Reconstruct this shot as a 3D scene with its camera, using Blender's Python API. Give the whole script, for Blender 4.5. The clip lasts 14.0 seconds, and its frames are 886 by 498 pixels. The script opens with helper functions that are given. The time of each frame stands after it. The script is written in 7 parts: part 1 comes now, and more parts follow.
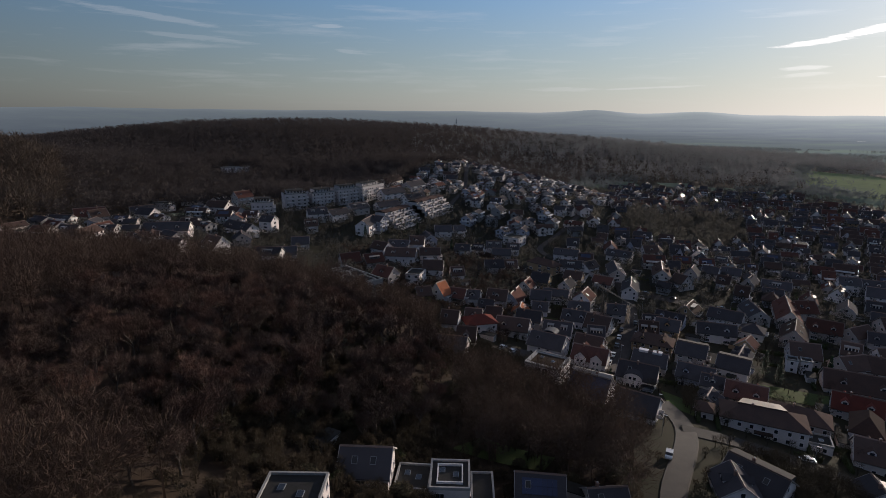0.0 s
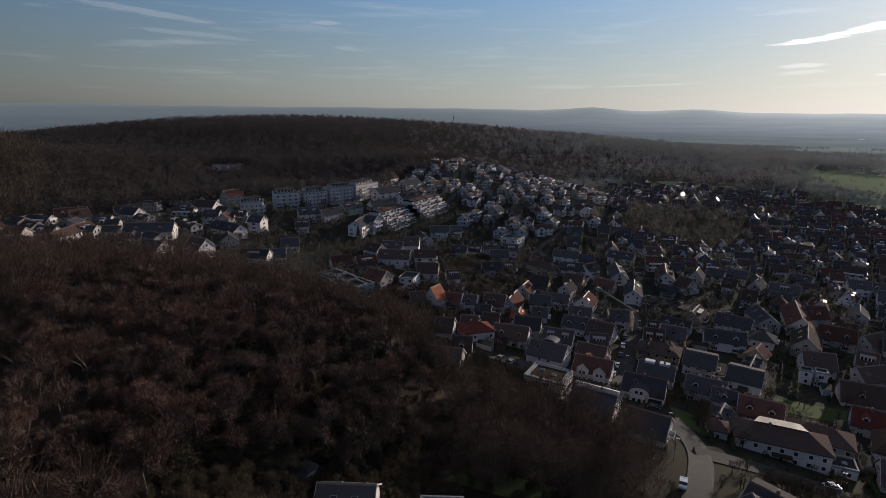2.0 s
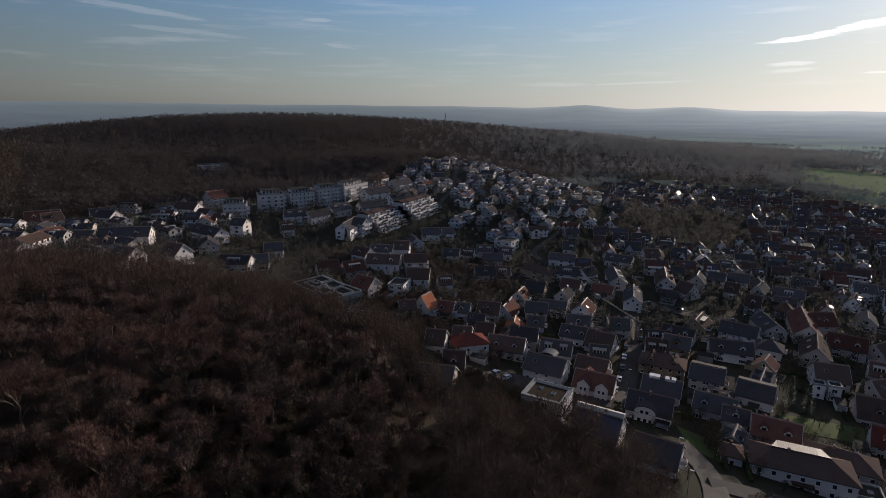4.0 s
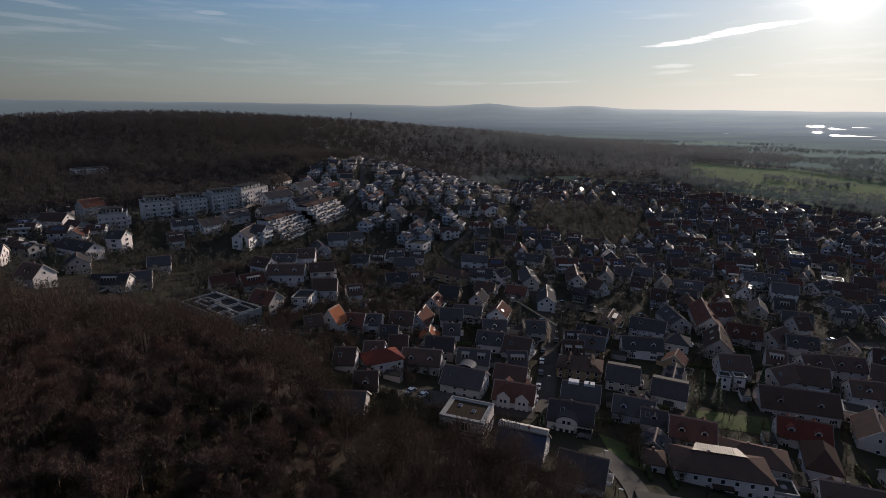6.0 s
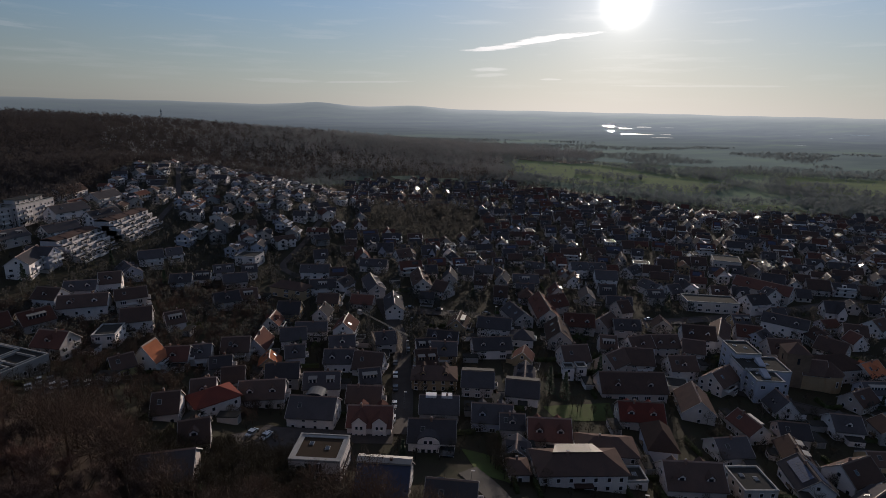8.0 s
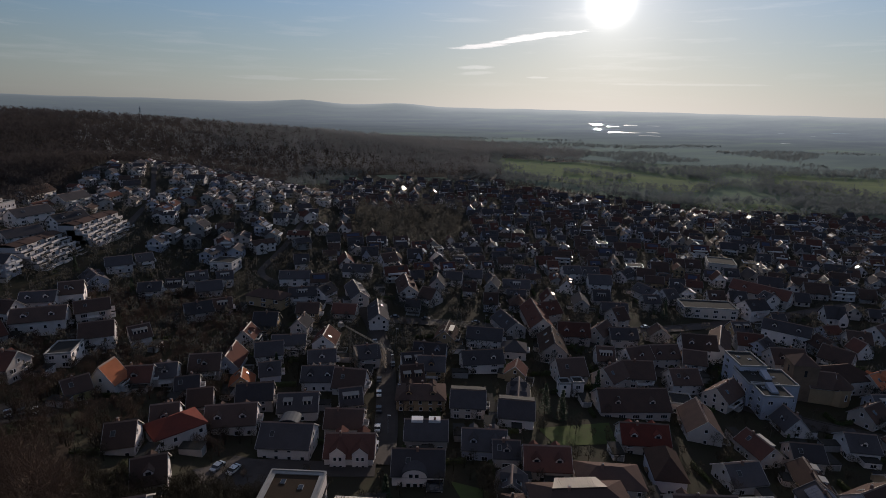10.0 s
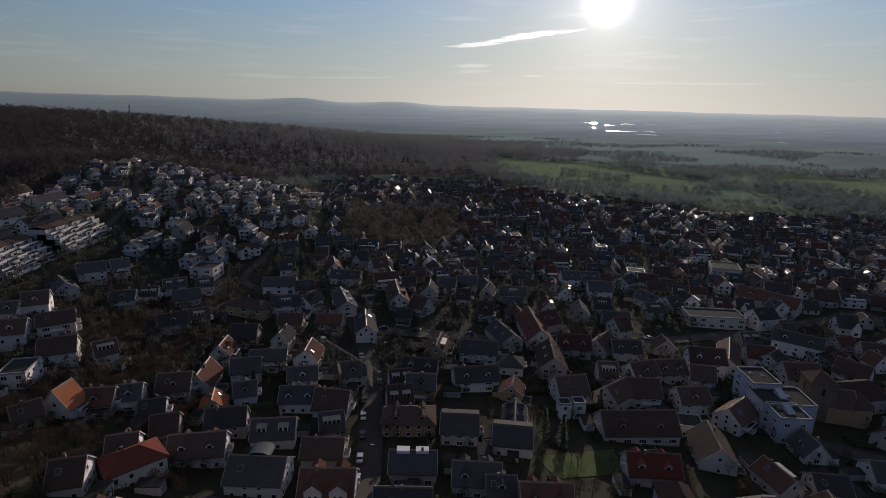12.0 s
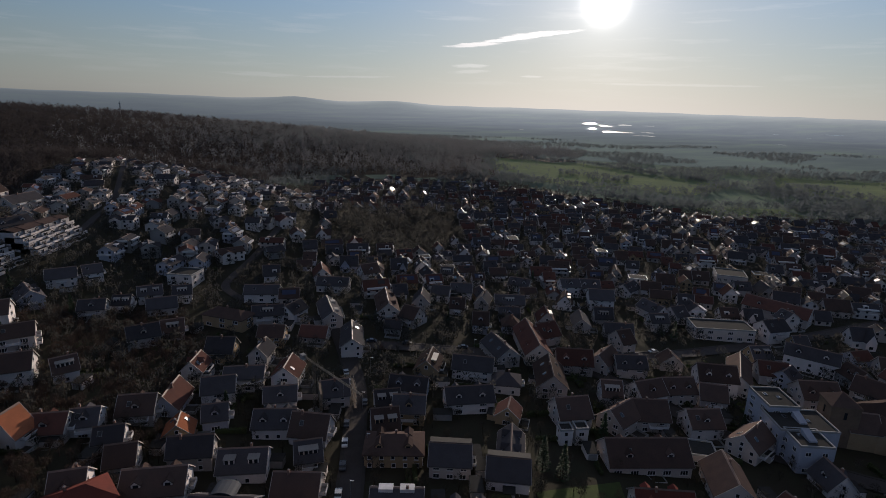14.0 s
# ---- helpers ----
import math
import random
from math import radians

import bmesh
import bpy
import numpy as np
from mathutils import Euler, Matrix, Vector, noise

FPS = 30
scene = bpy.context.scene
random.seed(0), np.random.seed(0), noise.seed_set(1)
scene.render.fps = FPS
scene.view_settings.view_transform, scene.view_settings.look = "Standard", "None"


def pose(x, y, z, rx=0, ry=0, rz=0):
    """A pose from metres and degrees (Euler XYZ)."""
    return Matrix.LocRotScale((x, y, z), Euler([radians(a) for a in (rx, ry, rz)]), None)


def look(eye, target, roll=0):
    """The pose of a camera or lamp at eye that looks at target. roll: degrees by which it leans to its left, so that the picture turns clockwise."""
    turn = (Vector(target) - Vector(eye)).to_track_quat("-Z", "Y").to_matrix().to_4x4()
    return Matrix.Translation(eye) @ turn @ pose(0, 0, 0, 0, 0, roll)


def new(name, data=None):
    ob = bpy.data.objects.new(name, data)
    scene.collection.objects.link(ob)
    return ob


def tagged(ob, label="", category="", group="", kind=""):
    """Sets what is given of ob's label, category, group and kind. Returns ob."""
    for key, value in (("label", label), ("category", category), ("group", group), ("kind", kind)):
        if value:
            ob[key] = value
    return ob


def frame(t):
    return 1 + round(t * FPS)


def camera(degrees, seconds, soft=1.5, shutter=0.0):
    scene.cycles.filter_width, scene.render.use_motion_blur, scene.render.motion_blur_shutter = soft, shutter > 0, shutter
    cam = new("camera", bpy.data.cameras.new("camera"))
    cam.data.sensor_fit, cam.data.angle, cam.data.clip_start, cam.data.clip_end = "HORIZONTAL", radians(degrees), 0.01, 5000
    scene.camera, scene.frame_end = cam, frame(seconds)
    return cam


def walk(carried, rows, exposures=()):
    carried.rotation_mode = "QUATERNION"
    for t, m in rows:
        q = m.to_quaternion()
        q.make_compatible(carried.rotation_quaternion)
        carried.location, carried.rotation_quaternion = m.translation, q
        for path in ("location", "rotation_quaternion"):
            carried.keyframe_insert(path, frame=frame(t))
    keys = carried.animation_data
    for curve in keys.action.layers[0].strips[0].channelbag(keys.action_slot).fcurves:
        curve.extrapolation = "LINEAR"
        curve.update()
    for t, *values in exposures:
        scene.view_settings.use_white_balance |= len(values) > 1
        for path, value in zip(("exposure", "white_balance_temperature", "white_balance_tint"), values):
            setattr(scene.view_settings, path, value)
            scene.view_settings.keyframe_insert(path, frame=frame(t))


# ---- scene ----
EXPOSURE, KELVIN, TINT = 0.75, 6400.0, 14.0
SKY_STRENGTH, SKY_AIR, SKY_DUST, SKY_OZONE = 0.1, 1.0, 0.35, 4.0
SKY_PALE, SKY_TINT, SKY_SOFT = 0.75, (0.96, 1.0, 0.97), 0.22
SUN_STRENGTH = 2.4
GLOW, SUN_TINT = 0.3, (1.0, 0.95, 0.87)
CLOUD_FAR, CLOUD_NEAR = (3.3, 3.3, 3.4), (6.6, 6.4, 6.1)
# colours of the far plain by distance: haze painted in, shown by emission
DISTANCE_HAZE = ((0.0, (0.06, 0.072, 0.066)), (0.2, (0.072, 0.084, 0.084)), (0.4, (0.09, 0.102, 0.112)), (0.6, (0.125, 0.14, 0.155)), (0.85, (0.185, 0.205, 0.213)), (1.0, (0.29, 0.305, 0.305)))
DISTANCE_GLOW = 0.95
HIGH_TINT = (1.58, 1.54, 1.57)
cam = camera(78.20, 14.0, soft=0.4)
PATH = [
    (0.0, (-0.00, 0.00, 100.00), (-0.00, 96.97, 75.58), 0.32),
    (0.5, (0.22, 3.38, 99.68), (0.26, 100.30, 75.05), 0.39),
    (1.0, (0.41, 6.38, 99.75), (0.57, 103.25, 74.92), 0.44),
    (1.5, (0.73, 9.56, 99.76), (1.01, 106.41, 74.86), 0.43),
    (2.0, (1.31, 12.94, 99.47), (1.74, 109.80, 74.59), 0.41),
    (2.5, (1.52, 16.26, 99.54), (2.29, 113.11, 74.64), 0.40),
    (5.0, (3.06, 34.31, 99.49), (7.79, 130.91, 74.06), 0.43),
    (5.5, (3.78, 37.86, 99.26), (13.07, 134.14, 73.87), 0.45),
    (6.0, (4.25, 41.01, 99.65), (21.99, 136.08, 74.22), 0.58),
    (6.5, (4.28, 44.39, 99.98), (35.95, 135.80, 74.65), 0.91),
    (7.0, (4.69, 47.77, 100.25), (48.03, 134.31, 75.09), 1.17),
    (7.5, (5.68, 51.38, 100.23), (50.52, 137.15, 75.07), 1.25),
    (8.0, (6.72, 55.16, 100.01), (52.13, 140.64, 74.88), 1.26),
    (8.5, (8.16, 58.81, 100.00), (54.49, 143.78, 74.81), 1.33),
    (11.0, (18.77, 74.96, 99.68), (66.33, 159.13, 74.13), 1.39),
    (11.5, (21.20, 78.23, 99.68), (68.92, 162.29, 74.02), 1.41),
    (12.0, (23.55, 81.41, 99.50), (71.45, 165.35, 73.82), 1.50),
    (12.5, (25.87, 84.64, 99.20), (73.86, 168.54, 73.54), 1.63),
    (13.0, (28.14, 87.93, 99.34), (76.28, 171.70, 73.56), 1.70),
    (13.5, (30.48, 91.09, 99.23), (78.75, 174.77, 73.40), 1.78),
    (14.0, (33.02, 94.38, 98.70), (81.43, 178.02, 73.01), 1.90),
]
walk(cam, [(t, look(e, g, r)) for t, e, g, r in PATH], exposures=[(0.0, EXPOSURE + 0.27, KELVIN, TINT), (3.0, EXPOSURE + 0.29, KELVIN, TINT), (5.0, EXPOSURE + 0.36, KELVIN, TINT), (5.7, EXPOSURE + 0.29, KELVIN, TINT), (7.0, EXPOSURE, KELVIN, TINT), (14.0, EXPOSURE, KELVIN, TINT)])

# ---- world and sun: low winter sun over the plain, thin streaks of cloud ----
SUN_AZ, SUN_EL = radians(44.7), radians(9.7)
SUN = Vector((math.sin(SUN_AZ) * math.cos(SUN_EL), math.cos(SUN_AZ) * math.cos(SUN_EL), math.sin(SUN_EL)))


class Nodes:
    """Short-hand for building a node tree."""

    def __init__(self, tree):
        self.tree = tree

    def add(self, kind, **values):
        n = self.tree.nodes.new(kind)
        for key, value in values.items():
            if key in n.inputs:
                n.inputs[key].default_value = value
        return n

    def link(self, a, b):
        self.tree.links.new(a, b)

    def math(self, op, a, b=0.0, c=0.0, clamp=False):
        n = self.tree.nodes.new("ShaderNodeMath")
        n.operation, n.use_clamp = op, clamp
        for i, v in enumerate((a, b, c)):
            if isinstance(v, (int, float)):
                n.inputs[i].default_value = v
            else:
                self.link(v, n.inputs[i])
        return n.outputs[0]

    def dot(self, a, vec):
        n = self.tree.nodes.new("ShaderNodeVectorMath")
        n.operation = "DOT_PRODUCT"
        self.link(a, n.inputs[0])
        n.inputs[1].default_value = vec
        return n.outputs["Value"]

    def mix(self, fac, a, b, blend="MIX"):
        n = self.tree.nodes.new("ShaderNodeMix")
        n.data_type, n.blend_type = "RGBA", blend
        for i, v in ((0, fac), (6, a), (7, b)):
            if isinstance(v, (int, float)):
                n.inputs[i].default_value = v
            elif isinstance(v, tuple):
                n.inputs[i].default_value = (*v, 1) if len(v) == 3 else v
            else:
                self.link(v, n.inputs[i])
        return n.outputs[2]

    def noise(self, vec, scale, detail=4.0, rough=0.55):
        n = self.add("ShaderNodeTexNoise", Scale=scale, Detail=detail, Roughness=rough)
        if vec is not None:
            self.link(vec, n.inputs["Vector"])
        return n.outputs[0]

    def ramp(self, fac, *stops):
        n = self.tree.nodes.new("ShaderNodeValToRGB")
        r = n.color_ramp
        while len(r.elements) < len(stops):
            r.elements.new(0.5)
        for el, (p, col) in zip(r.elements, stops):
            el.position, el.color = p, (*col, 1) if len(col) == 3 else col
        self.link(fac, n.inputs[0])
        return n.outputs[0]


def direction(az, el):
    a, e = radians(az), radians(el)
    return Vector((math.sin(a) * math.cos(e), math.cos(a) * math.cos(e), math.sin(e)))


def make_world():
    world = bpy.data.worlds.new("world")
    scene.world = world
    world.use_nodes = True
    t = world.node_tree
    t.nodes.clear()
    n = Nodes(t)
    sky = t.nodes.new("ShaderNodeTexSky")
    sky.sky_type, sky.sun_disc = "NISHITA", False
    sky.sun_elevation, sky.sun_rotation = SUN_EL, SUN_AZ
    sky.altitude, sky.air_density, sky.dust_density, sky.ozone_density = 200, SKY_AIR, SKY_DUST, SKY_OZONE
    way = t.nodes.new("ShaderNodeTexCoord").outputs["Generated"]
    # sun and the bright haze close around it
    toward = n.math("MAXIMUM", n.dot(way, SUN), 0.0)
    glow = n.math("MULTIPLY", n.math("POWER", toward, 3500.0), 60.0)
    glow = n.math("ADD", glow, n.math("MULTIPLY", n.math("POWER", toward, 300.0), 5.0))
    glow = n.math("ADD", glow, n.math("MULTIPLY", n.math("POWER", toward, 40.0), 1.2))
    glow = n.math("ADD", glow, n.math("MULTIPLY", n.math("POWER", toward, 7.0), 1.2))
    # thin streaks
    stretch = t.nodes.new("ShaderNodeMapping")
    stretch.inputs["Scale"].default_value = (5.0, 5.0, 60.0)
    n.link(way, stretch.inputs["Vector"])
    streak = n.noise(stretch.outputs[0], 1.3, 6.0, 0.6)
    band = n.math("MULTIPLY", n.math("SMOOTH_MIN", n.math("MULTIPLY", n.dot(way, (0, 0, 1)), 12.0), 1.0, 0.3), 1.0, clamp=True)
    veil = n.math("MULTIPLY", n.math("MULTIPLY", n.math("SUBTRACT", streak, 0.53), 4.0, clamp=True), band)
    veil = n.math("MULTIPLY", veil, 0.2)
    # lens-shaped clouds: azimuth, elevation, half length, half height in degrees, tilt
    rag = n.noise(stretch.outputs[0], 5.0, 6.0, 0.7)
    for az, el, a, b, tilt, amount in ((36.9, 6.45, 6.4, 0.24, 8.0, 0.95), (32.6, 5.75, 3.2, 0.25, 5.0, 0.85), (38.0, 6.75, 3.4, 0.3, 7.0, 0.95), (32.2, 3.75, 2.0, 0.22, 1, 0.3), (32.0, 3.2, 2.2, 0.2, 3, 0.18), (38.3, 2.9, 1.2, 0.1, 0, 0.25), (-11.3, 7.9, 1.7, 0.22, 0, 0.22),
                                       (-27.0, 8.0, 7.0, 0.3, -6, 0.16), (-23.0, 6.4, 5.5, 0.26, -3, 0.12), (-9.0, 5.6, 2.0, 0.22, -6, 0.14), (-24.0, 10.6, 3.0, 0.2, -7, 0.14), (20.0, 2.3, 5.0, 0.12, 2, 0.2), (12.0, 2.2, 4.0, 0.25, 0, 0.15), (52.0, 2.4, 9.0, 0.12, 0, 0.14)):
        c = direction(az, el)
        side = Vector((c.y, -c.x, 0)).normalized()
        up = side.cross(c)
        e1 = side * math.cos(radians(tilt)) + up * math.sin(radians(tilt))
        e2 = up * math.cos(radians(tilt)) - side * math.sin(radians(tilt))
        u = n.math("DIVIDE", n.dot(way, e1), radians(a))
        v = n.math("DIVIDE", n.dot(way, e2), radians(b))
        rr = n.math("ADD", n.math("MULTIPLY", u, u), n.math("MULTIPLY", v, v))
        m = n.math("SUBTRACT", n.math("ADD", -0.45, n.math("MULTIPLY", rag, 2.8)), rr, clamp=True)
        m = n.math("MULTIPLY", n.math("MULTIPLY", m, 1.6, clamp=True), amount)
        front = n.math("GREATER_THAN", n.dot(way, c), 0.5)
        veil = n.math("MAXIMUM", veil, n.math("MULTIPLY", m, front))
    cloud = n.mix(n.math("POWER", toward, 12.0), CLOUD_FAR, CLOUD_NEAR)
    grey = t.nodes.new("ShaderNodeRGBToBW")
    n.link(sky.outputs[0], grey.inputs[0])
    pale = t.nodes.new("ShaderNodeCombineColor")
    for i in range(3):
        n.link(grey.outputs[0], pale.inputs[i])
    low = n.math("SUBTRACT", 1.0, n.math("MULTIPLY", n.dot(way, (0, 0, 1)), 4.5), clamp=True)
    base = n.mix(n.math("MULTIPLY", low, 0.8), sky.outputs[0], n.mix(1.0, pale.outputs[0], SKY_TINT, "MULTIPLY"))
    # the sky overhead, out of view, is paled and brightened to fill the shade
    high = n.math("MULTIPLY", n.math("SUBTRACT", n.dot(way, (0, 0, 1)), 0.28), 1.8, clamp=True)
    base = n.mix(n.math("MULTIPLY", high, SKY_PALE), base, n.mix(1.0, pale.outputs[0], HIGH_TINT, "MULTIPLY"))
    soft = t.nodes.new("ShaderNodeVectorMath")
    soft.operation = "SCALE"
    n.link(base, soft.inputs[0])
    n.link(n.math("DIVIDE", 1.0, n.math("ADD", 1.0, n.math("MULTIPLY", grey.outputs[0], SKY_SOFT))), soft.inputs["Scale"])
    # the low sky deepens away from the sun
    deep = n.math("MULTIPLY", n.math("SUBTRACT", 1.0, toward), n.math("SUBTRACT", 1.0, n.math("MULTIPLY", n.dot(way, (0, 0, 1)), 2.0), clamp=True))
    dim = t.nodes.new("ShaderNodeVectorMath")
    dim.operation = "SCALE"
    n.link(soft.outputs[0], dim.inputs[0])
    n.link(n.math("SUBTRACT", 1.0, n.math("MULTIPLY", deep, 0.58)), dim.inputs["Scale"])
    col = n.mix(veil, dim.outputs[0], cloud)
    shine = n.mix(1.0, (0, 0, 0), SUN_TINT)
    mul = t.nodes.new("ShaderNodeVectorMath")
    mul.operation = "SCALE"
    n.link(shine, mul.inputs[0])
    n.link(n.math("MULTIPLY", glow, GLOW), mul.inputs["Scale"])
    total = t.nodes.new("ShaderNodeVectorMath")
    total.operation = "ADD"
    n.link(col, total.inputs[0])
    n.link(mul.outputs[0], total.inputs[1])
    bg = n.add("ShaderNodeBackground", Strength=SKY_STRENGTH)
    n.link(total.outputs[0], bg.inputs["Color"])
    n.link(bg.outputs[0], t.nodes.new("ShaderNodeOutputWorld").inputs["Surface"])


make_world()
sun_data = bpy.data.lights.new("sun", "SUN")
sun_data.energy, sun_data.angle, sun_data.color = SUN_STRENGTH, radians(0.6), (1.0, 0.87, 0.72)
sun = new("sun", sun_data)
sun.matrix_world = look(SUN * 300, (0, 0, 0))

# ---- materials ----
MATS = {}


def material(name, base, second=None, rough=0.8, scale=1.0, bump=0.2, metal=0.0, spec=0.4, vary=0.12, world_space=False, sheen=0.0, coarse=0.12):
    """A surface with grain at two scales; base and second are mixed by the coarse noise."""
    m = bpy.data.materials.new(name)
    m.use_nodes = True
    t = m.node_tree
    n = Nodes(t)
    p = t.nodes["Principled BSDF"]
    p.inputs["Roughness"].default_value, p.inputs["Metallic"].default_value = rough, metal
    p.inputs["Specular IOR Level"].default_value = spec
    if world_space:
        where = t.nodes.new("ShaderNodeNewGeometry").outputs["Position"]
    else:
        where = t.nodes.new("ShaderNodeTexCoord").outputs["Object"]
    fine = n.noise(where, 6.0 * scale, 6.0, 0.65)
    wide = n.noise(where, coarse * 4 * scale, 4.0, 0.6)
    col = n.mix(n.math("MULTIPLY", n.math("SUBTRACT", wide, 0.3), 2.2, clamp=True), base, second or tuple(c * 0.72 for c in base))
    info = t.nodes.new("ShaderNodeObjectInfo").outputs["Random"]
    tone = n.math("ADD", n.math("MULTIPLY", info, 2 * vary), 1.0 - vary)
    tone = n.math("MULTIPLY", tone, n.math("ADD", n.math("MULTIPLY", fine, 0.5), 0.75))
    both = t.nodes.new("ShaderNodeVectorMath")
    both.operation = "SCALE"
    n.link(col, both.inputs[0])
    n.link(tone, both.inputs["Scale"])
    n.link(both.outputs[0], p.inputs["Base Color"])
    n.link(n.math("ADD", n.math("MULTIPLY", fine, 0.25), rough - 0.12, clamp=True), p.inputs["Roughness"])
    if sheen:
        p.inputs["Sheen Weight"].default_value, p.inputs["Sheen Roughness"].default_value = sheen, 0.4
    if bump:
        b = n.add("ShaderNodeBump", Strength=bump, Distance=0.05)
        n.link(fine, b.inputs["Height"])
        n.link(b.outputs[0], p.inputs["Normal"])
    MATS[name] = m
    return m


def roof_material(name, base, rough=0.6):
    """Clay or concrete tiles in courses up the slope, with moss and faded patches."""
    m = material(name, base, tuple(c * 0.6 + 0.012 for c in base), rough, 0.6, 0.0, vary=0.3, spec=0.015)
    t = m.node_tree
    n = Nodes(t)
    p = t.nodes["Principled BSDF"]
    where = t.nodes.new("ShaderNodeTexCoord").outputs["Object"]
    w1 = n.add("ShaderNodeTexWave", Scale=2.6, Distortion=0.3)
    w1.bands_direction = "Z"
    n.link(where, w1.inputs["Vector"])
    w2 = n.add("ShaderNodeTexWave", Scale=3.1, Distortion=0.2)
    w2.bands_direction = "X"
    n.link(where, w2.inputs["Vector"])
    h = n.math("ADD", n.math("MULTIPLY", w1.outputs[1], 0.7), n.math("MULTIPLY", w2.outputs[1], 0.5))
    b = n.add("ShaderNodeBump", Strength=0.12, Distance=0.04)
    n.link(h, b.inputs["Height"])
    n.link(b.outputs[0], p.inputs["Normal"])
    return m


WALLS = {"white": (0.65, 0.58, 0.55), "cream": (0.48, 0.41, 0.37), "pale": (0.44, 0.4, 0.39), "ochre": (0.36, 0.25, 0.15), "yellow": (0.45, 0.4, 0.2), "blue": (0.4, 0.4, 0.45), "grey": (0.3, 0.28, 0.27)}
for key, c in WALLS.items():
    material("render_" + key, c, tuple(q * 0.86 for q in c), 0.9, 0.8, 0.15, vary=0.14, spec=0.12)
ROOFS = {"slate": (0.073, 0.066, 0.07), "brown": (0.092, 0.06, 0.05), "redbrown": (0.12, 0.055, 0.043), "red": (0.17, 0.05, 0.038), "orange": (0.4, 0.14, 0.07)}
for key, c in ROOFS.items():
    roof_material("tiles_" + key, c, 0.88)
material("gravel", (0.045, 0.042, 0.041), (0.034, 0.034, 0.03), 0.95, 2.0, 0.4, spec=0.05)
material("roof_garden", (0.042, 0.036, 0.024), (0.058, 0.034, 0.026), 0.95, 1.5, 0.5, spec=0.05, coarse=0.3)
material("solar_glass", (0.02, 0.035, 0.09), (0.015, 0.025, 0.06), 0.36, 1.0, 0.0, spec=0.5)
material("sheet_metal", (0.3, 0.27, 0.24), (0.24, 0.22, 0.2), 0.6, 0.5, 0.1, metal=0.3)
material("zinc", (0.1, 0.1, 0.105), (0.075, 0.076, 0.08), 0.7, 0.5, 0.1, spec=0.15)
material("seam_metal", (0.34, 0.25, 0.17), (0.26, 0.2, 0.14), 0.6, 0.5, 0.1)
# verge boards and ridge caps, lightened to give the roofs sunlit rims
material("verge_paint", (0.36, 0.33, 0.31), (0.24, 0.2, 0.18), 0.7, bump=0.0, vary=0.4)
material("ridge_cap", (0.2, 0.13, 0.1), (0.13, 0.09, 0.075), 0.6, bump=0.0, vary=0.4, spec=0.25)
material("white_paint", (0.66, 0.62, 0.61), rough=0.55, bump=0.0)
material("pane_glass", (0.02, 0.024, 0.03), rough=0.22, bump=0.0, spec=0.6)
material("brick_chimney", (0.22, 0.12, 0.09), (0.15, 0.1, 0.08), 0.85, 3.0, 0.3)
material("timber", (0.17, 0.11, 0.07), (0.12, 0.08, 0.05), 0.75, 2.0, 0.2)
material("asphalt", (0.075, 0.064, 0.06), (0.056, 0.048, 0.045), 0.85, 0.6, 0.2, world_space=True, spec=0.1)
material("paving", (0.062, 0.054, 0.048), (0.046, 0.041, 0.037), 0.85, 0.8, 0.2, world_space=True, spec=0.15)
material("sandstone", (0.17, 0.12, 0.085), (0.11, 0.08, 0.06), 0.9, 0.8, 0.4, spec=0.08)
material("concrete", (0.3, 0.29, 0.28), (0.22, 0.21, 0.2), 0.85, 1.0, 0.2)
material("litter", (0.042, 0.03, 0.022), (0.03, 0.023, 0.018), 0.95, 0.5, 0.6, world_space=True, coarse=0.05, spec=0.05)
material("garden", (0.038, 0.038, 0.024), (0.038, 0.031, 0.024), 0.95, 0.4, 0.6, world_space=True, coarse=0.1, spec=0.05)
material("lawn", (0.07, 0.095, 0.032), (0.06, 0.066, 0.03), 0.95, 0.6, 0.4, world_space=True, spec=0.05)
# the meadow's sheen stands in for haze over distant grass
material("meadow", (0.165, 0.205, 0.088), (0.112, 0.138, 0.08), 0.95, 0.012, 0.3, world_space=True, coarse=0.25, spec=0.0, sheen=0.04)
material("bark", (0.1, 0.08, 0.064), (0.06, 0.05, 0.038), 0.95, 1.0, 0.5)
material("twigs", (0.08, 0.05, 0.039), (0.054, 0.038, 0.031), 0.9, 0.3, 0.0, vary=0.35, spec=0.2)
material("twigs_red", (0.1, 0.055, 0.041), (0.066, 0.04, 0.031), 0.9, 0.3, 0.0, vary=0.35, spec=0.2)
material("needles", (0.03, 0.05, 0.022), (0.022, 0.036, 0.018), 0.85, 0.5, 0.0, vary=0.3, spec=0.2)
material("shrub_leaves", (0.05, 0.07, 0.025), (0.06, 0.05, 0.025), 0.85, 0.5, 0.0, vary=0.35, spec=0.2)
material("dry_leaves", (0.055, 0.046, 0.03), (0.045, 0.043, 0.024), 0.9, 0.5, 0.0, vary=0.35, spec=0.05)
material("car_white", (0.75, 0.75, 0.75), rough=0.3, bump=0.0, spec=0.6)
material("car_dark", (0.03, 0.035, 0.045), rough=0.3, bump=0.0, spec=0.6)
material("car_silver", (0.4, 0.41, 0.42), rough=0.3, bump=0.0, metal=0.5)
material("rubber", (0.02, 0.02, 0.02), rough=0.9)
material("lamp_steel", (0.3, 0.3, 0.3), rough=0.5, metal=0.6)


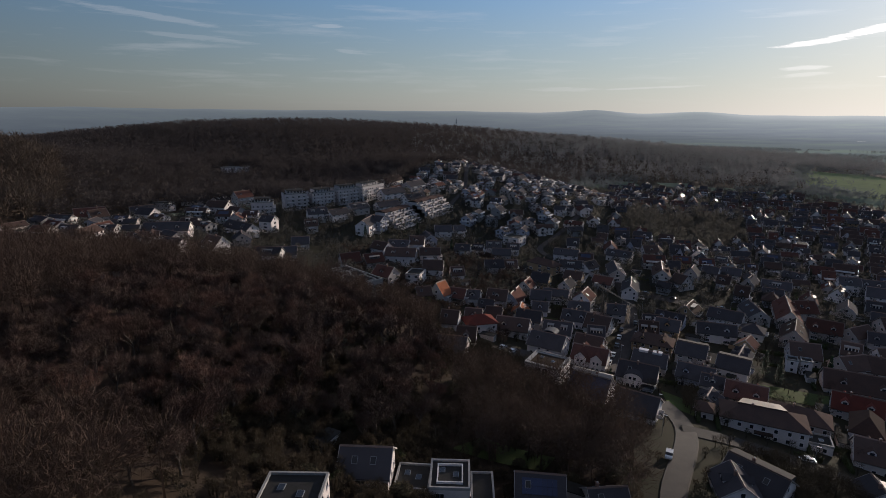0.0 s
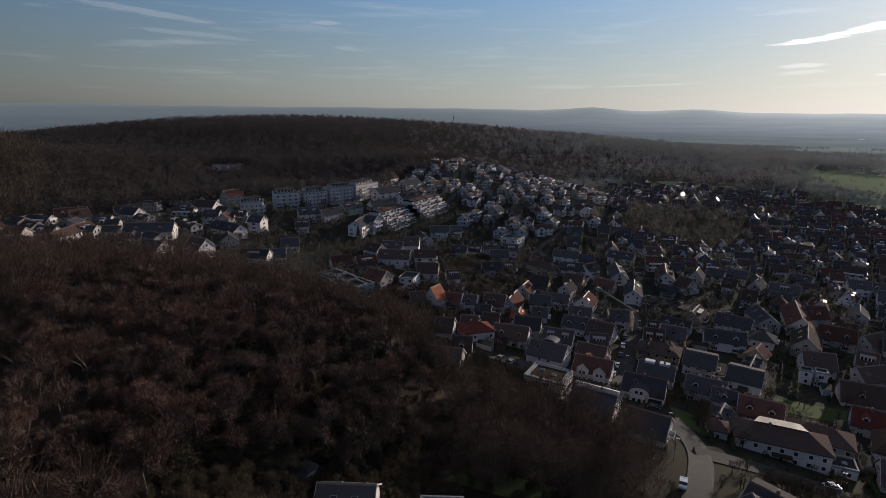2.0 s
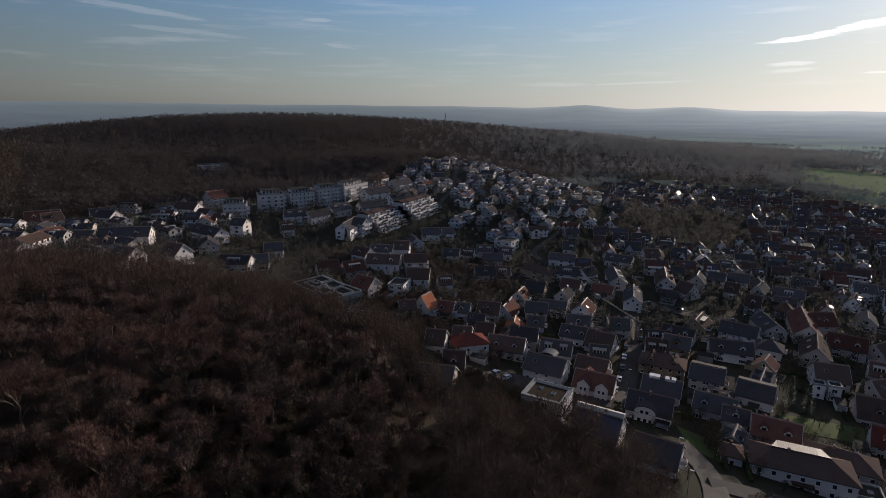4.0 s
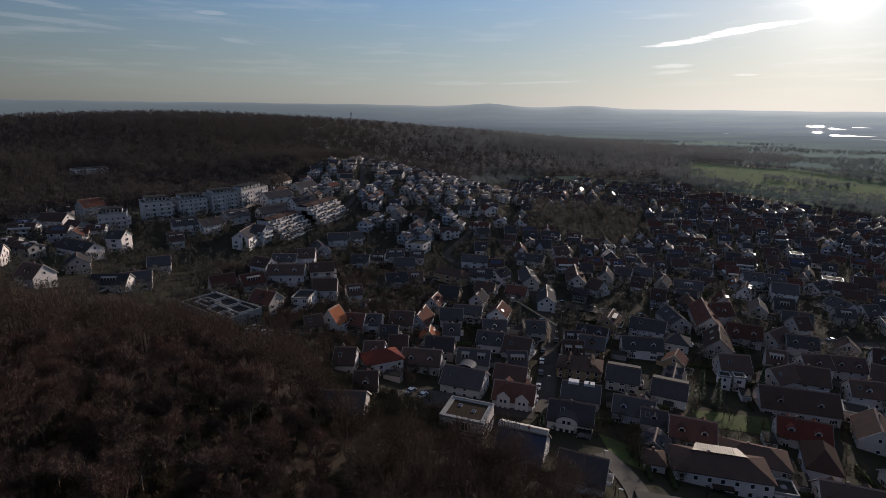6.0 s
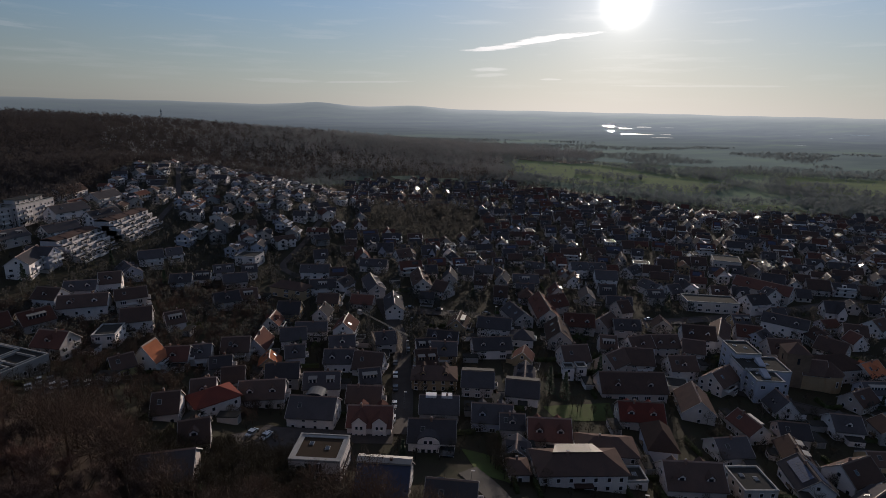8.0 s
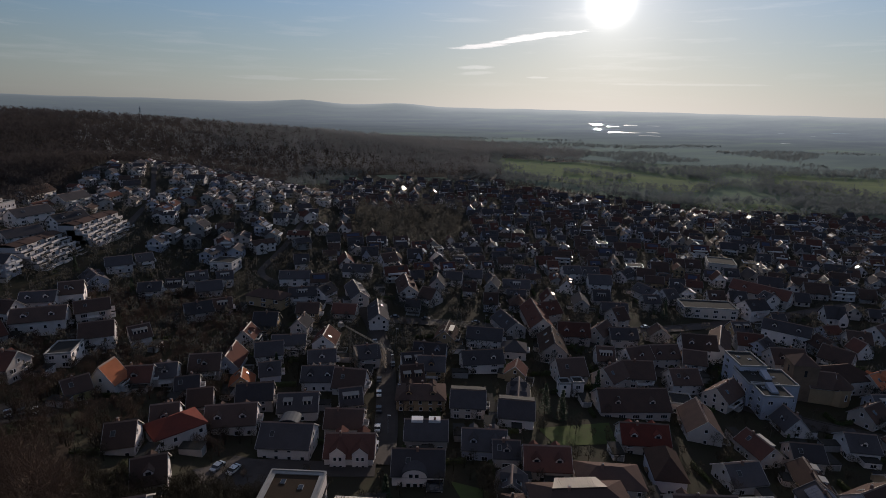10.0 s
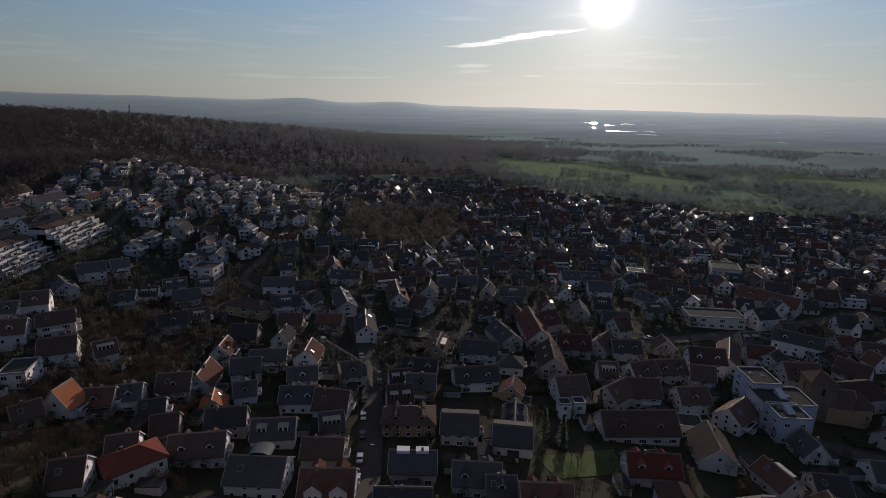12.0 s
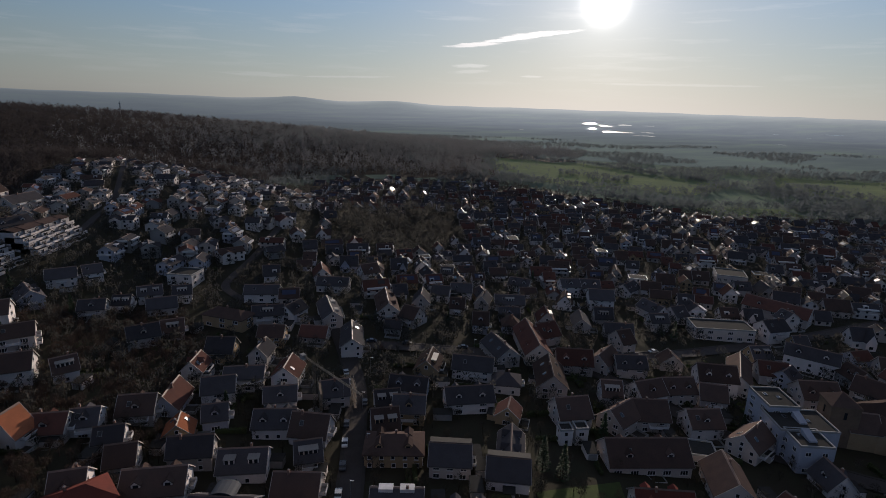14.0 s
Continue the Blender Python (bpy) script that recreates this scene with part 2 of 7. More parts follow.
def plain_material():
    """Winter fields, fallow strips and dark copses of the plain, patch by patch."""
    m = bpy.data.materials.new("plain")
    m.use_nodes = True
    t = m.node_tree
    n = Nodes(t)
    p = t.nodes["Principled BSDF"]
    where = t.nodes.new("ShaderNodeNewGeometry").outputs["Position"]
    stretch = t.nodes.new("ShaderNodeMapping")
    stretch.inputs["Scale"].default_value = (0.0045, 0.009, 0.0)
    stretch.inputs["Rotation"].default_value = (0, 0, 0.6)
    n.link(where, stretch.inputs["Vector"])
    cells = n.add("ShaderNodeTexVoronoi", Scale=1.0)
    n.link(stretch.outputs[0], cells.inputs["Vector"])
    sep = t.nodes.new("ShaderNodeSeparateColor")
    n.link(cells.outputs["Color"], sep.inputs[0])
    # colours lifted to a paler grey-green that stands in for haze
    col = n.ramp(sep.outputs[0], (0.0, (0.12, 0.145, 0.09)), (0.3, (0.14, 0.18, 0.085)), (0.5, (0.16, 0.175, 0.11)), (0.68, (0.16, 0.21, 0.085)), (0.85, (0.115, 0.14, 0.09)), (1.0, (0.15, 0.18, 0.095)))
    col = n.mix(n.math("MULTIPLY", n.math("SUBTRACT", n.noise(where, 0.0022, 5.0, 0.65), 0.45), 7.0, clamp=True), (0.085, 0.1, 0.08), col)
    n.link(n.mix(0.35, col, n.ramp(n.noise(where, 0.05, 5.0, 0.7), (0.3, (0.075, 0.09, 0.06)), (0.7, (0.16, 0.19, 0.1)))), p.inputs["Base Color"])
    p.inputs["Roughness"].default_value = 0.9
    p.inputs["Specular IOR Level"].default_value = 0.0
    # green-blue sheen adds to the haze put into the colours
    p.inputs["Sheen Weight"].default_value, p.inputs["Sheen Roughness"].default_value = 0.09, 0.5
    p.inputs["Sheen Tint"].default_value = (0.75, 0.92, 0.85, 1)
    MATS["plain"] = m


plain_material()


# ---- the lie of the land: a valley floor with rounded hills (x, y, spread, height) ----
HILLS_NEAR = [
    (-60, 110, 70, 10.3),
    (-30, 165, 35, 7.8),
    (-110, 180, 60, 11.4),
    (0, 60, 60, -4.8),
    (57, 120, 30, 6.6),
    (5, 105, 30, -4.5),
    (90, 60, 50, 5.3),
    (-40, -20, 80, 28.0),
    (-170, 40, 110, 13.3),
    (-20, 230, 35, 1.9),
    (10, 190, 30, -0.8),
    (-140, 300, 80, 12.6),
    (-60, 330, 60, -3.0),
    (0, 310, 40, 6.3),
    (60, 260, 60, 1.6),
    (-100, 430, 70, 17.0),
    (-30, 470, 60, 12.6),
    (90, 460, 60, 9.1),
    (50, 580, 90, 17.3),
    (10, 690, 90, 25.0),
    (130, 550, 70, 8.2),
    (120, 340, 50, 7.1),
    (100, 170, 40, 4.7),
]
HILLS_FAR = [
    (-430, 450, 110, 32.6),
    (-220, 640, 110, 13.1),
    (-650, 1000, 300, 35.8),
    (-420, 1230, 260, 43.9),
    (-110, 1300, 240, 30.5),
    (200, 1280, 220, 19.0),
    (450, 1230, 200, 20.6),
    (-150, 900, 150, 16.5),
    (-650, 350, 260, 58.1),
    (-350, -100, 220, 71.4),
    (100, -120, 110, 22.9),
    (0, 1700, 260, 30.0),
    (-250, 160, 110, 8.1),
    (200, 1000, 120, 8.0),
    (250, 150, 90, -1.1),
    (180, 250, 70, 3.3),
]
HX = np.array(HILLS_NEAR + HILLS_FAR)


def height(x, y):
    x, y = np.asarray(x, float), np.asarray(y, float)
    d = (x[..., None] - HX[:, 0]) ** 2 + (y[..., None] - HX[:, 1]) ** 2
    z = (HX[:, 3] * np.exp(-d / (2 * HX[:, 2] ** 2))).sum(-1) - 9.0
    return z


def lift(x, y):
    return float(height(x, y))


def inside(x, y, poly):
    """Which of the points lie in a polygon."""
    x, y = np.asarray(x, float), np.asarray(y, float)
    hit = np.zeros(x.shape, bool)
    for (x1, y1), (x2, y2) in zip(poly, poly[1:] + poly[:1]):
        cross = ((y1 > y) != (y2 > y)) & (x < (x2 - x1) * (y - y1) / (y2 - y1 + 1e-9) + x1)
        hit ^= cross
    return hit


def mesh_object(name, verts, faces, mats, index=None, smooth=False):
    me = bpy.data.meshes.new(name)
    me.from_pydata([tuple(v) for v in verts] if not isinstance(verts, list) else verts, [], faces)
    for mm in mats:
        me.materials.append(MATS[mm])
    if index is not None:
        me.polygons.foreach_set("material_index", np.asarray(index, np.int32))
    if smooth:
        me.polygons.foreach_set("use_smooth", np.ones(len(me.polygons), bool))
    me.update()
    return me


WOOD_NEAR = [(-44, 15), (-42, 66), (-40, 92), (-24, 104), (-10, 109), (16, 110), (40, 100), (48, 118), (50, 142), (40, 152), (24, 158), (10, 160), (4, 164), (-3, 176), (-4, 192), (-26, 208), (-60, 225), (-110, 218), (-150, 200), (-230, 180), (-260, 20), (-120, -20)]
WOOD_FAR = [(-60, 490), (-30, 640), (-10, 720), (60, 760), (150, 690), (215, 800), (330, 830), (500, 730), (530, 830), (655, 1020), (820, 930), (1000, 1080), (900, 1600), (500, 1800), (-200, 1850), (-900, 1600), (-900, 300), (-900, -80), (-264, -40), (-264, 180), (-240, 235), (-244, 300), (-224, 372), (-172, 438), (-100, 470)]
VILLAGE = [(-240, 230), (-110, 225), (-40, 225), (-10, 190), (10, 160), (45, 90), (150, 60), (420, 90), (720, 320), (640, 430), (560, 480), (500, 700), (300, 820), (200, 720), (130, 690), (60, 740), (-20, 700), (-60, 480), (-160, 430), (-240, 340)]


def make_ground():
    def axis(lo, hi, step, far):
        core = list(np.arange(lo, hi + 1, step))
        out, s = [], step
        v = hi
        while v < far:
            s *= 1.13
            v += s
            out.append(min(v, far))
        back, s, v = [], step, lo
        while v > -far:
            s *= 1.13
            v -= s
            back.append(max(v, -far))
        return np.array(back[::-1] + core + out)

    xs, ys = axis(-260, 480, 7.0, 2250), axis(-30, 620, 7.0, 2250)
    gx, gy = np.meshgrid(xs, ys)
    gz = height(gx, gy)
    nx, ny = len(xs), len(ys)
    verts = np.stack([gx, gy, gz], -1).reshape(-1, 3)
    a = (np.arange(ny - 1)[:, None] * nx + np.arange(nx - 1)[None]).ravel()
    faces = np.stack([a, a + 1, a + 1 + nx, a + nx], -1)
    cx, cy = verts[faces].mean(1)[:, :2].T
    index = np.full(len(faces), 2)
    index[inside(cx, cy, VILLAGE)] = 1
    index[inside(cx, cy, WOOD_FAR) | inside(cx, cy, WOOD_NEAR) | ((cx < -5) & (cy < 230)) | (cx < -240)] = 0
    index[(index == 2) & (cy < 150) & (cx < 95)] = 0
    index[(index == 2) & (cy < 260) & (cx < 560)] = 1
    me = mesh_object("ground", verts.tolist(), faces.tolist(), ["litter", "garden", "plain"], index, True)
    tagged(new("ground", me), "winter ground of leaf litter, gardens and fields", "ground", kind="structure")


make_ground()


def plain_rise(r):
    """Height of the far plain, bent upward to meet the horizon in the camera's view."""
    return -8.55 + 95 * np.clip((np.asarray(r, float) - 3150) / 1750, 0, 1) ** 1.4


def make_backdrop():
    """The far plain and its low hills against the sky, self-lit with haze painted in."""
    m = bpy.data.materials.new("distance")
    m.use_nodes = True
    t = m.node_tree
    n = Nodes(t)
    p = t.nodes["Principled BSDF"]
    where = t.nodes.new("ShaderNodeNewGeometry").outputs["Position"]
    sep = t.nodes.new("ShaderNodeSeparateXYZ")
    n.link(where, sep.inputs[0])
    flat = t.nodes.new("ShaderNodeVectorMath")
    flat.operation = "MULTIPLY"
    n.link(where, flat.inputs[0])
    flat.inputs[1].default_value = (1, 1, 0)
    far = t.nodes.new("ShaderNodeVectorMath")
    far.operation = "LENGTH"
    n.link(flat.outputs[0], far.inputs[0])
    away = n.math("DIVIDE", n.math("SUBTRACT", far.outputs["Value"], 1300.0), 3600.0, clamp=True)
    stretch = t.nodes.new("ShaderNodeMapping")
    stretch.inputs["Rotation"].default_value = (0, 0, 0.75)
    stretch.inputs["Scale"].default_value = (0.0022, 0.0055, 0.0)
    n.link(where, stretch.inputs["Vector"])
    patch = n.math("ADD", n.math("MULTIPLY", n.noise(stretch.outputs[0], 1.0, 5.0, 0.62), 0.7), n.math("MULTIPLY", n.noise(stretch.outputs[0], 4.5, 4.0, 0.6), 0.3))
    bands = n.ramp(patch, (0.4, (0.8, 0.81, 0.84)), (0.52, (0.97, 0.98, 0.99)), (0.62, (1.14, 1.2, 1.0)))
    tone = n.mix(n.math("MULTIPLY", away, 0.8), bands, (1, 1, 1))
    col = n.mix(1.0, n.ramp(away, *DISTANCE_HAZE), tone, "MULTIPLY")
    # the painted haze glows brightest below the sun
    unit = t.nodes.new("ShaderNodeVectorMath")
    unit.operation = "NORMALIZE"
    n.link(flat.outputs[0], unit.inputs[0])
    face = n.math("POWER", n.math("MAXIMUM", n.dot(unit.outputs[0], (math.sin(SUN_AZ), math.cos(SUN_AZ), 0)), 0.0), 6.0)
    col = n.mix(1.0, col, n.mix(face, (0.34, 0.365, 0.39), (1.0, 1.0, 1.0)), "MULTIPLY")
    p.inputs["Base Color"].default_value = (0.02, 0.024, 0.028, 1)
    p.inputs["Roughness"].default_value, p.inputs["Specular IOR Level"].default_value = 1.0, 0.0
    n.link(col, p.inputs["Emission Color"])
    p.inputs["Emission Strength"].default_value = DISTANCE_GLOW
    MATS["distance"] = m
    rings, spokes = 57, 360
    r = 1300 + (4900 - 1300) * (np.arange(rings) / (rings - 1))
    az = np.arange(spokes) / spokes * 2 * np.pi
    R, A = np.meshgrid(r, az, indexing="ij")
    X, Y = R * np.sin(A), R * np.cos(A)
    Z = plain_rise(R)
    land = height(X, Y)
    Z = np.where(R < 2200, np.where(land < -6, land + 0.45, -12.0), Z)
    deg = np.degrees(A)
    deg = np.where(deg > 180, deg - 360, deg)
    for c, w, h in ((14.9, 2.6, 38), (24.3, 2.4, 34), (18, 8, 14), (-10, 14, 34), (-34, 14, 52), (5, 9, 16)):
        Z += h * np.exp(-((deg - c) / w) ** 2) * np.clip((R - 3700) / 800, 0, 1) * np.clip((5300 - R) / 700, 0, 1)
    Z += np.where(R > 4400, 3.0 * np.sin(deg * 0.9) * np.sin(deg * 0.37 + 1), 0)
    verts = np.stack([X, Y, Z], -1).reshape(-1, 3)
    faces = []
    for i in range(rings - 1):
        for j in range(spokes):
            a, b = i * spokes + j, i * spokes + (j + 1) % spokes
            faces.append((a, b, b + spokes, a + spokes))
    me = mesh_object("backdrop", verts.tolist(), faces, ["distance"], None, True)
    tagged(new("backdrop", me), "far plain with low hills in glowing painted blue haze", "backdrop", kind="structure")


make_backdrop()


def sheet(name, poly, mat, label, category, up=0.25, step=12.0, kind="structure"):
    """A patch of ground cover that follows the land; a wide one has ragged edges."""
    if step > 20:
        ragged = []
        for (x1, y1), (x2, y2) in zip(poly, poly[1:] + poly[:1]):
            k = max(1, int(math.hypot(x2 - x1, y2 - y1) / 16))
            for i in range(k):
                x, y = x1 + (x2 - x1) * i / k, y1 + (y2 - y1) * i / k
                ragged.append((x + 26 * noise.noise((x * 0.02, y * 0.02, 5.3)), y + 26 * noise.noise((x * 0.02, y * 0.02, 9.1))))
        poly = ragged
    bm = bmesh.new()
    bm.faces.new([bm.verts.new((x, y, 0)) for x, y in poly])
    xs, ys = [p[0] for p in poly], [p[1] for p in poly]
    for ax, lo, hi in (((1, 0, 0), min(xs), max(xs)), ((0, 1, 0), min(ys), max(ys))):
        v = lo + step
        while v < hi:
            co = (v, 0, 0) if ax[0] else (0, v, 0)
            bmesh.ops.bisect_plane(bm, geom=bm.verts[:] + bm.edges[:] + bm.faces[:], plane_co=co, plane_no=ax)
            v += step
    for v in bm.verts:
        v.co.z = lift(v.co.x, v.co.y) + up
    me = bpy.data.meshes.new(name)
    bm.normal_update()
    bm.to_mesh(me)
    bm.free()
    me.materials.append(MATS[mat])
    return tagged(new(name, me), label, category, kind=kind)


LANES = []


def road(name, points, width, mat, label, category="road", up=0.3, kerb=True):
    """A strip along a line, with kerbs, that follows the land."""
    pts = [Vector((x, y)) for x, y in points]
    LANES.append((points, width))
    line = []
    for a, b in zip(pts, pts[1:]):
        k = max(2, int((b - a).length / 4))
        line += [a.lerp(b, i / k) for i in range(k)]
    line.append(pts[-1])
    for _ in range(6):
        line = [line[0]] + [(line[i - 1] + line[i] * 2 + line[i + 1]) / 4 for i in range(1, len(line) - 1)] + [line[-1]]
    verts, faces, idx = [], [], []
    rail = [(-width / 2 - 0.9, 0.0), (-width / 2 - 0.9, 0.14), (-width / 2, 0.14), (-width / 2, 0.0), (width / 2, 0.0), (width / 2, 0.14), (width / 2 + 0.9, 0.14), (width / 2 + 0.9, 0.0)]
    if not kerb:
        rail = [(-width / 2 - 0.5, -0.9), (-width / 2, 0.0), (width / 2, 0.0), (width / 2 + 0.5, -0.9)]
    for i, p in enumerate(line):
        d = (line[min(i + 1, len(line) - 1)] - line[max(i - 1, 0)]).normalized()
        side = Vector((d.y, -d.x))
        base = max(lift(*(p + side * s)) for s in (-width / 2, 0, width / 2))
        for off, dz in rail:
            q = p + side * off
            verts.append((q.x, q.y, base + up + dz))
    n = len(rail)
    for i in range(len(line) - 1):
        for j in range(n - 1):
            a = i * n + j
            faces.append((a, a + n, a + n + 1, a + 1))
            idx.append(0 if j == (n - 1) // 2 else 1)
    me = mesh_object(name, verts, faces, [mat, "paving"], idx)
    return tagged(new(name, me), label, category, kind="structure")


road("road", [(63, 188), (67, 194), (76, 213), (86, 237), (95, 258), (100, 280), (103, 294), (105, 313)], 5.5, "asphalt", "narrow grey asphalt village street between houses")
road("road", [(105, 313), (80, 345), (67, 379), (92, 418), (118, 469)], 4.0, "asphalt", "narrow asphalt street climbing between houses", kerb=False)
road("road", [(46, 84), (50, 104), (56, 112), (63, 124), (70, 137), (72, 150), (71, 160)], 5.5, "paving", "brown-grey asphalt lane beside the wooded slope", kerb=False)
road("road", [(68, 137), (82, 134), (95, 129), (106, 125), (114, 118), (130, 108)], 5.0, "paving", "brown-grey asphalt lane in front of a long house", up=0.26, kerb=False)
road("road", [(19, 199), (29, 204), (40, 197), (61, 186)], 6.0, "asphalt", "grey asphalt yard street in shade", up=0.15, kerb=False)
road("road", [(0, 440), (8, 470), (21, 529), (26, 622), (28, 680)], 4.0, "asphalt", "steep asphalt street up the hill", kerb=False)
road("road", [(103, 294), (140, 275), (185, 250), (240, 235), (300, 225), (380, 215)], 6.0, "asphalt", "asphalt village street in shade")
road("road", [(185, 250), (192, 215), (196, 180), (215, 150), (240, 120)], 6.0, "asphalt", "asphalt street beside a flat-roofed school")
sheet("yard", [(19, 196), (29, 208), (36, 203), (42, 192), (30, 188)], "asphalt", "dark asphalt yard between houses", "yard", 0.12, 2)
sheet("car_park", [(-36, 246), (-30, 236), (-14, 240), (-12, 248), (-24, 255)], "asphalt", "dark asphalt car park between trees", "car park", 0.15, 2)
sheet("lawn", [(116, 186), (142, 181), (134, 170), (114, 175)], "lawn", "sunlit green lawn between houses", "lawn", 0.14, 2.5)
sheet("lawn", [(76, 172), (83, 163), (78, 150), (73, 158)], "lawn", "green grass bank beside a lane", "lawn", 0.14, 2)
sheet("lawn", [(2, 116), (24, 112), (28, 118), (10, 124)], "lawn", "shaded garden lawn behind houses", "lawn", 0.35, 4)
sheet("meadow", [(661, 1006), (813, 909), (815, 721), (829, 596), (690, 569), (576, 677), (533, 816)], "meadow", "bright green winter meadow", "meadow", 0.4, 40)
sheet("meadow", [(596, 496), (700, 445), (680, 371), (560, 410)], "meadow", "bright green winter meadow", "meadow", 0.4, 30)
sheet("meadow", [(850, 560), (1000, 640), (1200, 500), (1000, 330), (820, 400)], "meadow", "green winter meadow", "meadow", 0.4, 40)
sheet("meadow", [(900, 1000), (1150, 1150), (1300, 900), (1050, 800)], "meadow", "green winter meadow", "meadow", 0.4, 40)


def on_road(x, y, clear=1.0):
    """Whether a spot lies on a street."""
    for points, width in LANES:
        for (x1, y1), (x2, y2) in zip(points, points[1:]):
            dx, dy = x2 - x1, y2 - y1
            f = max(0.0, min(1.0, ((x - x1) * dx + (y - y1) * dy) / (dx * dx + dy * dy)))
            if (x - x1 - f * dx) ** 2 + (y - y1 - f * dy) ** 2 < (width / 2 + clear) ** 2:
                return True
    return False


def pond(az, d, length, width, turn):
    bm = bmesh.new()
    a = radians(az)
    n = 28
    vs = []
    for i in range(n):
        u = 2 * math.pi * i / n
        w = 1 + 0.25 * math.sin(3 * u + az) + 0.12 * math.sin(5 * u)
        p = Vector((math.cos(u) * length * w, math.sin(u) * width * w, 0))
        p.rotate(Euler((0, 0, turn)))
        p += Vector((d * math.sin(a), d * math.cos(a), 0))
        vs.append(bm.verts.new((p.x, p.y, float(plain_rise(math.hypot(p.x, p.y))) + 1.2)))
    bm.faces.new(vs)
    me = bpy.data.meshes.new("water")
    bm.to_mesh(me)
    bm.free()
    me.materials.append(MATS["water"])
    tagged(new("water", me), "shining pond far out in the plain", "pond", kind="structure")


material("water", (0.02, 0.03, 0.035), rough=0.15, bump=0.0, spec=0.6)
for az, d, le, wi in ((43.7, 3664, 33, 30), (45.2, 3528, 34, 22), (46.9, 3665, 41, 34), (49.1, 3669, 35, 20), (46.1, 2949, 76, 75), (48.9, 3047, 24, 70), (48.6, 2658, 43, 28), (43.9, 3244, 16, 18), (59.4, 3436, 15, 14), (61.8, 3297, 10, 18), (63.6, 3603, 46, 16), (37.0, 2796, 12, 12), (59.5, 2472, 17, 18)):
    pond(az, d, le, wi, -radians(az) + 0.1)


# ---- houses ----
MESHES = {}


def solid(bm, lo, hi, m=0):
    """A box from corner to corner."""
    vs = [bm.verts.new((x, y, z)) for z in (lo[2], hi[2]) for x, y in ((lo[0], lo[1]), (hi[0], lo[1]), (hi[0], hi[1]), (lo[0], hi[1]))]
    for f in ((3, 2, 1, 0), (4, 5, 6, 7), (0, 1, 5, 4), (1, 2, 6, 5), (2, 3, 7, 6), (3, 0, 4, 7)):
        bm.faces.new([vs[i] for i in f]).material_index = m


def prism(bm, outline, x0, x1, m=0):
    """A profile in y, z swept along x."""
    a = [bm.verts.new((x0, y, z)) for y, z in outline]
    b = [bm.verts.new((x1, y, z)) for y, z in outline]
    bm.faces.new(a[::-1]).material_index = m
    bm.faces.new(b).material_index = m
    for i in range(len(outline)):
        j = (i + 1) % len(outline)
        bm.faces.new((a[i], a[j], b[j], b[i])).material_index = m


def baked(key, name, mats, fill):
    """The mesh under that key, built once by fill(bm)."""
    if key not in MESHES:
        bm = bmesh.new()
        fill(bm)
        bmesh.ops.recalc_face_normals(bm, faces=bm.faces)
        me = bpy.data.meshes.new(name)
        bm.to_mesh(me)
        bm.free()
        for mm in mats:
            me.materials.append(MATS[mm])
        MESHES[key] = me
    return MESHES[key]


def part(name, mesh, parent, m=None, label=""):
    ob = new(name, mesh)
    ob.parent = parent
    if m is not None:
        ob.matrix_basis = m
    if label:
        ob["label"] = label
    return ob


def wall_mesh(kind, L, W, he, rise, wall):
    def fill(bm):
        y = W / 2
        if kind in ("gable", "barrel"):
            top = [(y, he), (0, he + rise), (-y, he)]
            if kind == "barrel":
                top = [(y * math.cos(a), he + rise * math.sin(a)) for a in [i * math.pi / 10 for i in range(11)]]
            prism(bm, [(-y, -3.5), (y, -3.5)] + top, -L / 2, L / 2)
        else:
            solid(bm, (-L / 2, -y, -3.5), (L / 2, y, he))
    return baked(("wall", kind, L, W, he, rise, wall), "wall", ["render_" + wall], fill)


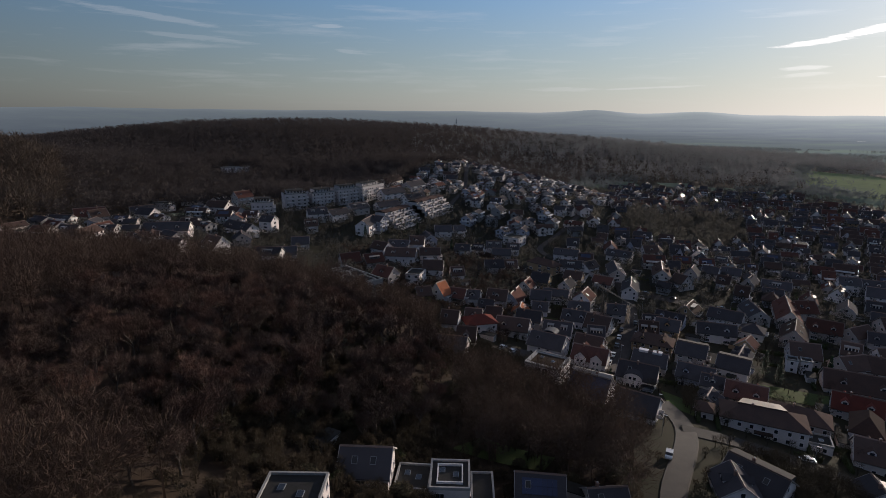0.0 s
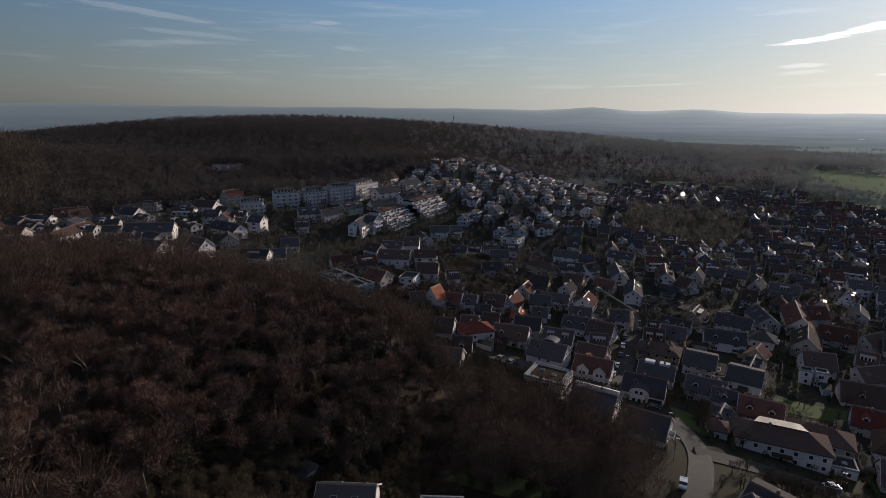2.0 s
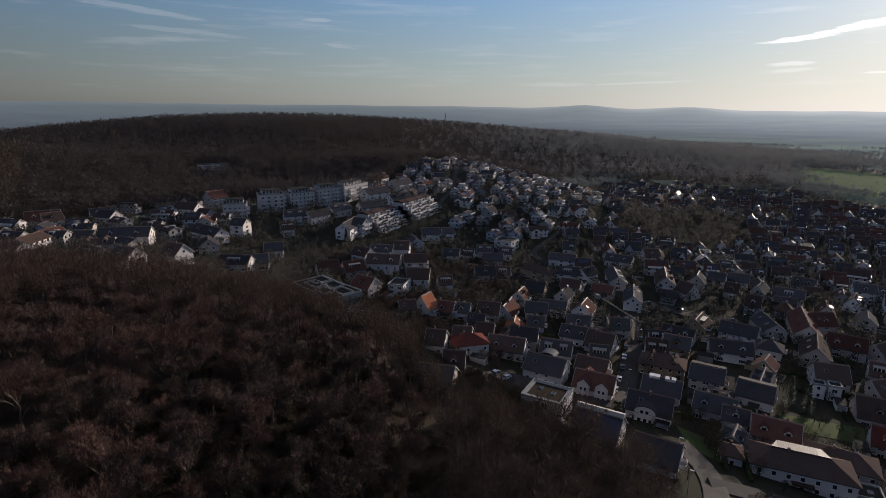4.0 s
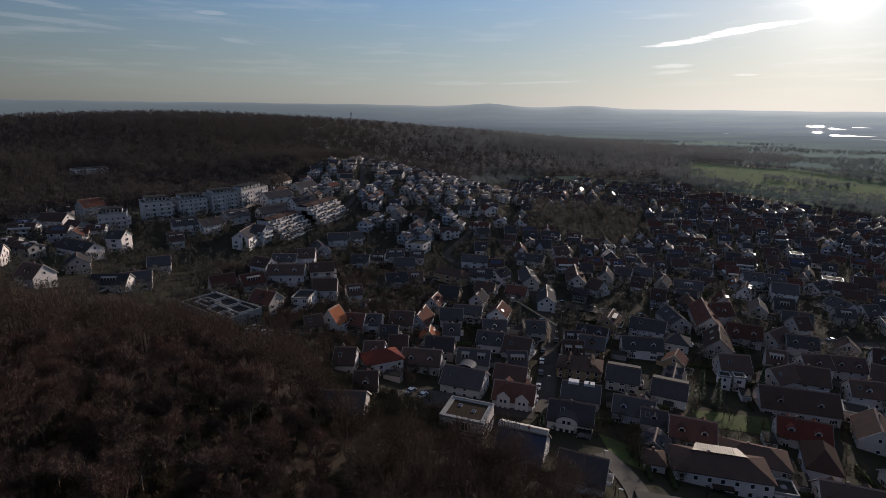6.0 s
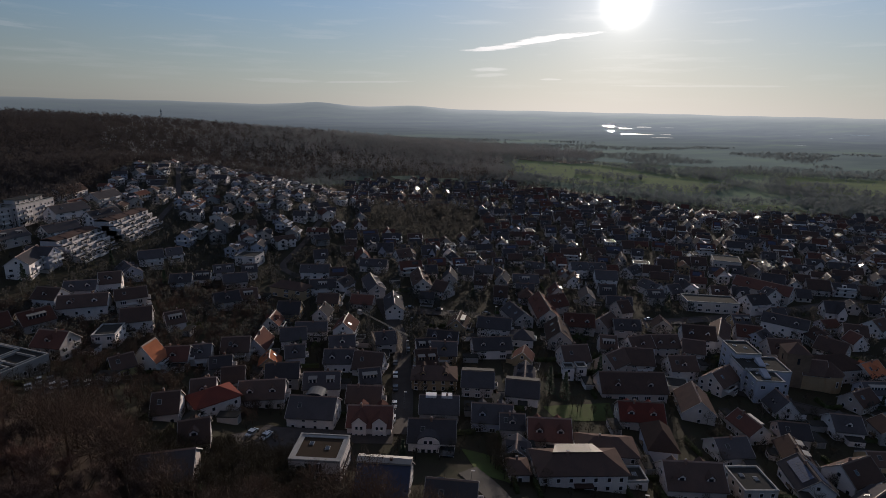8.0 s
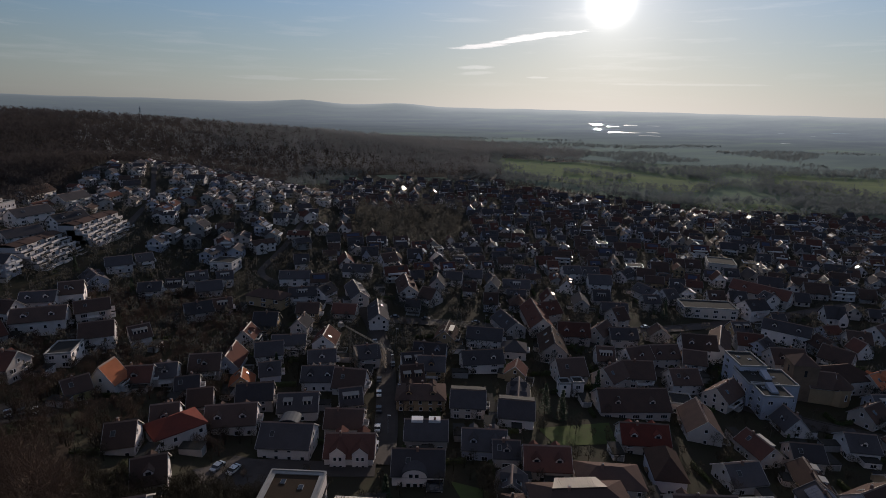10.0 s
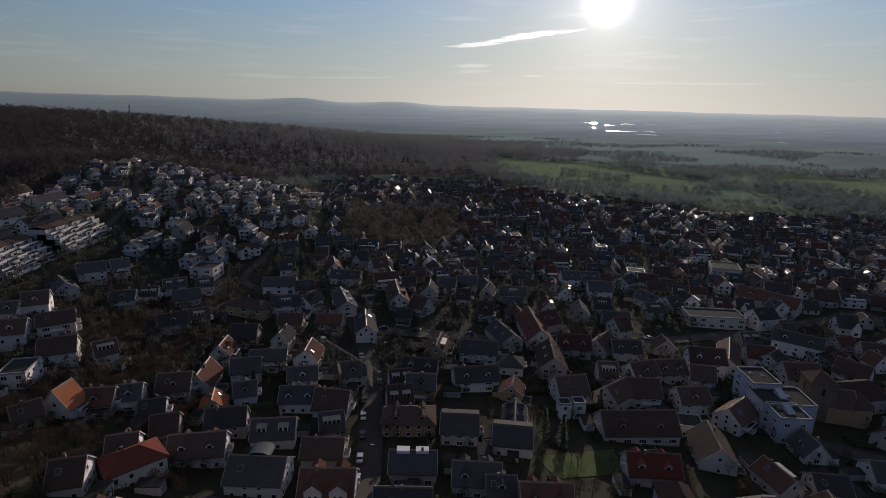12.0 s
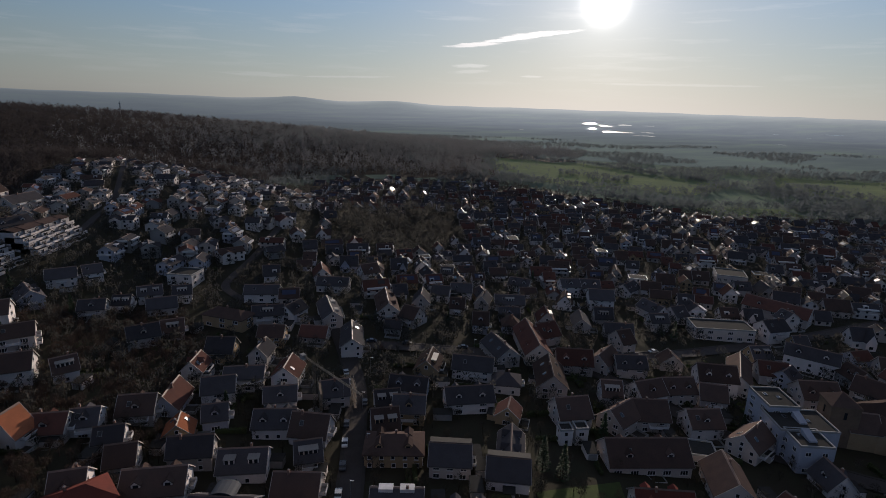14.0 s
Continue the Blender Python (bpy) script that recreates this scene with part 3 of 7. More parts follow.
def roof_mesh(kind, L, W, he, rise, roof):
    o, th = 0.55, 0.28

    def fill(bm):
        y = W / 2
        if kind == "gable":
            s = rise / y
            def chevron(x0, x1, more, m):
                ze, zt = he - s * o, he + rise
                prism(bm, [(-y - o, ze + 0.02 - more), (0, zt + 0.02 - more), (y + o, ze + 0.02 - more), (y + o, ze + 0.02 + th + more), (0, zt + th * 1.15 + more), (-y - o, ze + 0.02 + th + more)], x0, x1, m)
            chevron(-L / 2 - 0.35, L / 2 + 0.35, 0.0, 0)
            for e in (-1, 1):
                chevron(*sorted((e * (L / 2 + 0.35), e * (L / 2 + 0.47))), 0.04, 2)
            zc = he + rise + th * 1.15
            prism(bm, [(-0.3, zc - 0.3 * s - 0.02), (-0.3, zc - 0.3 * s + 0.07), (0, zc + 0.11), (0.3, zc - 0.3 * s + 0.07), (0.3, zc - 0.3 * s - 0.02)], -L / 2 - 0.4, L / 2 + 0.4, 3)
            for sg in (-1, 1):
                solid(bm, (-L / 2 - 0.3, sg * (y + o) - 0.08, he - s * o - 0.08), (L / 2 + 0.3, sg * (y + o) + 0.08, he - s * o + 0.06), 1)
        elif kind == "hip":
            hx, hy, z = L / 2 + o, y + o, he + 0.02
            r = max(0.4, L / 2 - W / 2)
            base = [bm.verts.new(c) for c in ((-hx, -hy, z), (hx, -hy, z), (hx, hy, z), (-hx, hy, z))]
            lip = [bm.verts.new((v.co.x, v.co.y, z + th)) for v in base]
            a, b = bm.verts.new((-r, 0, he + rise + th)), bm.verts.new((r, 0, he + rise + th))
            bm.faces.new(base[::-1])
            for i in range(4):
                j = (i + 1) % 4
                bm.faces.new((base[i], base[j], lip[j], lip[i]))
            bm.faces.new((lip[0], lip[1], b, a))
            bm.faces.new((lip[1], lip[2], b))
            bm.faces.new((lip[2], lip[3], a, b))
            bm.faces.new((lip[3], lip[0], a))
        elif kind == "barrel":
            arc = [i * math.pi / 10 for i in range(11)]
            inner = [((y + 0.1) * math.cos(a), he + (rise + 0.05) * math.sin(a)) for a in arc]
            outer = [((y + 0.4) * math.cos(a), he + (rise + 0.35) * math.sin(a)) for a in arc]
            prism(bm, inner + outer[::-1], -L / 2 - 0.4, L / 2 + 0.4, 0)
        else:
            solid(bm, (-L / 2 + 0.3, -y + 0.3, he), (L / 2 - 0.3, y - 0.3, he + 0.12), 0)
            for x0, y0, x1, y1 in ((-L / 2 - 0.1, -y - 0.1, L / 2 + 0.1, -y + 0.3), (-L / 2 - 0.1, y - 0.3, L / 2 + 0.1, y + 0.1), (-L / 2 - 0.1, -y + 0.3, -L / 2 + 0.3, y - 0.3), (L / 2 - 0.3, -y + 0.3, L / 2 + 0.1, y - 0.3)):
                solid(bm, (x0, y0, he - 0.1), (x1, y1, he + 0.55), 1)
    first = "roof_garden" if roof == "green" else roof if roof in MATS else "tiles_" + roof
    return baked(("roof", kind, L, W, he, rise, roof), "roof", [first, "sheet_metal" if kind != "flat" else "concrete", "verge_paint", "ridge_cap"], fill)


def window_mesh(w, h, whole):
    """A framed window in the x, z plane that faces -y, its opening set back; whole: with its pane in one mesh."""
    def fill(bm):
        t, d = 0.1, 0.07
        rim = []
        for x, z, g in ((w / 2, h, 0.0), (w / 2 - t, h - t, t)):
            lo = 0.0 if g == 0 else t
            for y in (-0.1, 0.04):
                rim.append([bm.verts.new(c) for c in ((-x, y, lo), (x, y, lo), (x, y, z), (-x, y, z))])
        of, ob, inf, inb = rim
        back = [bm.verts.new((v.co.x, v.co.y + d, v.co.z)) for v in inf]
        for i in range(4):
            j = (i + 1) % 4
            bm.faces.new((of[i], of[j], inf[j], inf[i]))
            bm.faces.new((ob[j], ob[i], of[i], of[j]))
            bm.faces.new((inf[i], inf[j], back[j], back[i]))
        if whole:
            bm.faces.new(back).material_index = 1
        bars = 0 if w < 1.3 else 1 if w < 2.2 else 2
        for k in range(bars):
            u = (k + 1) * w / (bars + 1) - w / 2
            solid(bm, (u - 0.05, -0.08, t), (u + 0.05, -0.02, h - t))
        solid(bm, (-w / 2 - 0.1, -0.2, -0.07), (w / 2 + 0.1, 0.0, 0.0))
        for v in inb:
            bm.verts.remove(v)
    return baked(("window", w, h, whole), "window", ["white_paint", "pane_glass"], fill)


def pane_mesh(w, h):
    return baked(("pane", w, h), "pane", ["pane_glass"], lambda bm: solid(bm, (-w / 2 + 0.1, -0.04, 0.1), (w / 2 - 0.1, 0.02, h - 0.1)))


def chimney_mesh():
    def fill(bm):
        solid(bm, (-0.3, -0.3, -1.6), (0.3, 0.3, 0.75), 0)
        solid(bm, (-0.36, -0.36, 0.75), (0.36, 0.36, 0.84), 0)
        solid(bm, (-0.16, -0.16, 0.84), (0.16, 0.16, 1.05), 1)
    return baked("chimney", "chimney", ["brick_chimney", "concrete"], fill)


def dormer_mesh(w, depth, h, wall, roof):
    """A gabled dormer that faces -y, its front at y = 0."""
    def fill(bm):
        a = [bm.verts.new(c) for c in ((-w / 2, 0, 0), (w / 2, 0, 0), (w / 2, 0, h), (0, 0, h + w * 0.42), (-w / 2, 0, h))]
        b = [bm.verts.new((v.co.x, depth, v.co.z)) for v in a]
        bm.faces.new(a)
        bm.faces.new(b[::-1])
        for i in range(5):
            j = (i + 1) % 5
            bm.faces.new((a[i], a[j], b[j], b[i])).material_index = 0
        for sg in (-1, 1):
            o = [(sg * (w / 2 + 0.3), h - 0.25), (sg * (w / 2 + 0.3), h - 0.05), (0, h + w * 0.42 + 0.22), (0, h + w * 0.42 + 0.02)]
            f = [bm.verts.new((x, -0.35, z)) for x, z in o]
            g = [bm.verts.new((x, depth, z)) for x, z in o]
            bm.faces.new(f).material_index = 1
            bm.faces.new(g[::-1]).material_index = 1
            for i in range(4):
                j = (i + 1) % 4
                bm.faces.new((f[i], f[j], g[j], g[i])).material_index = 1
        if h < 2:
            solid(bm, (-w * 0.28, -0.06, h * 0.25), (w * 0.28, 0.02, h * 0.9), 2)
    return baked(("dormer", w, depth, h, wall, roof), "dormer", ["render_" + wall, "tiles_" + roof, "pane_glass"], fill)


def shed_dormer_mesh(w, depth, h, wall):
    """A box dormer that faces -y with a row of windows under a thin, nearly flat roof."""
    h = max(1.2, min(1.7, h))

    def fill(bm):
        solid(bm, (-w / 2, 0, 0), (w / 2, depth, h), 0)
        prism(bm, [(-0.25, h), (-0.25, h + 0.14), (depth, h + 0.42), (depth, h)], -w / 2 - 0.2, w / 2 + 0.2, 1)
        k = max(2, int(w / 1.1))
        for i in range(k):
            u = (i + 0.5) * w / k - w / 2
            solid(bm, (u - 0.42, -0.05, 0.3), (u + 0.42, 0.02, h - 0.15), 2)
    return baked(("shed_dormer", w, depth, h, wall), "dormer", ["render_" + wall, "sheet_metal", "pane_glass"], fill)


def terrace_mesh(w, d):
    """A paved terrace in front of a wall that faces -y, with a low wall round it."""
    def fill(bm):
        solid(bm, (-w / 2, -d, -2.5), (w / 2, 0.0, 0.12), 0)
        solid(bm, (-w / 2 - 0.2, -d - 0.2, -2.5), (w / 2 + 0.2, -d, 0.75), 1)
        solid(bm, (-w / 2 - 0.2, -d, -2.5), (-w / 2, 0.0, 0.75), 1)
        solid(bm, (w / 2, -d, -2.5), (w / 2 + 0.2, 0.0, 0.75), 1)
    return baked(("terrace", w, d), "terrace", ["paving", "concrete"], fill)


def balcony_mesh(w):
    def fill(bm):
        solid(bm, (-w / 2, -1.6, -0.18), (w / 2, 0.05, 0.0), 0)
        solid(bm, (-w / 2, -1.6, 0.0), (w / 2, -1.5, 0.95), 1)
        solid(bm, (-w / 2, -1.5, 0.0), (-w / 2 + 0.1, 0.05, 0.95), 1)
        solid(bm, (w / 2 - 0.1, -1.5, 0.0), (w / 2, 0.05, 0.95), 1)
    return baked(("balcony", w), "balcony", ["concrete", "white_paint"], fill)


def annex_mesh(w, d, wall):
    """A low flat-roofed annex that sticks out toward -y."""
    def fill(bm):
        solid(bm, (-w / 2, -d, -3.0), (w / 2, 0.1, 2.5), 0)
        solid(bm, (-w / 2 - 0.15, -d - 0.15, 2.5), (w / 2 + 0.15, 0.1, 2.75), 1)
    return baked(("annex", w, d, wall), "annex", ["render_" + wall, "gravel"], fill)


def skylight_mesh():
    def fill(bm):
        solid(bm, (-0.6, -0.8, 0), (0.6, 0.8, 0.14), 0)
        solid(bm, (-0.5, -0.7, 0.14), (0.5, 0.7, 0.17), 1)
    return baked("skylight", "skylight", ["lamp_steel", "pane_glass"], fill)


def solar_mesh(nx, ny):
    def fill(bm):
        for i in range(nx):
            for j in range(ny):
                solid(bm, (i * 1.05, j * 1.7, 0), (i * 1.05 + 1.0, j * 1.7 + 1.65, 0.08), 0)
    return baked(("solar", nx, ny), "solar_panel", ["solar_glass"], fill)


def door_mesh():
    def fill(bm):
        solid(bm, (-0.55, -0.08, 0), (0.55, 0.05, 2.1), 0)
        solid(bm, (-0.35, -0.1, 1.2), (0.35, -0.07, 1.9), 1)
        solid(bm, (-1.0, -1.0, 2.3), (1.0, 0.05, 2.42), 0)
    return baked("door", "door", ["timber", "pane_glass"], fill)


BUILT, NEARBY = [], {}


def built(x, y, r):
    """Note a spot that a building takes up."""
    BUILT.append((x, y, r))
    NEARBY.setdefault((int(x // 25), int(y // 25)), []).append((x, y, r))


def taken(x, y, share, clear):
    """Whether a building stands within its share of radius plus a clearance of the spot."""
    i, j = int(x // 25), int(y // 25)
    for a in (i - 1, i, i + 1):
        for b in (j - 1, j, j + 1):
            for bx, by, br in NEARBY.get((a, b), ()):
                if (x - bx) ** 2 + (y - by) ** 2 < (br * share + clear) ** 2:
                    return True
    return False


WORD_WALL = {"white": "white rendered", "cream": "cream rendered", "pale": "off-white rendered", "ochre": "ochre rendered", "yellow": "pale yellow rendered", "blue": "pale blue rendered", "grey": "grey rendered"}
WORD_ROOF = {"slate": "dark slate-grey tiled", "brown": "brown tiled", "redbrown": "red-brown tiled", "red": "dark red tiled", "orange": "bright orange tiled", "gravel": "flat gravelled", "solar_glass": "arched solar", "green": "flat planted"}
WORD_FORM = {"gable": "gable roof", "hip": "hipped roof", "flat": "roof and white parapet", "barrel": "roof"}


def house(x, y, turn, L, W, he, pitch, kind, wall, roof, detail, extras=""):
    """One house: its ridge along local x, so many metres long and wide, with walls he high. detail: 0 far, 1 middle, 2 near."""
    if roof == "solar":
        roof = "solar_glass"
    rise = round(W / 2 * math.tan(radians(pitch)), 2)
    rng = random.Random(int(x * 7 + y * 13))
    z = min(lift(x + dx, y + dy) for dx, dy in ((0, 0), (5, 0), (-5, 0), (0, 5), (0, -5))) * 0.5 + lift(x, y) * 0.5
    ob = new("house")
    ob.empty_display_size = 1.0
    ob.matrix_basis = pose(x, y, z, 0, 0, turn)
    storeys = max(1, int((he + 0.4) / 2.7)) if kind == "flat" else max(1, int((he + 0.75) / 2.45))
    tall = {1: "single-storey", 2: "two-storey", 3: "three-storey"}.get(storeys, "four-storey")
    tagged(ob, "%s %s house with %s %s" % (tall, WORD_WALL[wall], WORD_ROOF[roof], WORD_FORM[kind]), "house", "village houses")
    built(x, y, max(L, W) / 2)
    part("wall", wall_mesh(kind, L, W, he, rise, wall), ob)
    part("roof", roof_mesh(kind, L, W, he, rise, roof), ob)
    # windows storey by storey
    w, h, gap = rng.choice(((1.1, 1.35, 2.9), (1.1, 1.35, 2.9), (1.7, 1.4, 3.6), (2.4, 1.45, 4.6)))
    frame_mesh = window_mesh(w, h, detail < 2 or "deep" not in extras)
    south = math.cos(radians(turn)) > 0
    for s in range(storeys):
        zz = (0.75 + s * 2.45) if kind != "flat" else (0.95 + s * 2.75)
        if zz + h > he + 0.15:
            continue
        for side in (0, 1, 2, 3):
            span = L if side in (0, 2) else W
            if detail == 0 and (side == (2 if south else 0) or (side in (1, 3) and s == 0 and storeys > 1)):
                continue
            if detail == 1 and side == (2 if south else 0) and s:
                continue
            count = max(1, int(span / (gap if detail == 2 or kind == "flat" else gap * 1.3)))
            for i in range(count):
                if rng.random() < 0.1:
                    continue
                u = (i + 0.5) * span / count - span / 2 + rng.uniform(-0.15, 0.15)
                if side == 0:
                    m = pose(u, -W / 2, zz)
                elif side == 2:
                    m = pose(u, W / 2, zz, 0, 0, 180)
                elif side == 1:
                    m = pose(L / 2, u, zz, 0, 0, 90)
                else:
                    m = pose(-L / 2, u, zz, 0, 0, -90)
                win = part("window", frame_mesh, ob, m)
                if detail == 2 and "deep" in extras:
                    part("pane", pane_mesh(w, h), win)
    if kind == "gable" and rise > 2.5 and detail:
        for sg in (-1, 1):
            part("window", window_mesh(1.1, 1.3, True), ob, pose(sg * L / 2, 0, he + 0.35, 0, 0, 90 * sg))
    if kind in ("gable", "hip") and rng.random() < 0.6:
        part("chimney", chimney_mesh(), ob, pose(rng.uniform(-0.25, 0.25) * L, rng.choice((-0.5, 0.5)), he + rise + 0.2), "brick chimney")
    if detail:
        part("door", door_mesh(), ob, pose(rng.uniform(-0.2, 0.2) * L, W / 2, 0, 0, 0, 180), "timber front door")
    if detail and kind != "flat" and rng.random() < 0.55:
        aw, ad = rng.choice((3, 4, 5)), rng.choice((2, 3))
        sd, u = rng.choice((-1, 1)), rng.uniform(-0.25, 0.25) * L
        an = part("annex", annex_mesh(aw, ad, wall), ob, pose(u, sd * W / 2, 0, 0, 0, 0 if sd < 0 else 180), "low flat-roofed annex")
        part("window", window_mesh(1.8, 1.3, True), an, pose(0, -ad, 0.8))
    if detail and kind != "flat" and "balc" not in extras and rng.random() < 0.3 and he > 3.4:
        part("balcony", balcony_mesh(3.4), ob, pose(L / 2, 0, 2.6, 0, 0, 90), "white railed balcony")
    if "lights" in extras:
        # plain white boxes: their white stands in for sunlit glass
        for u in (-L * 0.22, L * 0.2):
            part("roof_light", baked("roof_light", "roof_light", ["white_paint", "pane_glass"], lambda bm: solid(bm, (-1.7, -1.0, -0.4), (1.7, 1.2, 0.45))), ob, pose(u, 0, he + rise), "roof light box painted white for sunlit glass")
    slope = math.atan2(rise, W / 2)
    droof = roof if roof in ROOFS else "brown"
    if "dormer" in extras or (detail and kind == "gable" and not extras and W > 6.5 and rng.random() < 0.3):
        n = 2 if L > 11 else 1
        for side in (0, 1):
            for i in range(n):
                u = (i + 0.5) * L / n - L / 2
                m = pose(u, -W / 2 * 0.72, he + rise * 0.28 - 0.1) if side == 0 else pose(u, W / 2 * 0.72, he + rise * 0.28 - 0.1, 0, 0, 180)
                part("dormer", dormer_mesh(2.0, W * 0.3, 1.25, wall, droof), ob, m)
    elif "boxes" in extras or (detail and kind == "gable" and W > 7 and not extras and rng.random() < 0.4):
        facing = 0 if south else 1
        n, dw = (2, 2.6) if "boxes" in extras else rng.choice(((1, 4.2), (2, 2.4), (2, 2.4), (1, 6.0)))
        for i in range(n):
            u = (i + 0.5) * L / n - L / 2
            m = pose(u, -W / 2 * 0.7, he + rise * 0.3 - 0.1) if facing == 0 else pose(u, W / 2 * 0.7, he + rise * 0.3 - 0.1, 0, 0, 180)
            part("dormer", shed_dormer_mesh(min(dw, L * 0.7), W * 0.32, rise * 0.45, wall), ob, m, "flat-topped dormer with a row of windows")
    if detail and kind == "gable" and not extras and he > 4 and rng.random() < 0.35:
        m = pose(rng.uniform(-0.15, 0.15) * L, -W / 2, 2.55) if south else pose(rng.uniform(-0.15, 0.15) * L, W / 2, 2.55, 0, 0, 180)
        part("balcony", balcony_mesh(round(L * 0.55)), ob, m, "long white railed balcony")
    if detail and kind == "gable" and rng.random() < 0.5:
        m = pose(rng.uniform(-0.2, 0.2) * L, -W / 2, 0) if south else pose(rng.uniform(-0.2, 0.2) * L, W / 2, 0, 0, 0, 180)
        part("terrace", terrace_mesh(rng.choice((4, 6)), rng.choice((3, 4))), ob, m, "paved terrace with a low wall")
    if "dome" in extras:
        def vault(bm):
            arc = [i * math.pi / 8 for i in range(9)]
            inner = [(2.7 * math.cos(a), 1.35 * math.sin(a)) for a in arc]
            outer = [(2.85 * math.cos(a), 1.5 * math.sin(a)) for a in arc]
            prism(bm, inner + outer[::-1], 0.0, W * 0.42, 0)
            prism(bm, inner, 0.1, 0.3, 1)
        part("vaulted_dormer", baked(("vault", W), "vaulted_dormer", ["zinc", "pane_glass"], vault), ob, pose(0, -0.2, he + rise * 0.93, 0, 0, 90), "arched metal dormer at the ridge")
    if "band" in extras:
        def band(bm):
            for x0, y0, x1, y1 in ((-L / 2 - 0.35, -W / 2 - 0.35, L / 2 + 0.35, -W / 2), (-L / 2 - 0.35, W / 2, L / 2 + 0.35, W / 2 + 0.35), (-L / 2 - 0.35, -W / 2, -L / 2, W / 2), (L / 2, -W / 2, L / 2 + 0.35, W / 2)):
                solid(bm, (x0, y0, he * 0.47), (x1, y1, he * 0.47 + 0.28))
        part("ledge", baked(("band", L, W, he), "ledge", ["tiles_slate"], band), ob, None, "dark ledge between the storeys")
        def border(bm):
            a, c, w = L / 2 - 0.3, W / 2 - 0.3, 1.0
            for x0, y0, x1, y1 in ((-a, -c, a, -c + w), (-a, c - w, a, c), (-a, -c + w, -a + w, c - w), (a - w, -c + w, a, c - w)):
                solid(bm, (x0, y0, 0.0), (x1, y1, 0.2))
        part("roof_border", baked(("border", L, W), "roof_border", ["concrete"], border), ob, pose(0, 0, he + 0.13), "pale paved roof border")
        for u in (-L * 0.12, L * 0.08):
            part("bay_window", window_mesh(1.9, he * 0.4, True), ob, pose(u, -W / 2 - 0.05, he * 0.53), "tall dark glazed bay")
            part("bay_window", window_mesh(1.9, he * 0.38, True), ob, pose(u, -W / 2 - 0.05, he * 0.04), "tall dark glazed bay")
    if "arch" in extras:
        def arched(bm):
            top = [(3.1 * math.cos(a), he + 0.2 + 1.9 * math.sin(a)) for a in [i * math.pi / 10 for i in range(11)]]
            prism(bm, [(-3.1, -2.5), (3.1, -2.5)] + top, 0.0, W * 0.5, 0)
            rim = [(3.35 * math.cos(a), he + 0.22 + 2.15 * math.sin(a)) for a in [i * math.pi / 10 for i in range(11)]]
            prism(bm, top[::-1] + rim, -0.35, W * 0.5, 1)
        part("arched_gable", baked(("arch", L, W, he), "arched_gable", ["render_" + wall, "tiles_slate"], arched), ob, pose(-L * 0.06, -W / 2 - 0.6, 0, 0, 0, 90), "white front gable with a curved top")
        for du, dz, w2 in ((-1.5, 1.0, 1.2), (0.2, 1.0, 1.2), (1.7, 1.0, 1.0), (-0.9, 3.7, 1.1), (0.6, 3.7, 1.1)):
            part("window", window_mesh(w2, 1.3, True), ob, pose(-L * 0.06 + du, -W / 2 - 0.62, dz))
        part("conservatory", baked(("conserv", he), "conservatory", ["white_paint", "pane_glass"], lambda bm: (solid(bm, (-2.0, -3.2, -2.0), (2.0, 0.0, 2.3), 0), prism(bm, [(-3.3, 2.3), (-3.3, 2.42), (0, 2.95), (0, 2.3)], -2.1, 2.1, 1), solid(bm, (-1.8, -3.25, 0.4), (1.8, -3.15, 2.1), 1))), ob, pose(L * 0.33, -W / 2, 0), "white-framed glazed conservatory")
    if "twin" in extras:
        for u in (-L * 0.22, L * 0.24):
            part("dormer", dormer_mesh(4.2, W * 0.45, he + 1.6, wall, droof), ob, pose(u, -W / 2 - 0.7, 0), "white cross gable")
            for du, dz in ((-0.8, 0.9), (0.8, 0.9), (-0.7, 3.4), (0.7, 3.4)):
                part("window", window_mesh(0.9, 1.2, True), ob, pose(u + du, -W / 2 - 0.7, dz))
            part("dormer", dormer_mesh(3.0, W * 0.3, 1.6, wall, droof), ob, pose(u, W / 2 * 0.7, he + rise * 0.3, 0, 0, 180))
    if "skyl" in extras or (detail and kind == "gable" and rng.random() < 0.4):
        for sg in (-1, 1):
            for k in range(2 if "skyl" in extras else 1):
                u = (k - 0.5) * L * 0.45 + rng.uniform(-0.5, 0.5)
                part("skylight", skylight_mesh(), ob, pose(u, sg * W / 4, he + rise / 2 + 0.3, -sg * math.degrees(slope), 0, 0))
    if "solar" in extras and kind == "gable":
        for sg in (-1, 1):
            mm = Matrix.Translation((-L * 0.38, sg * W * 0.44, he + rise * 0.12 + 0.36)) @ pose(0, 0, 0, math.degrees(slope) * -sg, 0, 0)
            if sg == 1:
                mm = mm @ pose(0, -W * 0.45, 0)
            for i in range(int(L * 0.75)):
                for j in range(2):
                    part("solar_panel", solar_mesh(1, 1), ob, mm @ pose(i * 1.05, j * 1.7, 0), "dark blue solar panel")
    if "balc" in extras:
        for s in range(1, storeys):
            for u in ((-L * 0.25, L * 0.25) if L > 12 else (0,)):
                part("balcony", balcony_mesh(4.2), ob, pose(u, -W / 2, s * 2.75 + 0.1))
                part("balcony", balcony_mesh(3.6), ob, pose(L / 2, (u / L) * W, s * 2.75 + 0.1, 0, 0, 90))
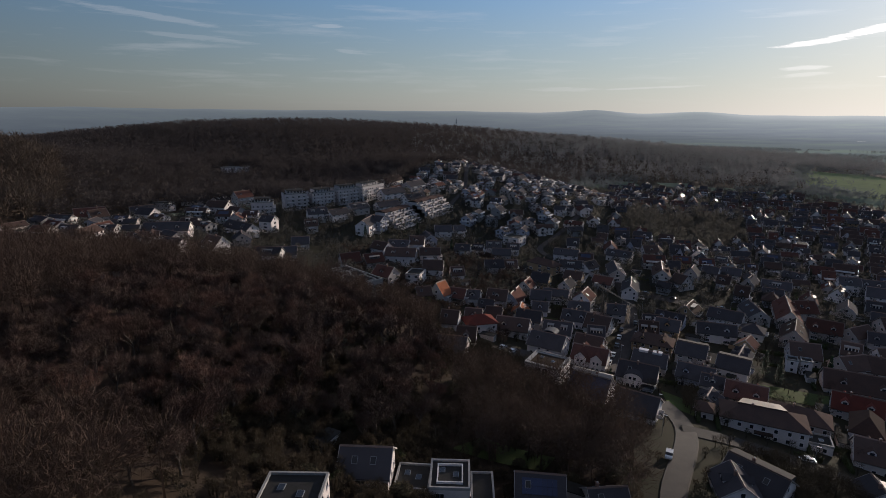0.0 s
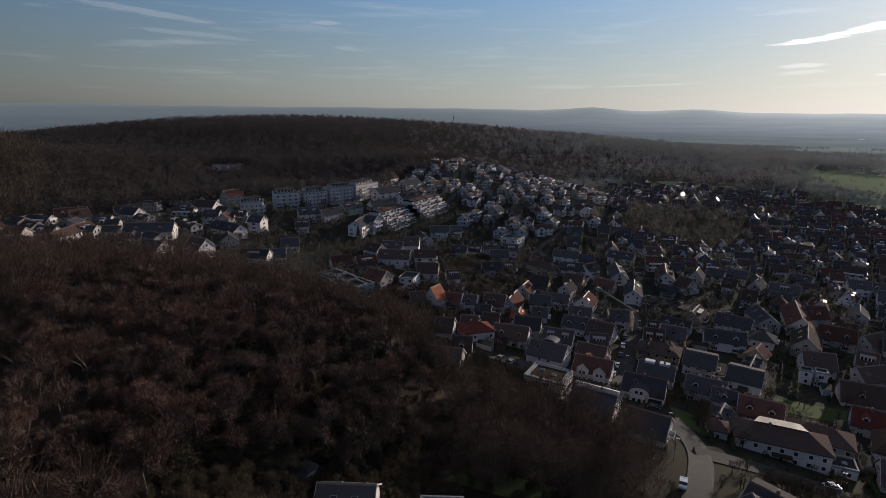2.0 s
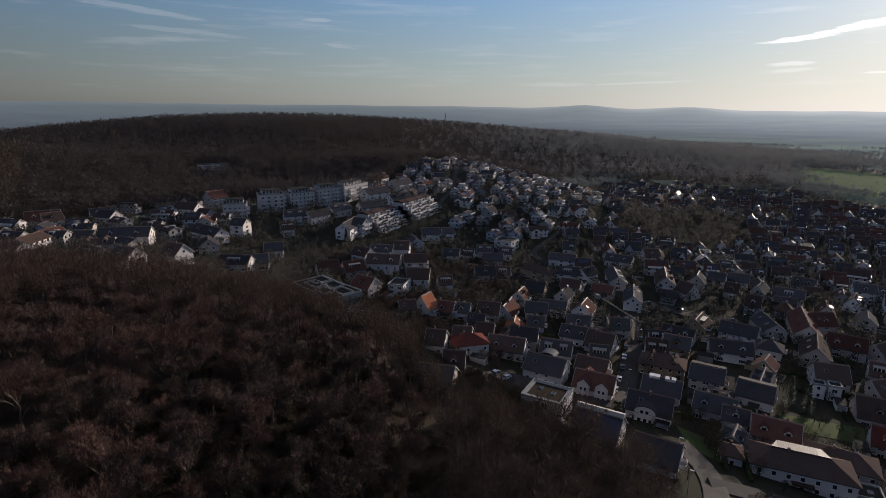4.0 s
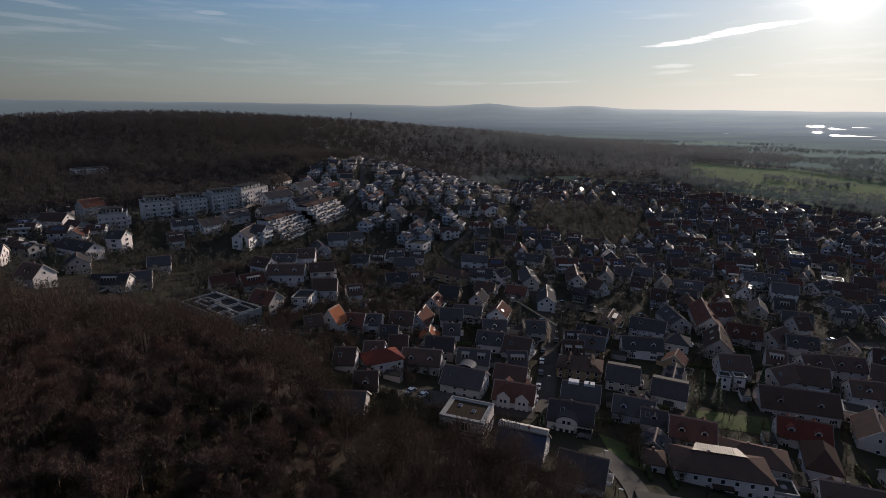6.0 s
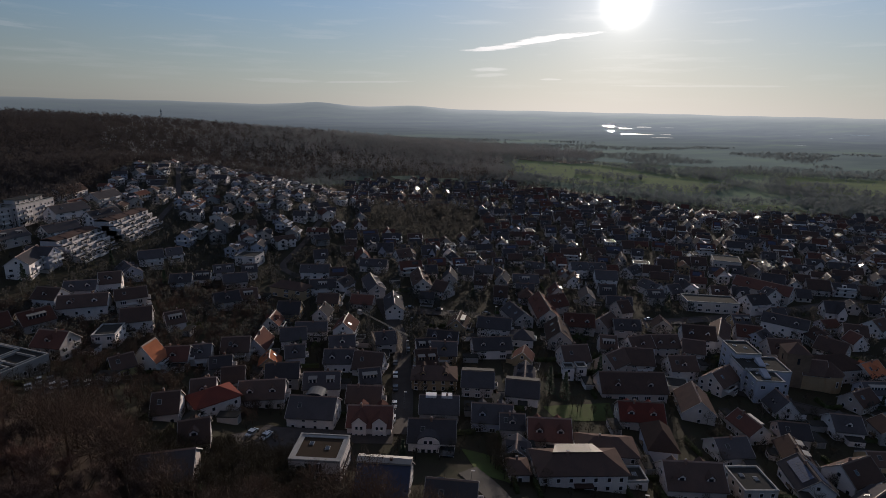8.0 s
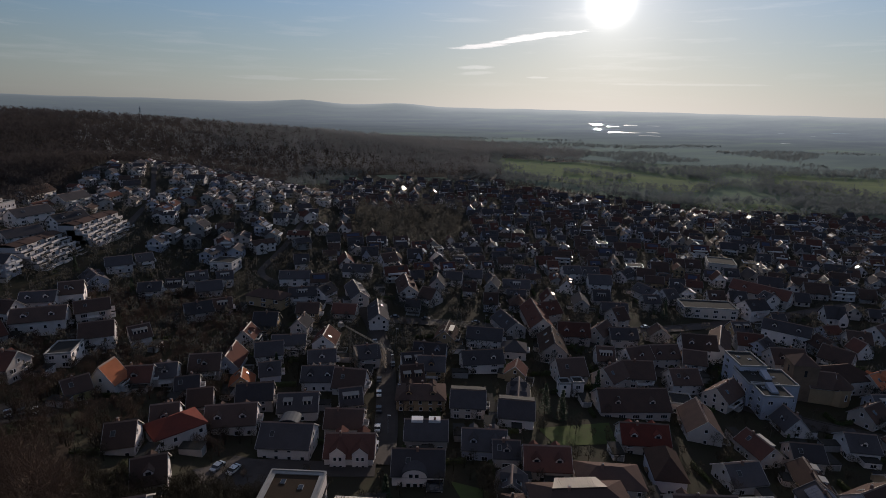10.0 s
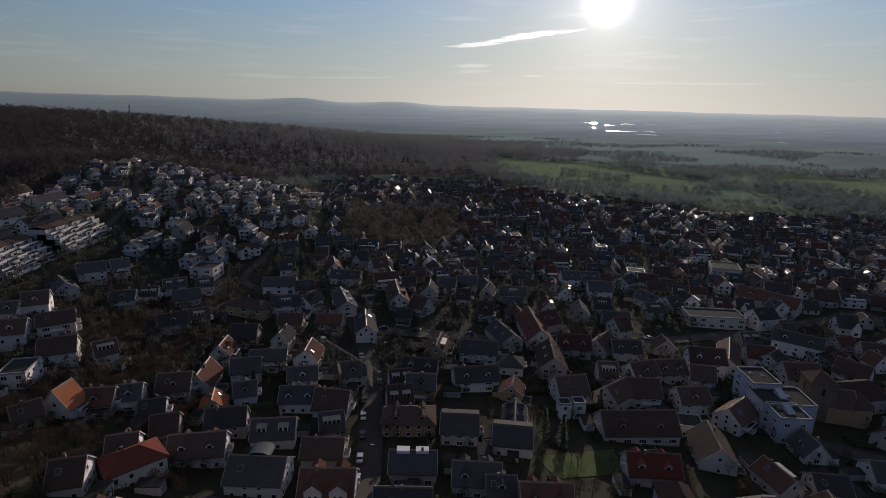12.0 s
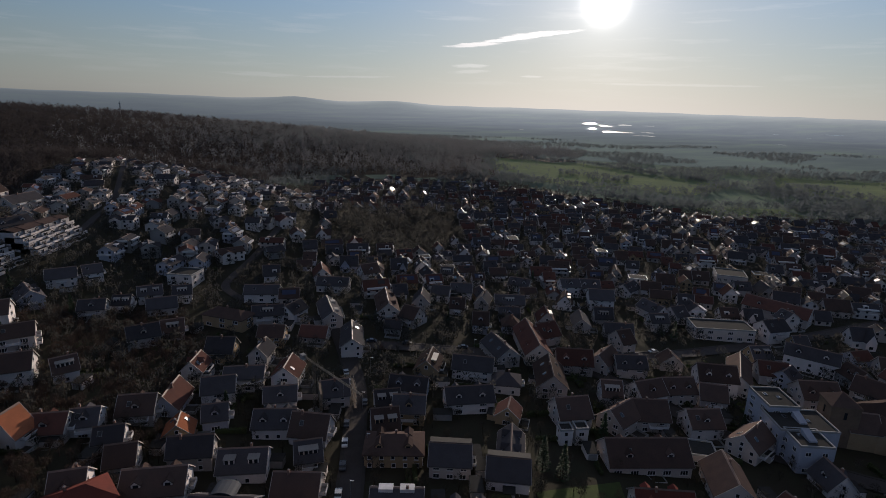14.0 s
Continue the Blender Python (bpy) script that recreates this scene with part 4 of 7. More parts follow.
    if kind == "flat" and "balc" in extras:
        top = part("penthouse", baked(("penthouse", L, W), "penthouse", ["render_pale", "gravel"], lambda bm: (solid(bm, (-L * 0.36, -W * 0.2, 0), (L * 0.36, W * 0.36, 2.6), 0), solid(bm, (-L * 0.38, -W * 0.34, 2.6), (L * 0.38, W * 0.38, 2.85), 1))), ob, pose(0, 0, he + 0.12), "set-back white top storey")
        for i in range(5):
            part("window", window_mesh(1.5, 1.9, True), top, pose((i - 2) * L * 0.14, -W * 0.2, 0.2))
        part("chimney", chimney_mesh(), ob, pose(L * 0.1, W * 0.1, he + 2.9), "slim chimney")
    if "grid" in extras:
        for i, (u0, u1, v0, v1) in enumerate(((-0.48, -0.2, -0.1, 0.46), (-0.36, -0.05, -0.3, 0.1), (-0.16, 0.14, 0.0, 0.44), (0.0, 0.3, -0.4, -0.05), (0.18, 0.47, -0.1, 0.3), (0.24, 0.46, -0.44, -0.2))):
            def curb(bm, x0=u0 * L, x1=u1 * L, y0=v0 * W, y1=v1 * W):
                for p0, q0, p1, q1 in ((x0, y0, x1, y0 + 0.35), (x0, y1 - 0.35, x1, y1), (x0, y0 + 0.35, x0 + 0.35, y1 - 0.35), (x1 - 0.35, y0 + 0.35, x1, y1 - 0.35)):
                    solid(bm, (p0, q0, 0), (p1, q1, 0.7))
            part("roof_curb", baked(("curb", L, W, i), "roof_curb", ["concrete"], curb), ob, pose(0, 0, he + 0.12), "pale square roof curb")
    if "deck" in extras:
        # a flat deck on one house; on two it imitates a sunlit back slope
        q = lambda bm: prism(bm, [(-0.2, he + rise - 0.4), (-0.2, he + rise + 0.4), (2.6, he + rise + 0.15), (2.6, he + rise - 1.8)], -L / 2 - 0.2, L / 2 + 0.2)
        part("ridge_deck", baked(("deck", L, W, he), "ridge_deck", ["paving"], q), ob, None, "near-flat strip along the ridge")
    if "roofbox" in extras:
        part("roof_box", baked("roof_box", "roof_box", ["render_blue"], lambda bm: prism(bm, [(-2.5, 0), (2.5, 0), (2.5, 1.8), (-2.5, 0.5)], -1.2, 1.2)), ob, pose(0, 0, he + 0.12), "pale blue roof housing")
    if "long" in extras:
        def seamed(bm):
            y1, z1, z2 = W * 0.34, he + rise + 0.42, he + rise + 0.22
            lo = [bm.verts.new(c) for c in ((-L * 0.31, -0.3, z1), (L * 0.27, -0.3, z1), (L * 0.2, y1, z2), (-L * 0.24, y1, z2))]
            hi = [bm.verts.new((v.co.x, v.co.y, v.co.z + 0.12)) for v in lo]
            base = [bm.verts.new((v.co.x, v.co.y, he + rise * 0.35)) for v in lo]
            bm.faces.new(hi)
            for a in range(4):
                c = (a + 1) % 4
                bm.faces.new((base[a], base[c], hi[c], hi[a])).material_index = 1
            for v in lo:
                bm.verts.remove(v)
        part("roof_sheet", baked(("roof_sheet", L, W), "roof_sheet", ["seam_metal", "tiles_brown"], seamed), ob, None, "bright standing-seam metal sheet")
        zs = he + rise + 0.52
        for a in range(int(L * 0.4 / 0.6)):
            part("seam", baked(("seam", L, W), "seam", ["seam_metal"], lambda bm: prism(bm, [(-0.2, 0.0), (-0.2, 0.1), (W * 0.34, -0.1), (W * 0.34, -0.2)], 0.0, 0.07)), ob, pose(-L * 0.23 + a * 0.6, 0, zs))
        part("porch", baked("porch", "porch", ["tiles_brown", "white_paint"], lambda bm: solid(bm, (-2.4, -1.6, 2.6), (2.4, 0.1, 3.0))), ob, pose(0, -W / 2, 0))
    if kind == "flat" and detail == 2:
        if "ring" in extras:
            for k, q in enumerate((0.33,)):
                def ringed(bm, a=L * q, c=W * q):
                    for x0, y0, x1, y1 in ((-a, -c, a, -c + 0.25), (-a, c - 0.25, a, c), (-a, -c + 0.25, -a + 0.25, c - 0.25), (a - 0.25, -c + 0.25, a, c - 0.25)):
                        solid(bm, (x0, y0, 0), (x1, y1, 0.5))
                part("roof_curb", baked(("ring", L, W, k), "roof_curb", ["white_paint"], ringed), ob, pose(0, 0, he + 0.12), "white square roof curb")
        part("skylight", skylight_mesh(), ob, pose(L * 0.15, 0, he + 0.12), "roof light")
        part("skylight", skylight_mesh(), ob, pose(-L * 0.2, W * 0.15, he + 0.12), "roof light")
    if "shed" in extras:
        part("ridge_sheet", baked(("sheet", L, W), "ridge_sheet", ["sheet_metal"], lambda bm: prism(bm, [(-1.3, he + rise - 0.25), (-1.3, he + rise + 0.2), (0, he + rise + 0.75), (1.8, he + rise + 0.1), (1.8, he + rise - 0.4)], -L / 2 - 0.5, L / 2 + 0.5)), ob, None, "pale metal ridge")
    return ob


# houses of the slope, the old village and the hill, from the camera outward
house(2.6, 177.6, -14, 12, 10.5, 3.7, 36, "gable", "cream", "slate", 2)
house(9.4, 196.8, -8, 7, 9.5, 4.2, 40, "gable", "white", "brown", 2, "dormer")
house(15.8, 220.3, 14, 13, 9.5, 5.5, 30, "hip", "white", "red", 2)
house(3.4, 217.6, -13, 7, 9.5, 4.2, 40, "gable", "white", "brown", 2)
house(31.1, 224.5, -19, 14, 9.5, 4.2, 40, "gable", "white", "brown", 2, "dormer")
house(43.3, 206.7, -31, 14, 11, 4.7, 36, "gable", "white", "slate", 2, "dome")
house(48.3, 160.5, -32, 12, 13, 3.6, 40, "gable", "white", "solar", 2, "shed")
house(57.5, 194.9, -28, 13, 9.5, 4.2, 40, "gable", "white", "redbrown", 2, "twin")
house(70.2, 178.8, -29, 13, 10.5, 4.2, 36, "gable", "white", "slate", 2, "arch")
house(80.1, 193.5, -29, 12, 9.5, 4.2, 36, "gable", "cream", "slate", 2, "lights")
house(58.6, 146.1, -34, 11, 10.5, 4.2, 36, "gable", "white", "slate", 2)
house(92.0, 180.9, -32, 12, 9.5, 4.2, 36, "gable", "blue", "slate", 2)
house(101.3, 204.6, -32, 11, 9.5, 4.7, 36, "gable", "cream", "slate", 2, "deck")
house(112.2, 192.8, -36, 11, 9.5, 4.2, 36, "gable", "white", "slate", 2, "deck")
house(90.1, 216.7, -28, 16, 10.5, 4.5, 30, "hip", "ochre", "brown", 2, "dormer")
house(101.8, 165.6, -31, 12, 9.5, 4.2, 40, "gable", "cream", "redbrown", 2, "dormer")
house(111.6, 152.4, -33, 16, 9.5, 5, 30, "hip", "cream", "brown", 2)
house(140.3, 166.2, -33, 14, 9.5, 4.5, 40, "gable", "cream", "red", 2, "dormer")
house(156.4, 185.4, -27, 24, 12, 3.7, 40, "gable", "cream", "brown", 2)
house(168.3, 166.4, 50, 15, 10.5, 4.2, 40, "gable", "cream", "brown", 2)
house(124.8, 134.6, -30, 15, 10.5, 4.2, 40, "gable", "white", "brown", 2, "dormer")
house(159.8, 123.4, 54, 12, 9.5, 4.2, 36, "gable", "white", "slate", 2, "solar")
house(176.6, 119.9, -6, 12, 9.5, 4.2, 40, "gable", "white", "brown", 2)
house(183.2, 141.2, -36, 9, 8.5, 4.5, 36, "gable", "cream", "slate", 2)
house(206.9, 137.2, -37, 9, 9.5, 4.2, 36, "gable", "white", "slate", 2)
house(275.5, 176.1, -80, 12, 10.5, 4.7, 40, "gable", "cream", "brown", 2)
house(255.3, 165.4, -18, 21, 14, 6, 30, "hip", "cream", "brown", 2)
house(264.7, 156.9, -4, 11, 9.5, 4.7, 40, "gable", "cream", "orange", 2)
house(151.9, 212.2, -19, 11, 11, 4.7, 40, "gable", "cream", "brown", 2)
house(161.5, 233.5, 56, 18, 10.5, 5.2, 40, "gable", "cream", "brown", 1, "skyl")
house(132.7, 220.3, 46, 7, 7.5, 3.7, 40, "gable", "ochre", "redbrown", 2)
house(125.1, 233.0, -20, 16, 9.5, 4.7, 36, "gable", "white", "slate", 1, "dormer")
house(92.7, 229.5, -17, 8, 10.5, 4.7, 40, "gable", "ochre", "brown", 2)
house(99.2, 242.4, -16, 8, 8.5, 4.7, 36, "gable", "white", "slate", 1)
house(124.3, 259.7, 51, 12, 8.5, 4.7, 40, "gable", "ochre", "brown", 1)
house(51.4, 270.2, -14, 10, 9.5, 4.7, 36, "gable", "white", "slate", 1)
house(48.2, 254.5, -12, 7, 8.5, 4.2, 36, "gable", "blue", "slate", 2)
house(68.6, 258.8, -17, 10, 8.5, 4.2, 36, "gable", "white", "slate", 1)
house(63.7, 244.6, -25, 12, 9.5, 4.2, 36, "gable", "white", "slate", 2)
house(85.4, 254.7, -13, 9, 9.5, 4.7, 36, "gable", "cream", "slate", 1)
house(37.8, 249.5, -104, 7, 7.5, 3.7, 40, "gable", "ochre", "orange", 2)
house(105.0, 290.7, -110, 19, 8.5, 4.7, 36, "gable", "white", "slate", 1)
house(-38.5, 331.0, -36, 11, 8.5, 6.4, 40, "gable", "white", "brown", 1)
house(-25.0, 317.0, -8, 18, 9.5, 6.6, 38, "gable", "white", "brown", 1, "dormer")
house(-28.2, 342.5, -12, 13, 8.5, 6.2, 36, "gable", "white", "slate", 1, "dormer")
house(-16.8, 346.7, -4, 9, 9.5, 8, 40, "gable", "white", "brown", 1, "dormer")
house(-8.0, 320.5, 3, 12, 10.5, 8, 30, "gable", "cream", "brown", 1, "balc")
house(-5.5, 297.0, -5, 11, 9.5, 5.6, 40, "gable", "white", "brown", 1)
house(-30.0, 275.0, -35, 11, 9.5, 5.6, 40, "gable", "cream", "redbrown", 1, "dormer")
house(-9.6, 254.5, 16, 7, 7.5, 3.7, 40, "gable", "yellow", "brown", 1)
house(-1.2, 258.7, 55, 7, 8.5, 4.2, 52, "gable", "white", "orange", 1)
house(15.5, 260.9, -14, 7, 8.5, 4.2, 36, "gable", "white", "slate", 1)
house(21.2, 250.3, -12, 7, 7.5, 4.2, 36, "gable", "white", "slate", 1)
house(7.9, 295.6, 10, 7, 8.5, 4.2, 40, "gable", "white", "brown", 1)
house(6.9, 260.0, -19, 10, 8.5, 3.7, 40, "gable", "cream", "redbrown", 1)
house(13.9, 228.5, -12, 7, 9.5, 4.2, 40, "gable", "white", "brown", 1)
house(28.3, 264.4, -18, 10, 9.5, 4.2, 40, "gable", "cream", "brown", 1)
house(24.0, 239.6, -13, 7, 8.5, 3.7, 40, "gable", "cream", "brown", 1)
house(51.5, 227.0, -22, 12, 9.5, 4.0, 38, "gable", "white", "slate", 2, "boxes")
house(67.7, 224.3, -14, 7, 9.5, 4.2, 36, "gable", "cream", "slate", 1)
house(61.2, 210.6, -29, 11, 8.5, 4.2, 40, "gable", "cream", "brown", 2)
house(94.9, 174.3, -31, 7, 7.5, 4, 36, "gable", "cream", "slate", 1)
house(-48.6, 387.4, -32, 14, 8.5, 6.7, 36, "gable", "blue", "slate", 1, "balc")
house(-10.4, 372.7, -74, 14, 9.5, 4.7, 36, "gable", "blue", "slate", 1)
house(0.0, 393.3, 3, 12, 9.5, 4.7, 36, "gable", "white", "slate", 1, "balc")
house(11.9, 398.8, 9, 8, 8.5, 4.7, 36, "gable", "white", "slate", 1, "balc")
house(13.5, 356.3, -12, 10, 8.5, 4.7, 36, "gable", "cream", "slate", 1)
house(24.4, 361.7, -15, 7, 8.5, 4.2, 36, "gable", "white", "slate", 1)
house(35.4, 370.3, -2, 10, 8.5, 4.7, 36, "gable", "white", "slate", 1)
house(31.0, 320.0, 4, 11, 9.5, 4.7, 36, "gable", "cream", "slate", 1, "dormer")
house(41.6, 324.7, -4, 8, 8.5, 4.2, 40, "gable", "cream", "brown", 1)
house(39.4, 355.3, -3, 12, 9.5, 3.7, 36, "gable", "cream", "slate", 1)
house(48.9, 368.9, -6, 8, 8.5, 4.2, 36, "gable", "white", "slate", 1)
house(83.2, 354.7, -23, 16, 8.5, 4.7, 36, "gable", "white", "slate", 1)
house(63.9, 330.7, -47, 20, 9.5, 5, 30, "hip", "ochre", "brown", 1)
house(79.9, 327.9, -15, 13, 8.5, 4.7, 36, "gable", "white", "slate", 1)
house(90.5, 326.5, 36, 10, 8.5, 4.7, 36, "gable", "white", "slate", 1)
house(105.0, 319.1, -100, 21, 8.5, 4.7, 36, "gable", "cream", "slate", 1)
house(118.9, 354.7, -32, 16, 8.5, 4.2, 36, "gable", "white", "slate", 1)
house(145.6, 372.8, 3, 10, 9.5, 4.7, 40, "gable", "white", "brown", 1, "dormer")
house(132.7, 318.2, -109, 22, 9.5, 4.7, 40, "gable", "cream", "brown", 1)
house(138.5, 302.8, -61, 8, 9.5, 4.7, 40, "gable", "cream", "brown", 1)
house(168.7, 329.4, -38, 9, 9.5, 4.7, 36, "gable", "white", "slate", 1)
house(183.0, 332.3, -30, 11, 9.5, 4.7, 36, "gable", "white", "slate", 1)
house(180.2, 363.6, -102, 14, 8.5, 4.7, 36, "gable", "white", "slate", 1)
house(194.4, 367.3, -35, 7, 8.5, 4.7, 36, "gable", "white", "slate", 1)
house(225.9, 335.8, -52, 12, 8.5, 4.7, 36, "gable", "white", "slate", 1)
house(198.1, 308.8, -32, 15, 9.5, 4.7, 36, "gable", "white", "slate", 1)
house(248.4, 318.9, -23, 11, 9.5, 7, 36, "gable", "white", "slate", 1, "dormer")
house(258.4, 313.7, -30, 12, 9.5, 7, 36, "gable", "white", "slate", 1, "dormer")
house(249.1, 294.8, -34, 13, 11, 7, 36, "gable", "white", "slate", 1)
house(283.1, 305.8, 15, 13, 9.5, 4.7, 36, "gable", "white", "slate", 1)
house(267.1, 274.1, -98, 15, 9.5, 4.7, 36, "gable", "white", "slate", 1)
house(273.9, 265.0, -9, 8, 10.5, 4.7, 36, "gable", "white", "slate", 1)
house(188.1, 268.6, -3, 10, 11, 4.7, 40, "gable", "cream", "redbrown", 1, "dormer")
house(158.1, 260.8, -100, 17, 9.5, 4.7, 36, "gable", "cream", "slate", 1, "skyl")
house(175.4, 261.8, -116, 28, 10.5, 5.2, 40, "gable", "cream", "redbrown", 1, "dormer")
house(139.5, 252.4, -38, 15, 9.5, 4.7, 36, "gable", "white", "slate", 1)
house(181.1, 242.1, -34, 14, 10.5, 4.7, 40, "gable", "cream", "redbrown", 1, "dormer")
house(217.9, 250.3, -8, 7, 10.5, 4.7, 40, "gable", "cream", "brown", 1)
house(194.3, 238.3, 22, 13, 8.5, 4.7, 40, "gable", "cream", "brown", 1)
house(201.0, 230.9, -31, 12, 9.5, 4.7, 36, "gable", "cream", "slate", 1)
house(175.8, 217.2, -34, 7, 9.5, 4.7, 40, "gable", "white", "brown", 1)
house(189.4, 212.3, -11, 11, 9.5, 4.7, 40, "gable", "white", "brown", 1, "dormer")
house(202.0, 209.5, -24, 12, 9.5, 4.7, 40, "gable", "cream", "brown", 1)
house(165.6, 203.2, 10, 12, 9.5, 4.7, 40, "gable", "cream", "brown", 1)
house(177.0, 201.1, -31, 11, 11, 4.7, 40, "gable", "cream", "brown", 1)
house(221.8, 207.3, -38, 14, 10.5, 7, 40, "gable", "white", "brown", 1, "dormer")
house(237.9, 207.3, -147, 25, 8.5, 5.2, 40, "gable", "white", "brown", 1)
house(253.9, 203.4, -43, 11, 9.5, 4.7, 40, "gable", "white", "redbrown", 1)
house(255.4, 198.3, 9, 9, 8.5, 4.7, 36, "gable", "blue", "slate", 1)
house(282.2, 202.2, -66, 20, 9.5, 6.7, 36, "gable", "white", "slate", 1, "dormer")
house(298.2, 229.1, -15, 12, 10.5, 7, 36, "gable", "white", "slate", 1, "balc")
house(332.3, 245.6, -77, 32, 10.5, 5.2, 40, "gable", "cream", "redbrown", 1, "dormer")
house(319.5, 233.5, -106, 7, 9.5, 7, 36, "gable", "white", "slate", 1)
house(251.7, 185.3, -33, 14, 11, 4.7, 40, "gable", "cream", "brown", 1)
house(210.6, 200.5, -44, 9, 9.5, 4.7, 40, "gable", "cream", "brown", 1)
house(190.3, 190.5, -25, 11, 9.5, 4.7, 40, "gable", "white", "brown", 1, "dormer")
house(195.4, 176.4, 9, 13, 9.5, 4.7, 40, "gable", "cream", "brown", 2)
house(307.7, 183.0, -47, 10, 9.5, 4.7, 40, "gable", "cream", "brown", 1)
house(328.3, 182.6, -2, 10, 9.5, 4.7, 40, "gable", "white", "brown", 1)
house(235.0, 145.7, -2, 11, 8.5, 3.7, 40, "gable", "cream", "brown", 2)
house(172.9, 149.1, -107, 11, 7.5, 4, 40, "gable", "cream", "redbrown", 2)
house(152.9, 142.7, -20, 10, 9.5, 3.7, 36, "gable", "white", "slate", 2)
house(167.0, 108.5, 3, 12, 9.5, 4.2, 36, "gable", "white", "slate", 2)
house(-129.0, 254.5, -24, 11, 10, 5.4, 36, "gable", "white", "slate", 1)
house(-160.0, 310.0, 8, 25, 10, 4.5, 38, "gable", "white", "slate", 1, "dormer")
house(-163.0, 290.0, 20, 15, 9.5, 3.2, 20, "gable", "white", "brown", 1)
house(-95.0, 287.0, -6, 15, 8.5, 4.2, 36, "gable", "white", "slate", 1)
house(-199.0, 362.0, -18, 12, 9.5, 6.0, 36, "gable", "white", "slate", 1, "balc")
house(-216.0, 414.0, -8, 16, 9, 6.0, 0, "flat", "pale", "gravel", 1)
house(-166.0, 399.0, -14, 16, 10, 6.0, 36, "gable", "white", "brown", 1, "balc")
house(-127.9, 337.7, -37, 25, 9.5, 4.2, 36, "gable", "white", "slate", 1)
house(-120.0, 279.5, -30, 11, 9.5, 5.4, 42, "gable", "white", "brown", 1)
house(-117.0, 309.0, -68, 10, 9.5, 5.0, 36, "gable", "cream", "slate", 1)
house(-87.3, 324.8, 13, 10, 9.5, 4.2, 36, "gable", "cream", "slate", 1)
house(-88.0, 295.0, 14, 12, 9.5, 4.2, 36, "gable", "white", "slate", 1)
house(-114.0, 350.0, -16, 9, 8.5, 8, 36, "gable", "white", "slate", 1)
house(-90.3, 365.2, 23, 8, 8.5, 4.2, 40, "gable", "cream", "brown", 1)
house(-212.9, 380.3, 39, 15, 9.5, 4.7, 36, "gable", "white", "slate", 1)
house(-206.8, 450.5, 22, 21, 10.5, 4.7, 36, "gable", "cream", "slate", 1)
house(-186.3, 450.7, 61, 12, 9.5, 4.7, 36, "gable", "white", "slate", 1)
house(-222.9, 346.1, 50, 10, 9.5, 4.7, 40, "gable", "cream", "brown", 1, "dormer")
house(-53.5, 302.0, 25, 11, 9.5, 4.2, 40, "gable", "cream", "redbrown", 1)
house(-40.8, 306.6, 28, 11, 9.5, 4.2, 40, "gable", "cream", "redbrown", 1)
house(-116.1, 413.5, 43, 10, 9.5, 4.7, 40, "gable", "white", "brown", 1)
house(-164.8, 443.8, 51, 14, 10.5, 8, 40, "gable", "cream", "redbrown", 1, "balc")
house(-91.7, 390.3, 25, 14, 9.5, 4.7, 36, "gable", "white", "slate", 1)
house(-77.5, 394.6, 49, 16, 8.5, 4.7, 36, "gable", "white", "slate", 1)
house(-65.6, 411.9, 43, 16, 9.5, 4.7, 36, "gable", "cream", "slate", 1)
house(-53.3, 379.7, 78, 24, 10, 6.6, 36, "gable", "white", "slate", 1, "balc")
house(-44.7, 425.2, 39, 19, 9.5, 4.7, 36, "gable", "white", "slate", 1, "balc")
house(-43.5, 453.9, 44, 22, 10.5, 7, 36, "gable", "white", "slate", 1)
house(-24.8, 446.5, 44, 20, 9.5, 7, 36, "gable", "white", "slate", 1)
house(-53.9, 558.8, 65, 32, 10.5, 8, 40, "gable", "white", "brown", 1, "balc")
house(-27.6, 510.0, 54, 23, 10.5, 7, 36, "gable", "cream", "slate", 1, "balc")
house(-15.2, 96.8, -3, 10, 9.5, 3.7, 36, "gable", "white", "slate", 2, "skyl")
house(21.0, 101.1, -7, 10, 8.5, 3.7, 36, "gable", "white", "slate", 2, "solar")
house(34.7, 98.7, 5, 8, 7, 3, 36, "gable", "cream", "slate", 2)
house(73.0, 109.5, -53, 13, 9.5, 3.6, 36, "gable", "white", "slate", 2, "skyl deck")
house(65.8, 105.5, -100, 9, 8.5, 3.2, 36, "gable", "white", "slate", 2)
house(105.3, 113.6, -103, 7, 8.5, 3.7, 36, "gable", "white", "slate", 2)
house(-229.2, 348.4, 32, 17, 10.5, 4.7, 40, "gable", "cream", "redbrown", 1, "dormer")
house(-183.1, 233.2, -25, 13, 10.5, 3.7, 40, "gable", "cream", "brown", 1)
house(-114.0, 176.6, 34, 7, 8.5, 3.7, 40, "gable", "cream", "brown", 1)
house(37.3, 177.5, -31, 13, 11, 6.5, 0, "flat", "white", "green", 2, "band")
house(212.9, 171.8, -33, 18, 13, 10, 0, "flat", "blue", "gravel", 2, "roofbox")
house(205.5, 165.0, -33, 10, 10, 9.5, 0, "flat", "blue", "gravel", 2, "roofbox")
house(216.4, 182.3, -31, 10, 13, 12, 0, "flat", "blue", "gravel", 2)
house(-46.7, 264.6, -46, 32, 16, 4.5, 0, "flat", "grey", "gravel", 2, "grid")
house(96.5, 146.9, -25, 22.6, 10.5, 5.2, 28, "hip", "white", "brown", 2, "long")
house(109.6, 141.2, -25, 7.5, 6, 3.0, 0, "flat", "white", "gravel", 2)
house(82.0, 153.0, -26, 5, 6, 3, 30, "hip", "white", "brown", 2)
house(-114.1, 414.6, 26, 17, 13, 12, 0, "flat", "pale", "gravel", 1, "balc")
house(-96.6, 425.8, 35, 18, 13, 11, 0, "flat", "pale", "gravel", 1, "balc")
